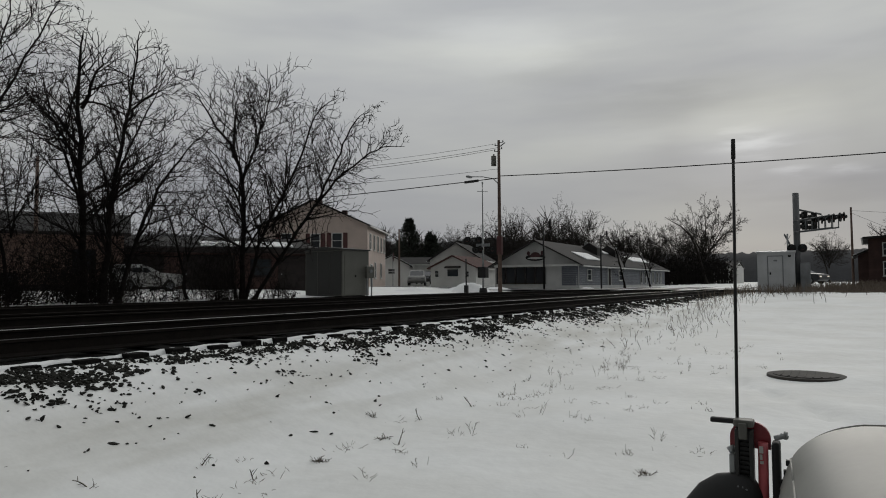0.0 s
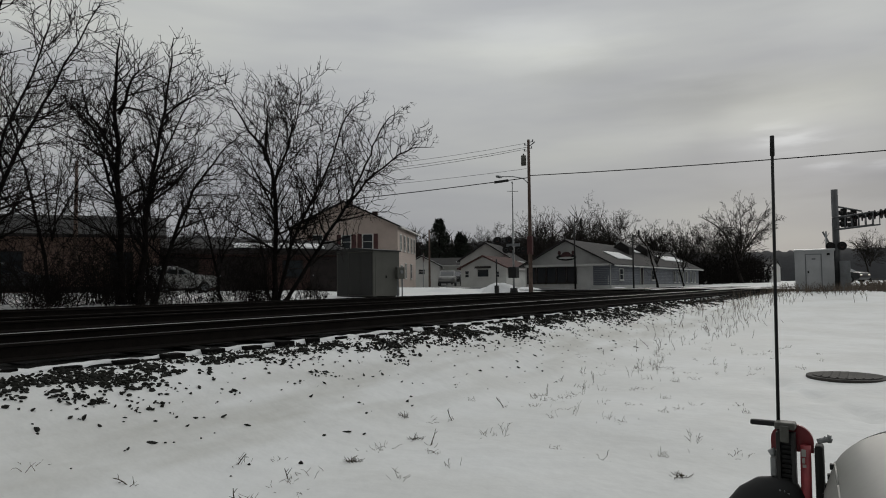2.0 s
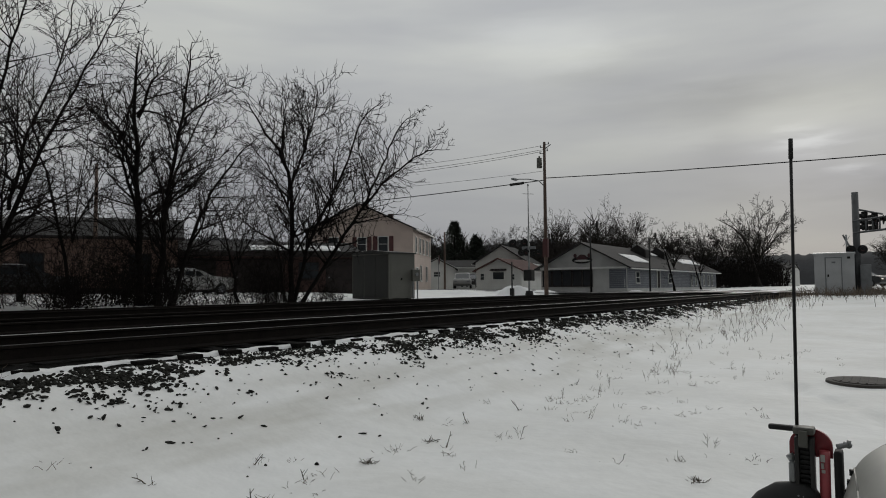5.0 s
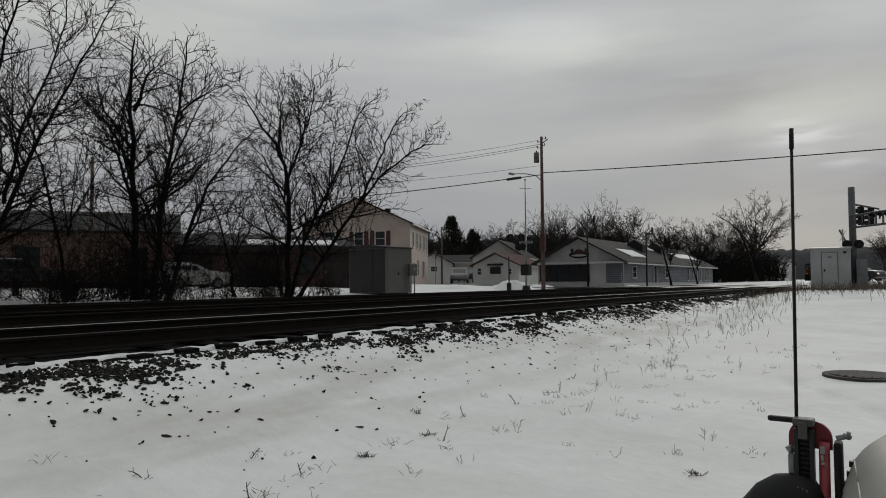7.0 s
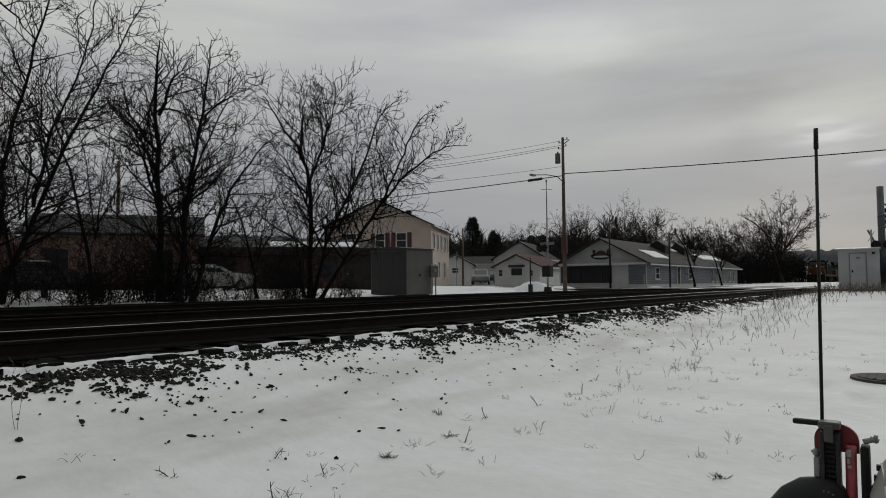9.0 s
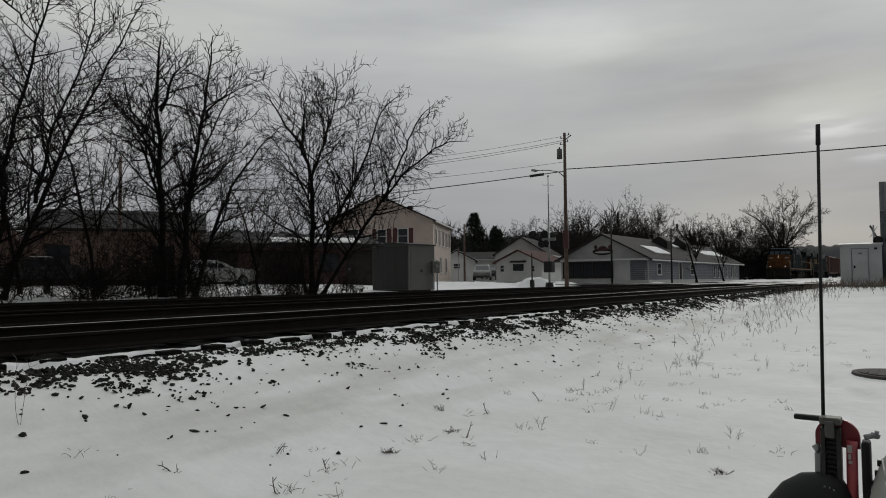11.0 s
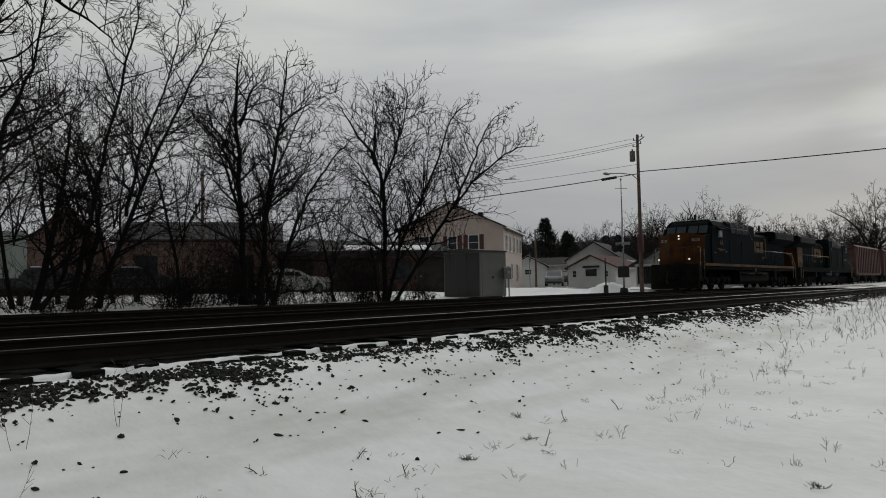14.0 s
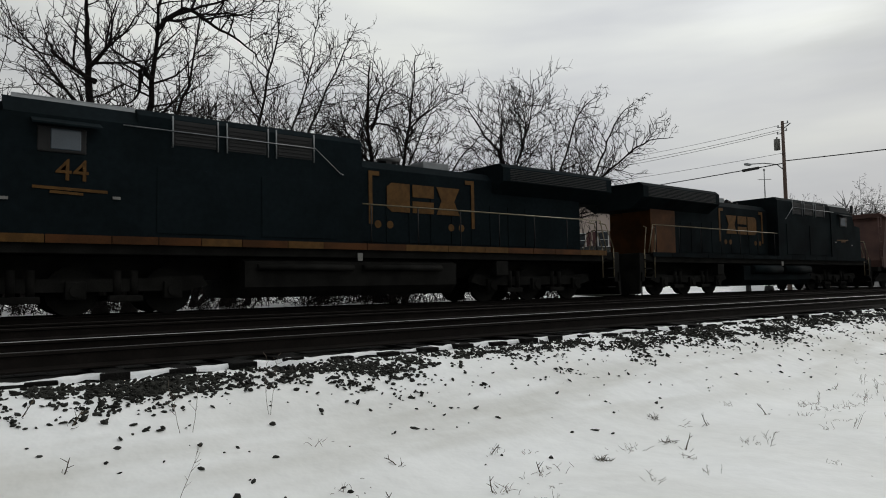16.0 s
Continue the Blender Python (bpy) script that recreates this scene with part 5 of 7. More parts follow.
def store():
    """Long low shop: gabled front with a round emblem, side wall along the street."""
    # local x runs along the side wall away from the corner, local y along the gable front
    h = gable_building("store", "pale grey single-storey shop with a gabled front and dark roof", "shop", (61.0, 20.6, 1.1), 0.0, 36.0, 8.6, 2.05, 4.25, STOREWALL, ROOFDARK, ridge_along="x", over=0.5, lap=False)
    siding(h, 0, 8.6, 0, 1.95, 4.15, -1, STOREWALL, axis="x", peak=(2.05, 4.25), step=0.16)
    bm = B()
    box(bm, -0.35, -0.03, 0.05, 8.55, 1.85, 2.05, 0.02)
    part("fascia", bm, TRIM, h)
    # shopfront glazing and posts
    for k in range(5):
        y0 = 3.3 + k * 1.03
        window(h, y0, y0 + 0.98, -0.03, 0.25, 1.8, -1, "x", frame_mat=DARKWALL, bars_n=0)
    for y0, y1, m in ((0.1, 1.7, BLUEWALL), (1.7, 3.2, STOREWALL)):
        siding(h, y0, y1, 0, 0.05, 1.8, -1, m, axis="x", step=0.17)
    bm = B()
    box(bm, -0.02, 0.02, 0.2, 0.3, 0, 1)
    part("corner_post", bm, TRIM, h)
    siding(h, 0.0, 36.0, 0, 0.05, 1.8, -1, BLUEWALL, step=0.17)
    for x0, w in ((2.2, 1.2), (13.0, 1.4), (22.5, 0.8), (24.5, 0.8), (26.5, 0.8), (28.5, 0.8), (31.0, 0.8), (33.0, 0.8)):
        window(h, x0, x0 + w, -0.03, 0.5 if w > 0.8 else 0.2, 1.6, -1)
    door(h, 9.0, 9.9, -0.03, 0.05, 1.75, -1)
    # emblem: a dark plate with a red round shape and two curled arms above it
    def plate(outline, x0, x1, material, name, label=""):
        bm = B()
        prism(bm, [(4.3 + a, 2.78 + b) for a, b in outline], x0, x1)
        return part(name, bm, material, h, label)

    def oval(a, b, ca=0.0, cb=0.0, n=20):
        return [(ca + a * math.cos(6.2832 * k / n), cb + b * math.sin(6.2832 * k / n)) for k in range(n)]

    plate(oval(1.02, 0.33, 0, -0.06), -0.06, -0.02, BLACK, "emblem_back", "dark oval emblem board")
    plate(oval(0.50, 0.36, 0, 0.10), -0.075, -0.062, LOGO_RED, "emblem", "dark red round emblem")
    plate(oval(0.78, 0.10, 0, -0.12), -0.09, -0.077, WHITEPAINT, "emblem_band", "pale band across the emblem")
    for s_ in (-1, 1):
        plate(oval(0.16, 0.20, s_ * 0.70, 0.36, 12), -0.07, -0.03, LOGO_RED, "emblem_piece")
        plate([(s_ * a, b) for a, b in ((0.45, 0.12), (0.62, 0.22), (0.70, 0.20), (0.52, 0.04))], -0.07, -0.03, LOGO_RED, "emblem_piece")
    # snow left on the roof, vents and a low dormer
    for x0, x1, f0, f1 in ((4.0, 9.0, 0.5, 0.85), (17.0, 21.0, 0.15, 0.35), (24.0, 33.0, 0.4, 0.7)):
        bm = B()
        pr = lambda f: (4.3 * (1 - f), 4.25 - 2.2 * f + 0.2)
        a, b = pr(f0), pr(f1)
        prism(bm, [(a[0], a[1]), (b[0], b[1]), (b[0], b[1] + 0.09), (a[0], a[1] + 0.05)], x0, x1)
        part("roof_snow", bm, SNOW_CLEAN, h, "patch of snow on the roof")
    for x0 in (12.0, 19.0):
        bm = B()
        prism(bm, [(2.0, 3.1), (3.8, 3.1), (3.8, 4.1), (2.9, 4.7), (2.0, 4.1)], x0, x0 + 1.8)
        part("dormer", bm, ROOFDARK, h)
    for x0 in (15.5, 27.0):
        bm = B()
        box(bm, x0, x0 + 0.5, 4.1, 4.6, 4.1, 4.9)
        part("roof_vent", bm, GALV, h)
    return h


store()


def small_houses():
    h = gable_building("shop", "small white shop with a red-brown roof", "shop", (64.4, 38.6, 1.35), -82, 5.2, 9.0, 1.75, 2.95, WHITEPAINT, ROOFRED)
    window(h, 1.9, 3.3, -0.03, 0.75, 1.65, -1, bars_n=0)
    window(h, 0.45, 1.0, -0.03, 0.7, 1.5, -1)
    window(h, 4.0, 4.5, -0.03, 0.7, 1.4, -1)
    bm = B()
    prism(bm, [(-0.45, 1.72), (0.0, 1.95), (0.0, 1.72)], 1.7, 3.5)
    part("awning", bm, DARKWALL, h)
    gable_building("house", "white house behind the small shop", "house", (72.6, 43.6, 1.3), -75, 6.5, 8.0, 3.0, 5.0, WHITEPAINT, ROOFDARK)
    h = gable_building("garage", "white garage with snow on its roof", "garage", (68.9, 49.6, 1.4), -58, 4.5, 6.0, 2.2, 3.4, WHITEPAINT, ROOFDARK, snow=1.0)
    window(h, 1.8, 2.7, -0.03, 1.2, 1.9, -1)
    h = gable_building("house", "low white house with a dark roof", "house", (73.0, 51.5, 1.4), -58, 6.5, 7.0, 2.5, 3.4, WHITEPAINT, ROOFDARK, ridge_along="x")
    window(h, 1.0, 1.8, -0.03, 1.0, 1.9, -1)


small_houses()


def brick_building():
    """Long dark brick workshop with an eaves-high roof, seen through the trees."""
    b = thing("workshop", pose(33.5, 29.2, 1.0, 0, 0, 143), "long low dark brick workshop with patchy snow on the roof", "workshop")
    bm = B()
    box(bm, 0, 15.5, -8, 0, -0.3, 2.6)
    part("wall", bm, BRICK, b)
    bm = B()
    prism(bm, [(0.5, 2.45), (0.5, 2.65), (-4, 3.5), (-8.5, 2.65), (-8.5, 2.45)], -0.4, 15.9)
    part("roof", bm, ROOFDARK, b)
    bm = B()
    prism(bm, [(0.45, 2.70), (-1.6, 3.09), (-1.6, 3.14), (0.45, 2.78)], 1.0, 6.5)
    part("roof_snow", bm, SNOW_CLEAN, b, "strip of snow along the eaves")
    bm = B()
    box(bm, -0.4, 15.9, 0.5, 0.58, 2.3, 2.55)
    part("fascia", bm, DARKWALL, b)
    for x0, x1, m in ((0.2, 1.8, DARKWALL), (4.6, 7.4, DARKWALL), (8.6, 11.2, DARKWALL), (12.0, 14.6, DARKWALL)):
        door(b, x0, x1, 0.03, 0.0, 2.1, 1, m, frame_mat=DARKWALL)
    window(b, 2.3, 3.6, 0.03, 0.9, 2.0, 1, frame_mat=DARKWALL)
    # rows of brick proud of the wall
    for k in range(16):
        bm = B()
        box(bm, 0.0, 15.5, 0.0, 0.012, 0.16 * k, 0.16 * k + 0.145)
        part("course", bm, BRICK, b)
    c = gable_building("workshop", "tan brick workshop with a hipped dark roof", "workshop", (17.2, 40.2, 1.0), -35, 9.0, 8.0, 3.3, 4.6, TANBRICK, ROOFDARK, ridge_along="x", lap=False, gutter=DARKWALL)
    for k in range(20):
        bm = B()
        box(bm, 0.0, 9.0, -0.012, 0.0, 0.165 * k, 0.165 * k + 0.15)
        part("course", bm, TANBRICK, c)
    window(c, 1.0, 2.2, -0.03, 1.1, 2.4, -1, frame_mat=DARKWALL)
    window(c, 6.4, 7.6, -0.03, 1.1, 2.4, -1, frame_mat=DARKWALL)
    d = gable_building("barn", "two-storey pale sided building with a brown roof", "building", (-2.5, 46.5, 1.2), -10, 12.0, 9.0, 6.2, 8.3, AGED, ROOFBROWN, ridge_along="x", over=0.7, gutter=DARKWALL)
    for x0 in (2.0, 5.5, 9.0):
        window(d, x0, x0 + 1.0, -0.03, 3.8, 5.2, -1, frame_mat=AGED)
    gable_building("house", "house with a steep red-brown roof", "house", (13.8, 46.0, 1.1), -30, 5.0, 6.0, 2.6, 5.3, TANBRICK, ROOFRED)


brick_building()


def grey_shed():
    """Plain equipment shed beside the tracks, with a meter box on a post frame."""
    b = thing("equipment_shed", pose(26.92, 21.25, 0.72, 0, 0, -7), "dark grey metal equipment shed beside the tracks", "shed")
    bm = B()
    box(bm, 0.0, 1.9, 0.0, 2.7, 0.08, 2.36, 0.015)
    part("body", bm, CABINET, b)
    bm = B()
    prism(bm, [(-0.06, 2.36), (2.76, 2.36), (2.76, 2.42), (1.35, 2.56), (-0.06, 2.42)], -0.06, 1.96)
    part("roof", bm, CABINET2, b)
    # this side's shade is put into the darker panel colour
    for k in range(3):
        bm = B()
        box(bm, -0.014, 0.0, 0.06 + 0.88 * k, 0.06 + 0.86 * (k + 1), 0.12, 2.3, 0.004)
        part("side_panel", bm, CABINET2, b, "side panel with shade put into its grey")
    bm = B()
    box(bm, 0.14, 1.0, -0.016, 0.0, 0.14, 2.1, 0.004)
    d = part("door", bm, CABINET, b)
    bm = B()
    box(bm, 0.86, 0.92, -0.06, -0.016, 1.0, 1.12)
    part("handle", bm, BLACK, d)
    for x in (0.1, 1.5):
        bm = B()
        box(bm, x, x + 0.25, 0.1, 2.6, -0.15, 0.08)
        part("skid", bm, BLACK, b)
    m = thing("meter_box", pose(28.42, 20.85, 0.72, 0, 0, -20), "grey electricity meter box on a two-post frame", "meter box")
    for x in (0, 0.28):
        bm = B()
        tube(bm, (x, 0, -0.1), (x, 0, 1.6), 0.035)
        part("post", bm, GALV, m)
    bm = B()
    box(bm, -0.08, 0.36, -0.12, 0.1, 0.95, 1.55, 0.02)
    part("box", bm, CABINET, m)
    bm = B()
    tube(bm, (0.14, -0.12, 1.3), (0.14, -0.19, 1.3), 0.09, seg=14)
    part("meter", bm, GALV, m)


grey_shed()


def sign_post():
    s = thing("stop_sign", pose(50.2, 34.0, 1.05), "back of a red stop sign on a post", "road sign")
    bm = B()
    tube(bm, (0, 0, -0.2), (0, 0, 3.0), 0.035)
    part("post", bm, GALV, s)
    bm = B()
    tube(bm, (0, -0.02, 2.7), (0.015, -0.035, 2.7), 0.42, seg=8)
    part("plate", bm, SHUTTER, s)


sign_post()


# ---- poles and wires ----
def catenary(a, b, sag, n=16):
    a, b = Vector(a), Vector(b)
    return [a.lerp(b, i / n) - Vector((0, 0, sag * 4 * (i / n) * (1 - i / n))) for i in range(n + 1)]


def wire(a, b, sag, r, label="thin black overhead power wire", mid=None):
    w = Wood(5)
    pts = catenary(a, b, sag)
    w.branch(pts, [r] * len(pts))
    ob = mesh_part("overhead_wire", w.v, w.f, CABLE)
    return tagged(ob, label, "cable", "overhead wires")


def utility_pole(x, y, z, top, label, arm=True, r=0.16, lean=0.0):
    p = thing("utility_pole", pose(x, y, z), label, "utility pole")
    bm = B()
    tube(bm, (0, 0, -0.4), (lean, 0, top), r, r * 0.62, seg=14)
    part("pole", bm, POLEWOOD, p)
    if arm:
        bm = B()
        tube(bm, (0, 0, top - 0.55), (0.1, -0.5, top - 0.2), 0.04)
        part("bracket", bm, GALV, p)
        for k, (dy, dz) in enumerate(((-0.35, -0.1), (0.3, -0.3), (-0.25, -0.6), (0.35, -0.75))):
            bm = B()
            tube(bm, (0, dy, top + dz - 0.1), (0, dy, top + dz + 0.08), 0.055, 0.035, seg=10)
            tube(bm, (0, 0, top + dz - 0.1), (0, dy, top + dz - 0.08), 0.025, seg=6)
            part("insulator", bm, GALV, p)
        bm = B()
        tube(bm, (-0.1, 0.38, top - 1.95), (-0.1, 0.38, top - 1.2), 0.2, seg=14)
        tube(bm, (-0.1, 0.38, top - 1.2), (-0.1, 0.38, top - 1.05), 0.06, seg=8)
        part("transformer", bm, CABINET, p, "grey can transformer")
        # street lamp arm
        bm = B()
        pipe(bm, [(0, 0, top - 3.4), (-0.2, 0.4, top - 2.95), (-0.6, 1.1, top - 2.8), (-1.1, 1.9, top - 2.8)], 0.035)
        lamp_arm = part("lamp_arm", bm, GALV, p)
        bm = B()
        box(bm, -1.55, -0.95, 1.8, 2.05, top - 2.9, top - 2.75, 0.04)
        part("lamp_head", bm, ROOFGREY, lamp_arm)
        bm = B()
        box(bm, -0.14, 0.14, -0.2, 0.2, 2.6, 4.0, 0.02)
        part("conduit_cover", bm, SHUTTER, p)
    return p


utility_pole(47.05, 22.1, 0.95, 11.35, "tall brown wooden utility pole with transformer and street lamp")
utility_pole(62.5, 41.5, 1.1, 6.3, "shorter wooden utility pole by the houses", arm=False, r=0.13)
utility_pole(70, -1.25, 1.1, 6.8, "wooden utility pole beyond the crossing", arm=False, r=0.12)
utility_pole(18.2, 32.5, 1.0, 6.5, "wooden utility pole among the trees", arm=False, r=0.12)
wire((47.05, 22.1, 9.55), (45.5, -50, 9.6), 0.9, 0.035, "thick black cable over the road")
wire((47.05, 22.1, 9.4), (24.6, 59, 6.2), 0.55, 0.034, "thick black cable towards the houses")
splice = part("splice_case", tube(B(), (-0.28, 0.46, -0.07), (0.28, -0.46, 0.07), 0.10, seg=10), CABLE)
splice.matrix_basis = pose(45.95, 23.9, 9.13)
tagged(splice, "black splice case on the thick cable", "cable case")
wire((47.05, 22.4, 12.05), (24.6, 59.4, 11.3), 1.7, 0.012)
wire((47.05, 22.0, 11.75), (24.6, 58.6, 10.75), 1.7, 0.015)
wire((47.05, 22.3, 11.6), (24.6, 59.0, 10.4), 1.7, 0.015)
wire((47.05, 22.1, 10.1), (24.6, 59, 8.4), 0.9, 0.013)
wire((70, -1.25, 7.6), (74, -30, 7.4), 0.8, 0.012)
wire((70, -1.25, 7.4), (72, -8, 4.2), 0.1, 0.012)


# ---- level-crossing equipment ----
def flasher(parent, x, y, z, face, lit=False):
    """One round crossing light with its dark backing disc and hood."""
    bm = B()
    f = Vector((math.cos(radians(face)), math.sin(radians(face)), 0))
    p = Vector((x, y, z))
    tube(bm, p, p + f * 0.03, 0.26, seg=20)
    tube(bm, p, p - f * 0.14, 0.12, 0.08, seg=12)
    d = part("flasher", bm, BLACK, parent, "black crossing light disc")
    bm = B()
    tube(bm, p + f * 0.03, p + f * 0.06, 0.105, seg=14)
    part("lens", bm, SHUTTER, d)
    bm = B()
    tube(bm, p + f * 0.03 + Vector((0, 0, 0.06)), p + f * 0.2 + Vector((0, 0, 0.05)), 0.12, 0.11, seg=10)
    part("hood", bm, BLACK, d)


def far_signal():
    s = thing("crossing_signal", pose(42.0, 21.0, 0.75), "silver crossing signal mast with black flashers and a tall aerial", "crossing signal")
    bm = B()
    tube(bm, (0, 0, -0.1), (0, 0, 4.6), 0.07, seg=12)
    part("mast", bm, STEEL, s)
    bm = B()
    tube(bm, (0, 0, 4.6), (0, 0, 7.5), 0.045, 0.03, seg=8)
    tube(bm, (-0.3, 0.28, 6.95), (0.3, -0.28, 6.95), 0.018, seg=6)
    tube(bm, (0, 0, 7.5), (0, 0, 7.62), 0.06, seg=8)
    part("aerial", bm, STEEL, s)
    bm = B()
    tube(bm, (0, 0, -0.1), (0, 0, 0.32), 0.3, 0.24, seg=16)
    part("base", bm, BLACK, s)
    bm = B()
    box(bm, -0.25, 0.25, -0.3, 0.3, 1.0, 1.75, 0.03)
    part("gate_box", bm, BLACK, s)
    bm = B()
    tube(bm, (-0.2, 0.75, 3.62), (0.1, -0.45, 3.62), 0.035)
    part("cross_bar", bm, BLACK, s)
    for x, y, z, f in ((-0.3, 1.05, 3.6, 200), (-0.05, 0.3, 3.6, 215), (0.1, -0.35, 2.9, 30), (0.0, 0.55, 2.95, 20), (-0.1, 0.15, 2.95, 240), (0.15, -0.65, 2.9, 215)):
        flasher(s, x, y, z, f)
    bm = B()
    box(bm, -0.05, 0.03, -0.5, 0.5, 3.15, 3.35)
    part("sign_plate", bm, GALV, s)
    g = thing("gate_post", pose(41.4, 22.0, 0.75), "slim black gate arm standing raised beside the signal", "crossing gate")
    bm = B()
    tube(bm, (0, 0, -0.1), (0, 0, 2.3), 0.05)
    part("arm", bm, BLACK, g)
    bm = B()
    box(bm, -0.12, 0.12, -0.12, 0.12, -0.1, 0.5, 0.02)
    part("foot", bm, BLACK, g)


far_signal()


def bungalow():
    b = thing("signal_bungalow", pose(45.9, 2.15, 0.74, 0, 0, 92), "pale aluminium railway signal hut with a closed door", "signal hut")
    bm = B()
    box(bm, 0, 2.05, -1.9, 0, 0.1, 2.4, 0.015)
    part("body", bm, BUNGALOW, b)
    bm = B()
    prism(bm, [(0.06, 2.38), (0.06, 2.44), (-0.95, 2.54), (-1.96, 2.44), (-1.96, 2.38)], -0.06, 2.11)
    part("roof", bm, BUNGALOW, b)
    for x in (0.2, 1.6):
        bm = B()
        box(bm, x, x + 0.25, -1.8, -0.1, -0.2, 0.1)
        part("foundation", bm, CONCRETE, b)
    bm = B()
    for a0, a1, c0, c1 in ((0.62, 1.5, 2.15, 2.2), (0.62, 0.67, 0.15, 2.15), (1.45, 1.5, 0.15, 2.15)):
        box(bm, a0, a1, 0, 0.03, c0, c1)
    part("door_frame", bm, GALV, b)
    bm = B()
    box(bm, 0.68, 1.44, 0.002, 0.022, 0.17, 2.14, 0.008)
    d = part("door", bm, BUNGALOW, b)
    bm = B()
    box(bm, 1.3, 1.38, 0.022, 0.07, 1.05, 1.2, 0.01)
    part("handle", bm, BLACK, d)
    bm = B()
    box(bm, 0.95, 1.15, 0.022, 0.035, 1.85, 1.95)
    part("plate", bm, GALV, d)
    bm = B()
    box(bm, 0.2, 0.36, 0, 0.12, 2.1, 2.22, 0.01)
    part("lamp", bm, BLACK, b)
    e = thing("relay_case", pose(46.4, 1.35, 0.74, 0, 0, 92), "grey relay case beside the signal hut", "relay case")
    bm = B()
    box(bm, 0, 0.55, -0.5, 0, -0.1, 1.75, 0.02)
    part("body", bm, GALV, e)
    bm = B()
    box(bm, 0.05, 0.5, 0, 0.025, 0.2, 1.65, 0.01)
    part("door", bm, GALV, e)


bungalow()


def cantilever():
    """Overhead crossing signal: thick mast, truss arm over the road, pairs of flashers, traffic lights."""
    c = thing("cantilever_signal", pose(47.0, 2.05, 0.74), "grey cantilever crossing signal with truss arm and black lights", "crossing signal")
    bm = B()
    tube(bm, (0, 0, -0.1), (0, 0, 6.05), 0.2, 0.18, seg=18)
    part("mast", bm, MASTGREY, c)
    way, L, across = Vector((-0.797, -0.604, 0)), 3.45, Vector((0.604, -0.797, 0))
    bm = B()
    for z in (3.65, 4.35):
        for off in (-0.18, 0.18):
            tube(bm, across * off + Vector((0, 0, z)), across * off + way * L + Vector((0, 0, z)), 0.04, seg=6)
    for k in range(7):
        p = way * (L * k / 6)
        for off in (-0.18, 0.18):
            tube(bm, p + across * off + Vector((0, 0, 3.65)), p + across * off + Vector((0, 0, 4.35)), 0.025, seg=6)
    part("truss_arm", bm, MASTGREY, c)
    over = Vector((0.926, -0.377, 0))
    bm = B()
    tube(bm, (0, 0, 5.05), over * 3.4 + Vector((0, 0, 4.95)), 0.06, seg=8)
    part("signal_arm", bm, MASTGREY, c)
    for d in (1.1, 2.4):
        p = over * d
        bm = B()
        box(bm, p.x - 0.17, p.x + 0.17, p.y - 0.17, p.y + 0.17, 3.85, 4.95, 0.03)
        tl = part("traffic_light", bm, BLACK, c, "black traffic light seen from behind")
        for k in range(3):
            bm = B()
            tube(bm, (p.x - 0.17, p.y + 0.1, 4.05 + 0.33 * k), (p.x - 0.35, p.y + 0.3, 4.03 + 0.33 * k), 0.14, 0.13, seg=12)
            part("visor", bm, BLACK, tl)
    for d, f in ((1.75, 100), (2.35, 100), (2.9, 250), (3.35, 100), (3.8, 250), (4.15, 100)):
        p = way * d
        flasher(c, p.x, p.y, 4.2, f)
    bm = B()
    tube(bm, way * L + Vector((0, 0, 4.2)), way * 4.25 + Vector((0, 0, 4.2)), 0.03, seg=6)
    part("light_bar", bm, MASTGREY, c)
    for x, y in ((-0.2, 0.3), (-0.2, -0.3)):
        flasher(c, x, y, 2.65, 190)
    bm = B()
    tube(bm, (-0.16, 0.3, 2.65), (-0.16, -0.3, 2.65), 0.03)
    part("cross_bar", bm, BLACK, c)
    # crossbuck on its own post
    k = thing("crossbuck", pose(48.5, 2.65, 0.8), "railway crossing crossbuck sign seen from the side", "road sign")
    bm = B()
    tube(bm, (0, 0, -0.1), (0, 0, 3.6), 0.05)
    part("post", bm, STEEL, k)
    for a in (-1, 1):
        bm = B()
        prism(bm, [(-0.22, 3.2 - 0.35 * a), (-0.14, 3.12 - 0.35 * a), (0.22, 3.2 + 0.35 * a), (0.14, 3.28 + 0.35 * a)], 0.05, 0.07)
        part("blade", bm, GALV, k)


cantilever()


def street_lamp(x, y, z, h):
    s = thing("street_lamp", pose(x, y, z), "dark street lamp post in front of the shop", "street lamp")
    bm = B()
    tube(bm, (0, 0, -0.2), (0, 0, h), 0.09, 0.06, seg=10)
    part("post", bm, BLACK, s)
    bm = B()
    pipe(bm, [(0, 0, h - 0.3), (0.1, -0.3, h - 0.1), (0.2, -0.5, h + 0.1)], 0.035)
    box(bm, 0.1, 0.3, -0.62, -0.46, h - 0.2, h + 0.35, 0.03)
    part("lamp_head", bm, BLACK, s)


street_lamp(54.0, 21.3, 1.0, 5.4)
street_lamp(64.5, 19.6, 1.0, 5.0)


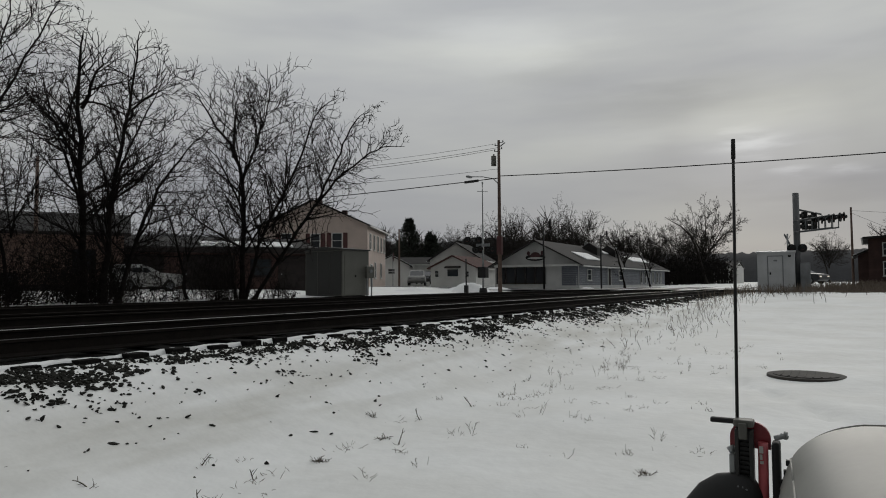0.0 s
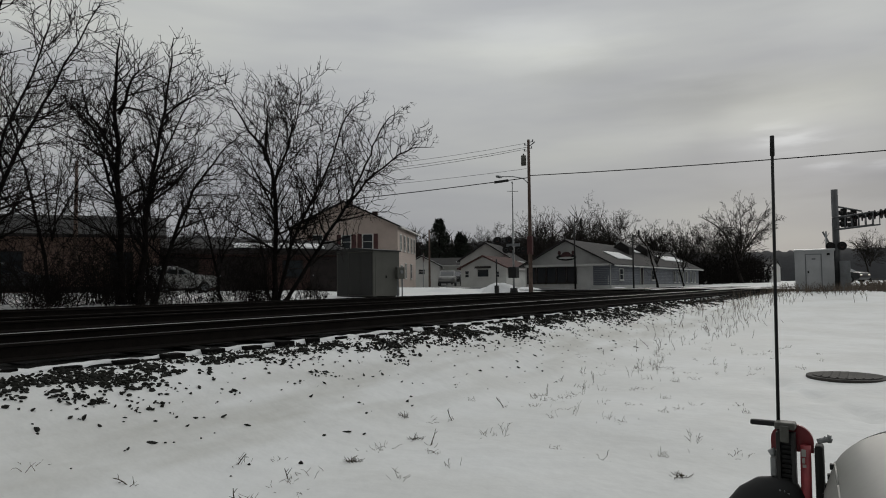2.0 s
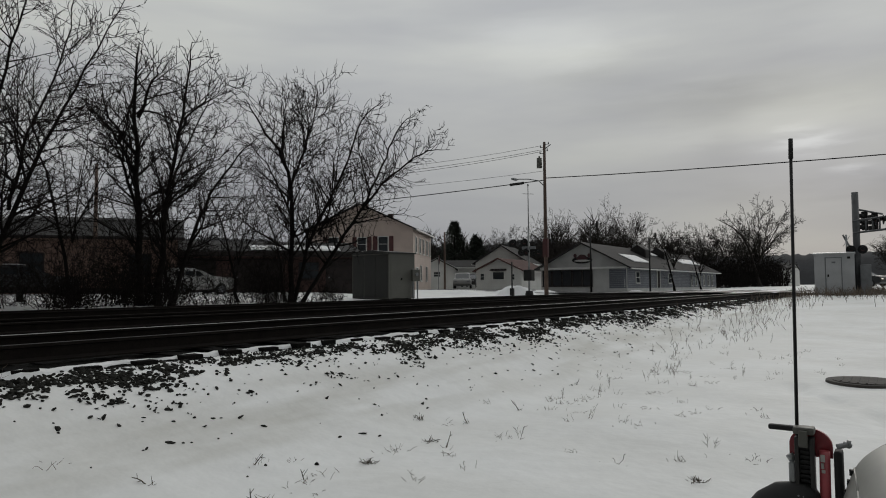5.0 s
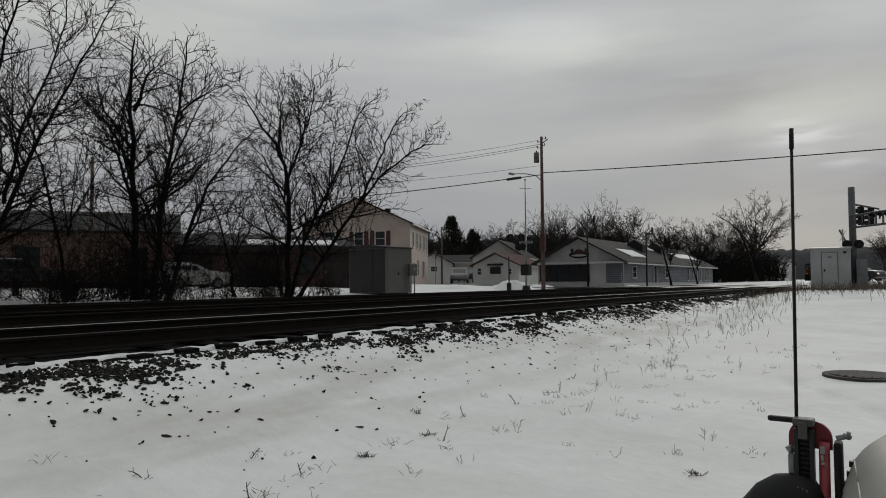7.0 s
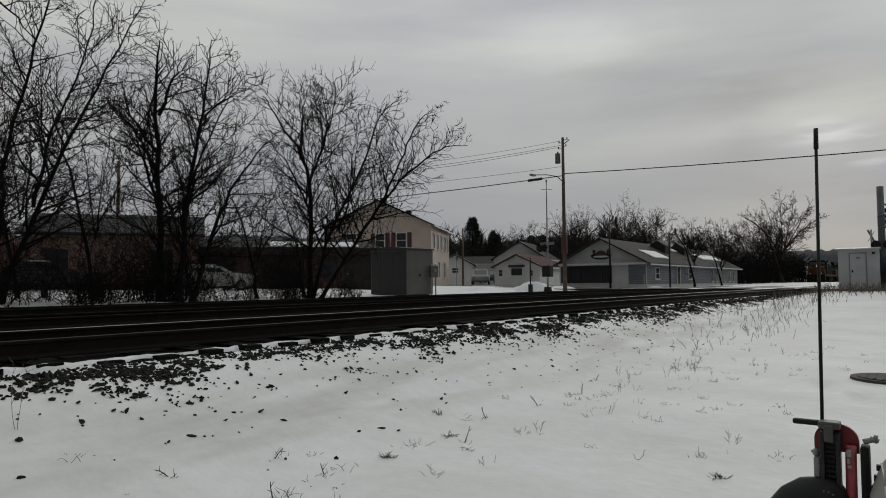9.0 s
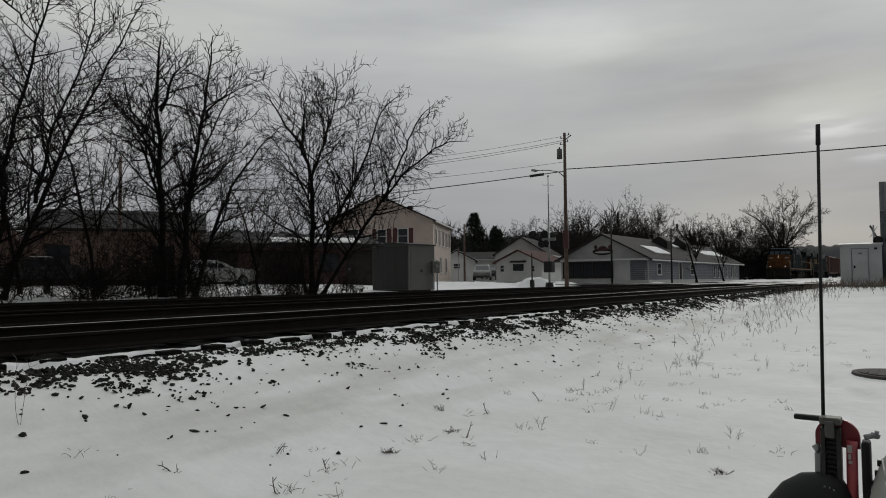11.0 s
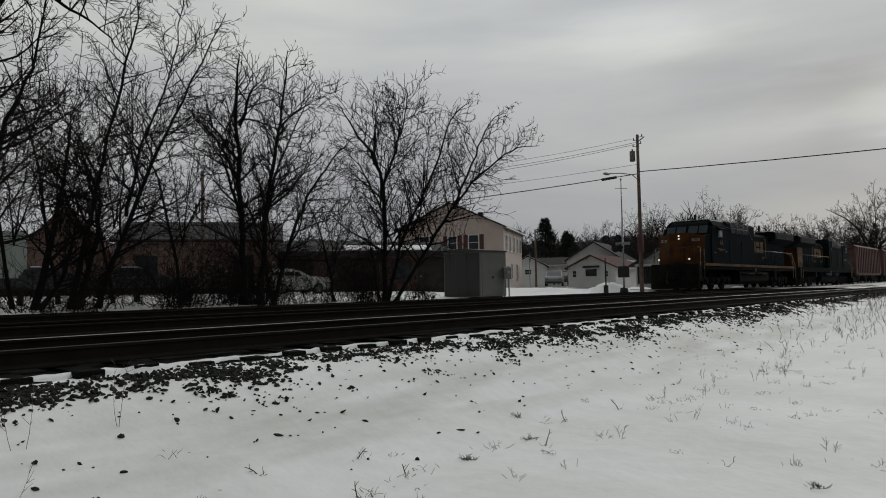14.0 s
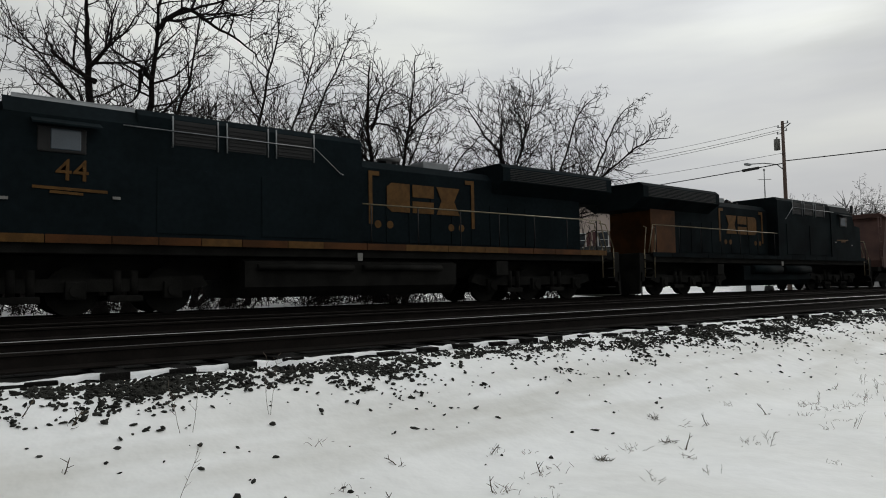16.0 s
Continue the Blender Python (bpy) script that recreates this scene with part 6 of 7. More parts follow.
def brick_row():
    """Brick buildings beyond the crossing."""
    h = gable_building("brick_building", "dark red brick building with white-framed windows", "building", (60.5, -2.1, 1.15), -92, 9.0, 9.0, 3.4, 3.6, BRICK, ROOFDARK, lap=False)
    for k in range(20):
        bm = B()
        box(bm, 0, 9.0, -0.012, 0.0, 0.165 * k, 0.165 * k + 0.15)
        part("course", bm, BRICK, h)
    for x0 in (0.9, 2.6, 4.6):
        window(h, x0, x0 + 0.8, -0.03, 2.1, 3.1, -1)
        window(h, x0, x0 + 0.8, -0.03, 0.6, 1.7, -1)
    gable_building("annexe", "brick outbuilding with a snowy roof", "building", (68, -1.6, 1.15), -92, 2.6, 6.0, 2.4, 3.0, BRICK, ROOFDARK, lap=False, snow=1.0)
    gable_building("warehouse", "long low pale warehouse in the distance", "building", (178, 21.5, 1.0), 0, 20, 11, 4.0, 5.6, WHITEPAINT, ROOFDARK, lap=False)


brick_row()


# ---- vehicles ----
def parked_car(origin, rz, label, paint, length=4.6, tall=1.5, wagon=False, lights=False):
    x, y, z = origin
    c = thing("car", pose(x, y, z, 0, 0, rz), label, "car", "parked cars")
    L, w = length, 0.88
    bm = B()
    prof = [(0, 0.45), (0.02, 0.8), (0.15, 0.95), (1.2, 1.02), (L - 0.25, 1.0), (L - 0.02, 0.85), (L, 0.4), (L - 0.3, 0.28), (0.3, 0.28)]
    prism(bm, prof, -w, w, "y")
    bmesh.ops.bevel(bm, geom=bm.edges[:], offset=0.05, segments=2, affect="EDGES")
    part("body", bm, paint, c)
    bm = B()
    rear = L - 0.15 if wagon else L - 1.0
    cab = [(1.15, 0.98), (1.95, tall - 0.04), (2.4, tall), (rear - 0.35, tall), (rear, 0.98)]
    prism(bm, cab, -w + 0.1, w - 0.1, "y")
    bmesh.ops.bevel(bm, geom=bm.edges[:], offset=0.06, segments=2, affect="EDGES")
    part("cabin", bm, paint, c)
    for s in (-1, 1):
        n = 3 if wagon else 2
        a, b = 1.75, rear - 0.3
        for k in range(n):
            x0, x1 = a + (b - a) * k / n, a + (b - a) * (k + 1) / n - 0.08
            bm = B()
            lean = 0.3 if k == 0 else 0.0
            prism(bm, [(x0, 1.04), (x0 + lean, tall - 0.12), (x1, tall - 0.12), (x1, 1.04)], s * (w - 0.1) - 0.008, s * (w - 0.1) + 0.008, "y")
            part("side_window", bm, GLASS, c)
        for xw in (0.85, L - 0.9):
            bm = B()
            tube(bm, (xw, s * (w - 0.12), 0.32), (xw, s * (w + 0.02), 0.32), 0.32, seg=20)
            wh = part("wheel", bm, RUBBER, c)
            bm = B()
            tube(bm, (xw, s * w, 0.32), (xw, s * (w + 0.03), 0.32), 0.19, seg=14)
            part("rim", bm, GALV, wh)
        bm = B()
        box(bm, -0.03, 0.05, s * 0.62 - 0.12, s * 0.62 + 0.12, 0.68, 0.78, 0.02)
        part("headlight", bm, LAMP if lights else GALV, c)
        bm = B()
        box(bm, L - 0.05, L + 0.02, s * 0.7 - 0.12, s * 0.7 + 0.12, 0.7, 0.9, 0.02)
        part("tail_light", bm, SHUTTER, c)
    bm = B()
    prism(bm, [(1.12, 1.02), (1.16, 1.0), (1.92, tall - 0.1), (1.88, tall - 0.08)], -w + 0.2, w - 0.2, "y")
    part("windscreen", bm, GLASS, c)
    bm = B()
    box(bm, 2.2, rear - 0.5, -w + 0.25, w - 0.25, tall + 0.003, tall + 0.05, 0.02)
    part("roof_snow", bm, SNOW_CLEAN, c)
    return c


parked_car((25.5, 31.7, 1.02), 168, "silver estate car parked before the workshop", CARGREY, 3.9, 1.4, True)
parked_car((17.9, 33.4, 1.02), 155, "dark saloon car parked with snow on it", CARDARK)
parked_car((14.2, 34.6, 1.02), 160, "dark saloon car parked with snow on it", CARDARK)
parked_car((10.0, 36.6, 1.02), 165, "dark saloon car parked by the trailer", CARDARK)
parked_car((58.2, 36.6, 1.2), 30, "silver pickup parked by the houses", CARGREY, 4.8, 1.6)
parked_car((66.8, 41.2, 1.35), 20, "dark car parked by the houses", CARDARK)
parked_car((73.5, 1.0, 1.12), 60, "dark car with lit lamps on the far road", CARDARK, lights=True)
parked_car((58.8, -3.4, 1.1), -92, "dark car parked by the brick building", CARDARK)


def trailer():
    t = thing("box_trailer", pose(6.9, 41.6, 1.0, 0, 0, -14), "pale green box trailer parked behind the trees", "trailer")
    bm = B()
    box(bm, 0, 5.8, 0, 2.4, 0.9, 3.6, 0.03)
    part("body", bm, TRAILER, t)
    for k in range(11):
        bm = B()
        box(bm, 0.1 + 0.55 * k, 0.16 + 0.55 * k, -0.03, 0.0, 0.95, 3.55)
        part("rib", bm, TRAILER, t)
    bm = B()
    box(bm, 0, 5.8, 0.2, 2.2, 0.7, 0.9)
    part("chassis", bm, BLACK, t)
    for xw in (3.6, 4.6):
        for y in (0.15, 2.25):
            bm = B()
            tube(bm, (xw, y - 0.13, 0.45), (xw, y + 0.13, 0.45), 0.45, seg=18)
            part("wheel", bm, RUBBER, t)
    bm = B()
    box(bm, 0.3, 0.42, 0.3, 0.42, 0, 0.7)
    box(bm, 0.3, 0.42, 2.0, 2.12, 0, 0.7)
    part("landing_leg", bm, BLACK, t)


trailer()


def guard_fence():
    """Low timber guard rail on short posts along the far parking."""
    f = thing("guard_rail", pose(0, 26.3, 0), "low dark timber guard rail on short posts", "fence")
    for k in range(13):
        x = -6 + 2.0 * k
        bm = B()
        z = height(x, 26.3)
        box(bm, x - 0.09, x + 0.09, -0.09, 0.09, z - 0.2, z + 0.62, 0.015)
        part("post", bm, DARKWALL, f)
    for k in range(6):
        x = -6 + 4.0 * k
        bm = B()
        z = height(x + 2, 26.3)
        box(bm, x, x + 3.98, -0.14, -0.09, z + 0.32, z + 0.55, 0.01)
        part("rail", bm, DARKWALL, f)


guard_fence()


# ---- snow heaps by the crossing ----
def snow_heap(x, y, rx, ry, h, seed):
    verts, faces, n, m = [], [], 24, 8
    for j in range(m + 1):
        f = j / m
        for i in range(n):
            a = 6.2832 * i / n
            k = 1 + 0.25 * noise.noise((math.cos(a) * 2, math.sin(a) * 2, seed))
            px, py = x + rx * f * k * math.cos(a), y + ry * f * k * math.sin(a)
            z = height(px, py) - 0.06 + h * (1 - f * f) ** 1.2 * (1 + 0.35 * noise.noise((px * 1.3, py * 1.3, seed)))
            verts.append((px, py, z))
    for j in range(m):
        for i in range(n):
            faces.append((j * n + i, j * n + (i + 1) % n, (j + 1) * n + (i + 1) % n, (j + 1) * n + i))
    ob = mesh_part("snow_heap", verts, faces, SNOW_CLEAN, smooth=True)
    tagged(ob, "ploughed heap of snow by the road", "snow heap", "snow heaps")


for i, (x, y, rx, ry, h) in enumerate(((43.2, 22.6, 1.6, 1.5, 0.75), (40.5, 25.5, 2.2, 1.3, 0.35), (36, 27.5, 2.0, 1.2, 0.4), (46, 24.5, 2.5, 1.6, 0.4), (52.5, 25, 2.6, 1.2, 0.3), (60.5, 19.7, 2.0, 0.7, 0.25), (33, 25.0, 1.5, 1.0, 0.3), (49.5, 5.5, 0.8, 0.6, 0.2))):
    snow_heap(x, y, rx, ry, h, i)


# ---- the field in front: weeds, manhole ----
def weed(x, y, kind, seed):
    rnd = random.Random(seed)
    z = height(x, y)
    w = Wood(3)
    if kind == "tuft":
        for i in range(52):
            p = limb_path(rnd, Vector((rnd.gauss(0, 0.022), rnd.gauss(0, 0.022), -0.015)), Vector((rnd.gauss(0, 0.75), rnd.gauss(0, 0.75), 0.9)), rnd.uniform(0.03, 0.085), 3, 0.3, -0.14)
            w.branch(p, [0.003, 0.0026, 0.0022, 0.001])
        name, label, m = "grass_tuft", "dark tuft of dead grass in the snow", DEADGRASS
    elif kind == "stalk":
        tall = abs(x) < 2.5
        for i in range(rnd.randint(1, 2)):
            h = rnd.uniform(0.35, 0.5) if tall else rnd.uniform(0.07, 0.20)
            p = limb_path(rnd, Vector((rnd.gauss(0, 0.03), rnd.gauss(0, 0.03), -0.03)), Vector((rnd.gauss(0, 0.14), rnd.gauss(0, 0.14), 1)), h, 7, 0.07, 0.0)
            w.branch(p, [0.0024 * (1 - 0.1 * j) for j in range(8)])
            for k in range(3, 8):
                for _ in range(1 + (rnd.random() < 0.4)):
                    q = limb_path(rnd, p[k], side_way(rnd, (p[k] - p[k - 1]).normalized(), 20, 55), rnd.uniform(0.02, 0.06) * (1.4 if tall else 1.0), 2, 0.15, 0.05)
                    w.branch(q, [0.0016, 0.0014, 0.0011])
        name, label, m = "dry_stalk", "dry weed stalk standing in the snow", STEM
    elif kind == "twig":
        a = rnd.uniform(0, 6.28)
        p = limb_path(rnd, Vector((0, 0, -0.02)), Vector((math.cos(a) * 0.55, math.sin(a) * 0.55, 0.8)), rnd.uniform(0.10, 0.18), 4, 0.1, 0)
        w.branch(p, [0.0055, 0.005, 0.0045, 0.004, 0.0025])
        for k in (2, 3):
            q = limb_path(rnd, p[k], side_way(rnd, (p[k] - p[k - 1]).normalized(), 35, 75), rnd.uniform(0.03, 0.07), 2, 0.12, 0)
            w.branch(q, [0.003, 0.0025, 0.0015])
        for i in range(5):
            q = limb_path(rnd, Vector((rnd.gauss(0, 0.02), rnd.gauss(0, 0.02), -0.01)), Vector((rnd.gauss(0, 0.8), rnd.gauss(0, 0.8), 0.6)), rnd.uniform(0.03, 0.07), 2, 0.3, -0.1)
            w.branch(q, [0.0022, 0.002, 0.001])
        name, label, m = "broken_twig", "broken dead twig sticking out of the snow", DEADGRASS
    else:
        for i in range(rnd.randint(8, 15)):
            far = 0.03 if rnd.random() < 0.7 else 0.09
            p = limb_path(rnd, Vector((rnd.gauss(0, far), rnd.gauss(0, far), -0.012)), Vector((rnd.gauss(0, 0.6), rnd.gauss(0, 0.6), 0.8)), rnd.uniform(0.025, 0.10), 4, 0.35, -0.10)
            w.branch(p, [0.0020, 0.0019, 0.0017, 0.0014, 0.001])
        name, label, m = "weed", "thin dry weed poking through the snow", STEM
    ob = mesh_part(name, [(a, b, c) for a, b, c in w.v], w.f, m)
    ob.location = (x, y, z)
    tagged(ob, label, "weed", "weeds in the snow")


WEEDS = ((5.7, 4.12, "tuft"), (5.85, 3.85, "weed"), (4.22, 3.55, "tuft"), (1.24, 4.25, "stalk"), (2.15, 5.15, "stalk"), (2.38, 3.66, "twig"), (0.68, 4.78, "twig"),
         (3.02, 3.5, "twig"), (3.12, 3.08, "weed"), (3.35, 3.3, "weed"), (2.62, 3.0, "weed"), (2.55, 2.9, "weed"), (4.68, 3.1, "weed"), (3.9, 2.9, "weed"), (4.7, 3.62, "weed"), (4.95, 3.3, "twig"), (0.2, 4.9, "twig"),
         (5.12, 3.57, "tuft"), (4.61, 3.61, "weed"), (3.73, 3.6, "weed"), (3.54, 3.56, "weed"), (3.6, 3.62, "twig"), (3.56, 4.13, "twig"), (2.75, 4.22, "twig"), (3.85, 4.05, "weed"), (4.41, 2.77, "weed"), (5.99, 3.72, "twig"),
         (5.49, 3.03, "weed"), (5.55, 3.1, "weed"), (6.64, 2.69, "stalk"), (6.88, 4.04, "weed"), (7.86, 3.71, "weed"), (7.95, 3.6, "weed"), (9.2, 3.9, "twig"), (5.98, 1.38, "stalk"), (4.98, 1.23, "tuft"), (5.5, 1.49, "weed"), (5.84, 1.01, "weed"),
         (9.84, 2.2, "weed"), (3.15, 3.53, "weed"), (5.16, 1.88, "weed"), (8.57, 2.65, "weed"), (1.54, 5.05, "stalk"), (0.81, 5.3, "twig"), (0.54, 5.5, "twig"), (2.35, 4.68, "weed"), (3.61, 4.17, "weed"), (3.06, 3.43, "weed"), (2.2, 4.11, "weed"),
         (5.6, 2.95, "stalk"), (6.9, 3.6, "twig"), (6.4, 2.8, "weed"), (5.3, 2.3, "weed"), (7.5, 3.4, "weed"), (8.3, 3.2, "stalk"))
for i, (x, y, k) in enumerate(WEEDS):
    weed(x, y, k, 200 + i)
wr = random.Random(77)
for i in range(58):
    x = wr.uniform(6.0, 16)
    y = wr.uniform(0.6, 3.6) + 0.02 * x
    weed(x, y, wr.choice(("weed", "weed", "stalk", "weed")), 300 + i)
for i in range(26):
    x, y = wr.gauss(11.2, 1.1), wr.gauss(3.35, 0.45)
    weed(x, y, wr.choice(("stalk", "weed", "stalk")), 500 + i)


def weed_band(name, label, cx, cy, sx, sy, n, h, seed, rr=0.005):
    """Standing dry weeds along the edge of the field."""
    rnd = random.Random(seed)
    w = Wood(3)
    for i in range(n):
        x, y = rnd.gauss(cx, sx), rnd.gauss(cy, sy)
        if y > 6.0:
            continue
        p = limb_path(rnd, Vector((x, y, height(x, y) - 0.03)), Vector((rnd.gauss(0, 0.25), rnd.gauss(0, 0.25), 1)), h * rnd.uniform(0.4, 1.2), 4, 0.1, 0)
        w.branch(p, [rr, rr * 0.9, rr * 0.8, rr * 0.7, rr * 0.5])
        for k in range(2, 5):
            q = limb_path(rnd, p[k], side_way(rnd, (p[k] - p[k - 1]).normalized(), 20, 50), h * 0.25, 2, 0.1, 0)
            w.branch(q, [rr * 0.7, rr * 0.6, rr * 0.4])
    ob = mesh_part(name, w.v, w.f, STEM, label=label, kind="stuff")
    tagged(ob, category="weeds")


weed_band("dry_weeds", "stand of dry brown weeds in the snow", 20, 3.7, 2.8, 0.45, 70, 0.22, 31)
weed_band("dry_weeds", "stand of dry brown weeds in the snow", 30, 4.4, 6, 0.7, 210, 0.32, 32, 0.007)
weed_band("dry_weeds", "brown weeds round the signal hut", 44, 3.2, 4, 1.6, 420, 0.42, 33, 0.011)
weed_band("dry_weeds", "band of brown weeds along the road", 47.0, -3.2, 1.6, 3.4, 2200, 0.5, 34, 0.013)
weed_band("dry_weeds", "brown weeds on the waste ground past the signal hut", 56, -4.5, 4.5, 3.5, 1300, 0.6, 35, 0.016)


def manhole():
    m = thing("manhole_cover", pose(10.95, 0.42, height(10.95, 0.42) + 0.004), "rusty dark manhole cover bare of snow", "manhole cover")
    bm = B()
    tube(bm, (0, 0, -0.1), (0, 0, 0.018), 0.52, 0.5, seg=36)
    part("frame", bm, IRON, m)
    bm = B()
    tube(bm, (0, 0, 0.012), (0, 0, 0.028), 0.42, seg=36)
    cov = part("cover", bm, IRON, m)
    bm = B()
    for k in range(-3, 4):
        ln = math.sqrt(max(0, 0.38 ** 2 - (k * 0.1) ** 2))
        box(bm, -ln, ln, k * 0.1 - 0.012, k * 0.1 + 0.012, 0.028, 0.034)
    part("tread", bm, IRON, cov)


manhole()


# ---- the off-road vehicle beside the camera ----
def jeep():
    v = thing("off_road_vehicle", pose(0, 0, 0), "white off-road vehicle, its rounded bonnet towards the field", "car")
    # bonnet and wing: a shell with a rounded shoulder and a rounded leading edge
    prof = [(0.185, -0.42), (0.175, -0.24), (0.155, -0.16), (0.13, -0.105), (0.095, -0.065), (0.05, -0.035), (-0.01, -0.012), (-0.1, 0.0), (-0.45, 0.012), (-0.9, 0.012), (-1.2, 0.0), (-1.3, -0.03), (-1.36, -0.1), (-1.38, -0.42)]
    prof = [(p.y, p.z) for p in curve_through([Vector((0, a, b)) for a, b in prof], random.Random(1), 0.0, 3)]
    rings = [(1.25, 0.0, -0.10), (1.7, 0.0, -0.05), (2.1, 0.0, -0.02), (2.36, 0.0, 0.0), (2.44, -0.012, -0.01), (2.49, -0.04, -0.03), (2.515, -0.09, -0.05), (2.52, -0.3, -0.06)]
    verts, faces = [], []
    n = len(prof)
    for x, dz, dy in rings:
        for y, z in prof:
            verts.append((x, y + dy * max(-1.0, min(1.0, (y + 0.6) / 0.55)), 0.93 + z + (dz if z > -0.4 else 0)))
    for i in range(len(rings) - 1):
        for j in range(n - 1):
            faces.append((i * n + j, i * n + j + 1, (i + 1) * n + j + 1, (i + 1) * n + j))
    o = (len(rings) - 1) * n
    faces.append(tuple(range(o, o + n)))
    mesh_part("bonnet", verts, faces, CARWHITE, v, smooth=True)
    # folded lip along the shoulder and the leading edge
    def at(i, k):
        return Vector(verts[i * n + k]) + Vector((0, 0, 0.002))
    bm = B()
    pipe(bm, [at(i, 8) for i in range(5)] + [at(4, k) for k in range(9, 28)], 0.003, 8)
    part("bonnet_lip", bm, CARWHITE, v)
    bm = B()
    box(bm, -1.0, 2.5, -1.28, -0.06, 0.42, 0.62, 0.05)
    part("chassis", bm, RUBBER, v)
    bm = B()
    box(bm, -1.6, 1.27, -1.34, -0.14, 0.5, 0.86, 0.08)
    part("tub", bm, CARWHITE, v)
    for x in (1.95, -0.9):
        for y in (-0.06, -1.3):
            bm = B()
            tube(bm, (x, y - 0.1, 0.36), (x, y + 0.1, 0.36), 0.37, seg=28)
            wh = part("wheel", bm, RUBBER, v)
            bm = B()
            tube(bm, (x, y - 0.11, 0.36), (x, y + 0.11, 0.36), 0.2, seg=18)
            part("rim", bm, GALV, wh)
    bm = B()
    for k in range(5):
        prism(bm, [(2.345, 0.672 + 0.03 * k), (2.36, 0.672 + 0.03 * k), (2.36, 0.688 + 0.03 * k), (2.345, 0.688 + 0.03 * k)], 0.12, 0.180 - 0.007 * k, "y")
    part("wing_vent", bm, BLACK, v)
    bm = B()
    box(bm, 2.26, 2.33, -0.16, -0.11, 0.925, 0.94, 0.006)
    part("bonnet_catch", bm, BLACK, v)
    # dark flared arch over the front wheel
    bm = B()
    pipe(bm, [(1.95 + 0.5 * math.cos(math.pi * k / 12), 0.15 + 0.03 * math.sin(math.pi * k / 12), 0.4 + 0.26 * math.sin(math.pi * k / 12)) for k in range(13)], 0.028)
    part("wheel_arch", bm, RUBBER, v)
    return v


jeep()


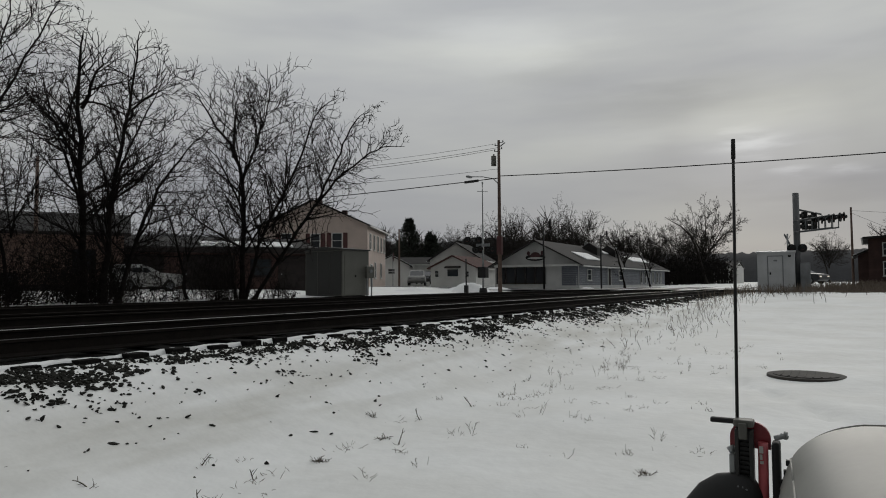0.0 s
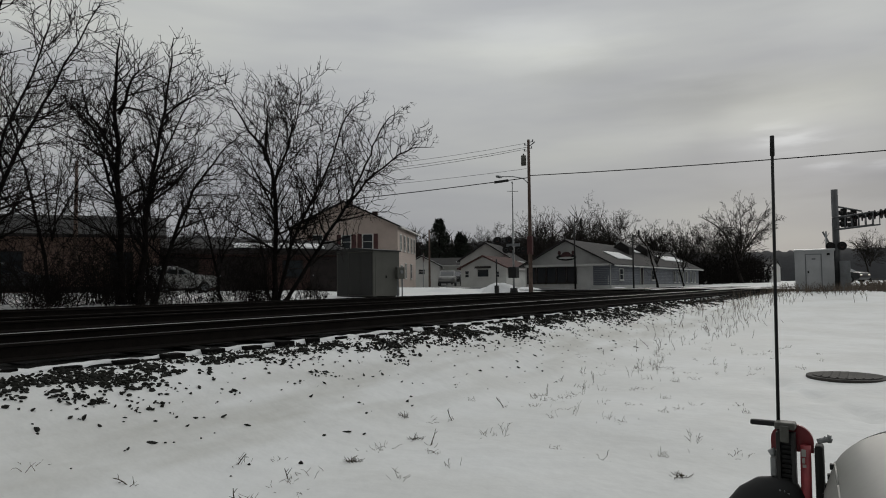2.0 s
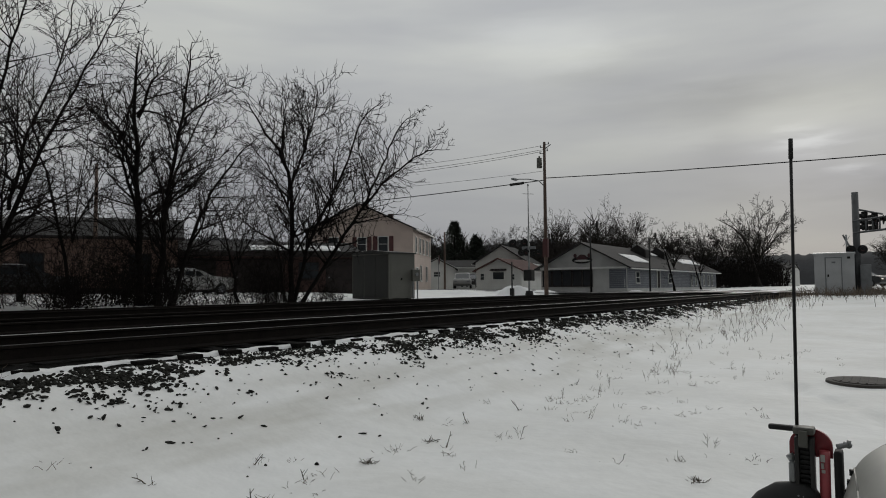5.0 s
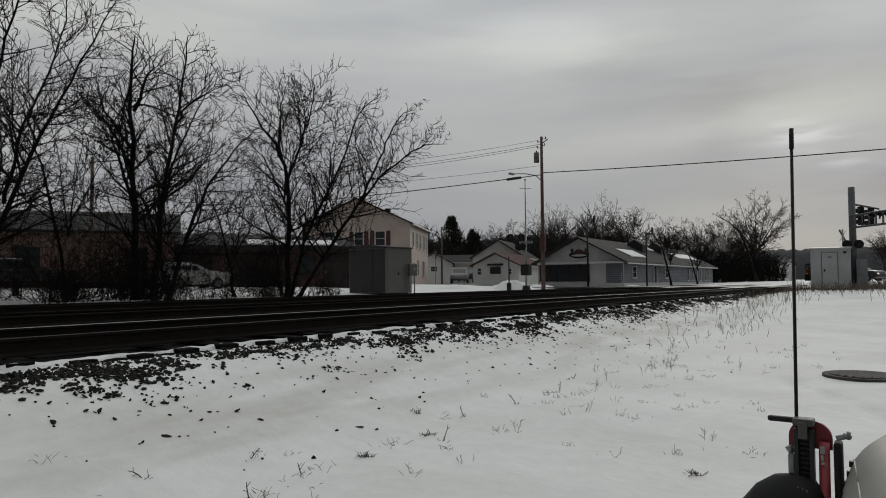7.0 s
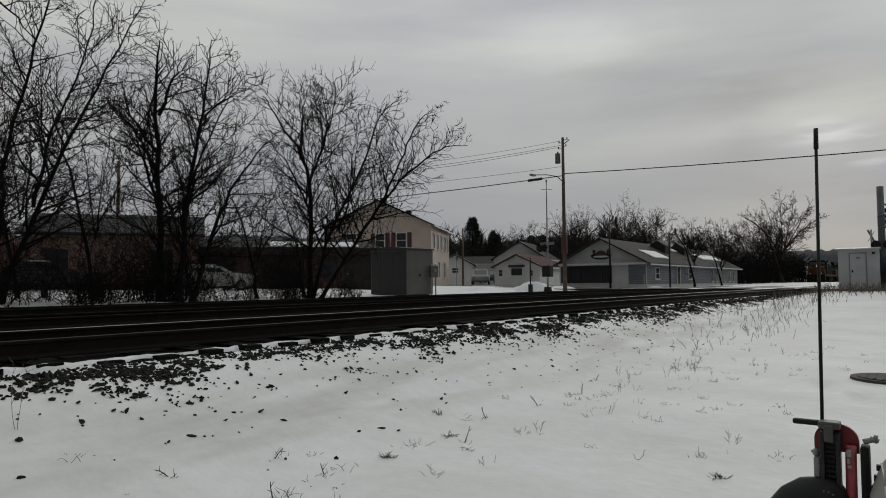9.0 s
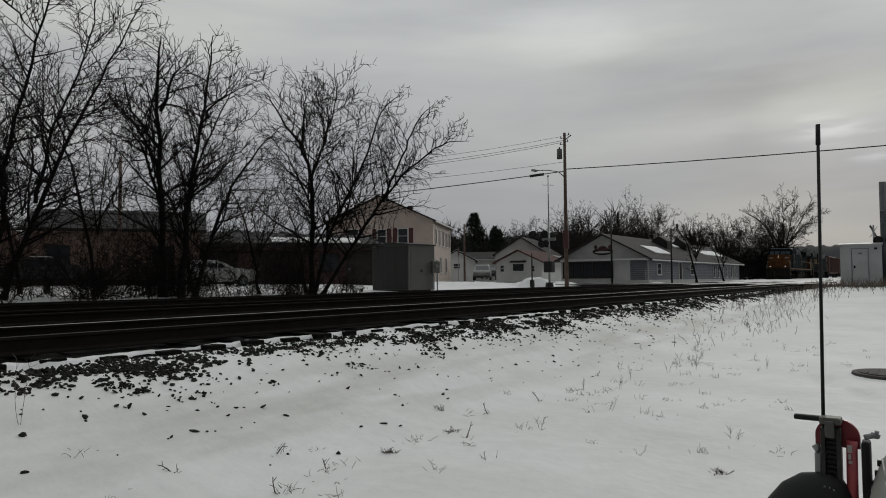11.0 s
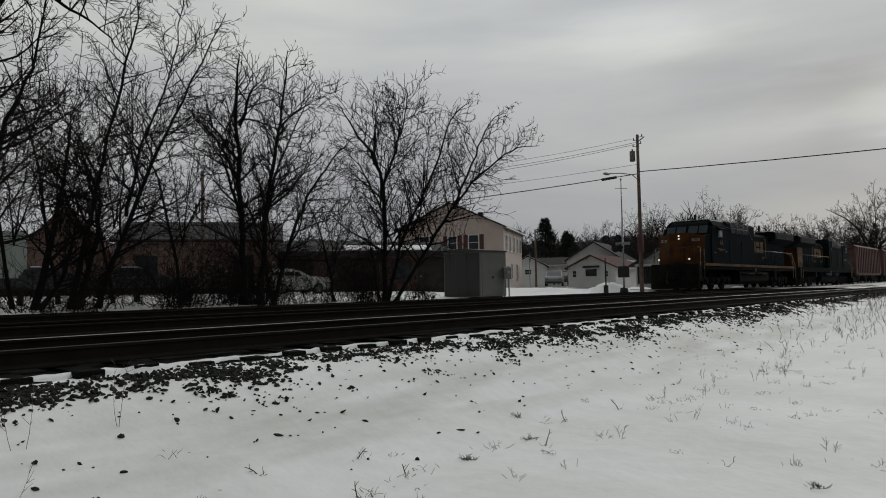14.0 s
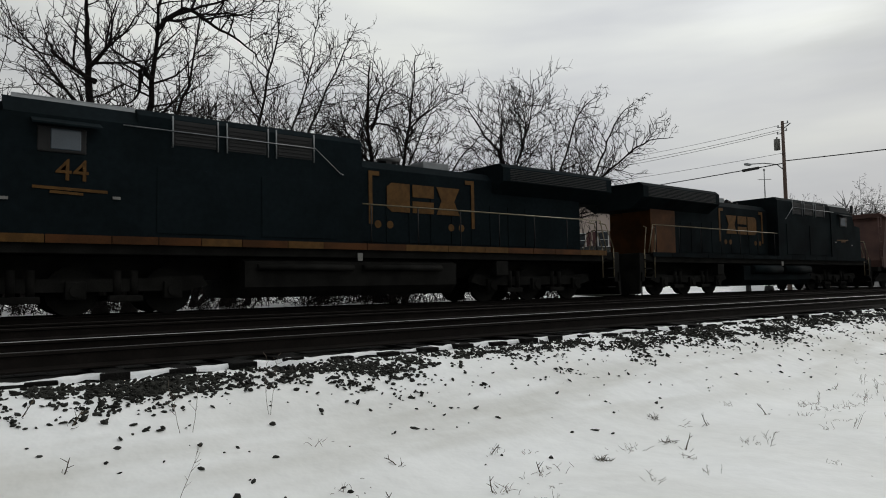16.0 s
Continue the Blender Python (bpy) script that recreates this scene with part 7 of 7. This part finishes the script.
def jack():
    """A lifting jack clamped upright beside the wing: toothed bar, red foot and runner, and a whip aerial."""
    j = thing("farm_jack", pose(2.39, 0.23, 0.0), "red and black lifting jack clamped beside the vehicle", "jack")
    bm = B()
    for y0, y1 in ((0.014, 0.026), (0.056, 0.068)):
        box(bm, -0.02, 0.02, y0, y1, 0.3, 0.882, 0.002)
    box(bm, -0.002, 0.012, 0.026, 0.056, 0.3, 0.882)
    bar = part("toothed_bar", bm, CABINET2, j, "grey steel toothed bar")
    for k in range(20):
        bm = B()
        box(bm, -0.012, -0.002, 0.028, 0.054, 0.56 + 0.0145 * k, 0.567 + 0.0145 * k)
        part("tooth", bm, BLACK, bar)
    bm = B()
    box(bm, -0.026, 0.026, 0.012, 0.071, 0.892, 0.914, 0.006)
    box(bm, -0.034, -0.02, 0.03, 0.055, 0.855, 0.905, 0.004)
    part("clamp", bm, CABINET, j)
    bm = B()
    n = 20
    pts = [(0.087, 0.82)] + [(0.027 + 0.060 * math.cos(math.pi * k / n), 0.852 + 0.053 * math.sin(math.pi * k / n)) for k in range(n + 1)] + [(-0.033, 0.82)]
    prism(bm, pts, 0.022, 0.036)
    part("red_plate", bm, RED, j)
    bm = B()
    tube(bm, (0.0, -0.006, 0.3), (0.006, -0.012, 0.845), 0.017, 0.015, seg=16)
    part("handle_tube", bm, PINKRED, j, "faded red handle tube")
    for z0, z1, y0, y1 in ((0.815, 0.836, -0.014, -0.002), (0.795, 0.811, -0.011, -0.003), (0.782, 0.791, -0.014, -0.004)):
        bm = B()
        box(bm, -0.0185, -0.0125, y0, y1, z0, z1, 0.001)
        part("label_bar", bm, WHITE_PLATE, j)
    bm = B()
    box(bm, -0.01, 0.05, -0.06, -0.036, 0.3, 0.85, 0.01)
    part("runner", bm, RUBBER, j)
    bm = B()
    tube(bm, (0.0, -0.045, 0.862), (0.0, -0.075, 0.872), 0.008, seg=8)
    tube(bm, (0.0, -0.075, 0.862), (0.0, -0.078, 0.885), 0.006, seg=8)
    tube(bm, (0.0, -0.062, 0.875), (0.0, -0.085, 0.868), 0.006, seg=8)
    part("wing_nut", bm, STEEL, j)
    bm = B()
    box(bm, -0.012, 0.012, 0.066, 0.142, 0.897, 0.913, 0.006)
    part("latch", bm, RUBBER, j, "black rubber latch")
    bm = B()
    tube(bm, (0.02, 0.076, 0.80), (0.02, 0.088, 0.82), 0.012, seg=8)
    box(bm, -0.005, 0.02, 0.07, 0.088, 0.74, 0.80, 0.004)
    part("side_pin", bm, STEEL, j)
    # black cover bulging round the foot of the jack
    vs, fs, m = [], [], 20
    outline = [(0.0, 0.27, 0.30), (0.45, 0.27, 0.26), (0.56, 0.22, 0.22), (0.64, 0.17, 0.17), (0.695, 0.13, 0.12), (0.73, 0.08, 0.08), (0.742, 0.02, 0.03)]
    for z, ry, rx in outline:
        for k in range(m):
            a_ = 6.2832 * k / m
            w_ = 1 + 0.05 * noise.noise((math.cos(a_) * 2, math.sin(a_) * 2, z * 6))
            vs.append((0.0 + rx * 0.5 * w_ * math.cos(a_), 0.05 + 0.03 * (0.742 - z) + ry * w_ * math.sin(a_) * (1.0 if math.sin(a_) > 0 else 0.45), z))
    for i in range(len(outline) - 1):
        for k in range(m):
            fs.append((i * m + k, i * m + (k + 1) % m, (i + 1) * m + (k + 1) % m, (i + 1) * m + k))
    mesh_part("cover", vs, fs, RUBBER, j, "black protective cover", smooth=True)
    for k, (w_, h_) in enumerate(((0.005, 0.007), (0.003, 0.009), (0.006, 0.006))):
        bm = B()
        box(bm, -0.051, -0.047, 0.055 - 0.012 * k, 0.055 - 0.012 * k + w_, 0.708 - 0.003 * k, 0.708 - 0.003 * k + h_, 0.001)
        part("cover_mark", bm, GALV, j)
    a = thing("whip_aerial", pose(2.41, 0.298, 0.0), "thin black whip aerial with a thicker tip", "aerial")
    bm = B()
    tube(bm, (0, 0, 0.5), (0.0, -0.0146, 1.77), 0.0056, 0.0048, seg=10)
    part("rod", bm, BLACK, a)
    bm = B()
    tube(bm, (0.0, -0.0145, 1.755), (0.0, -0.0156, 1.82), 0.0072, 0.0066, seg=10)
    part("tip", bm, BLACK, a)
    bm = B()
    tube(bm, (0, 0, 0.0), (0, 0, 0.55), 0.014, seg=10)
    part("base", bm, BLACK, a)


jack()
motions()
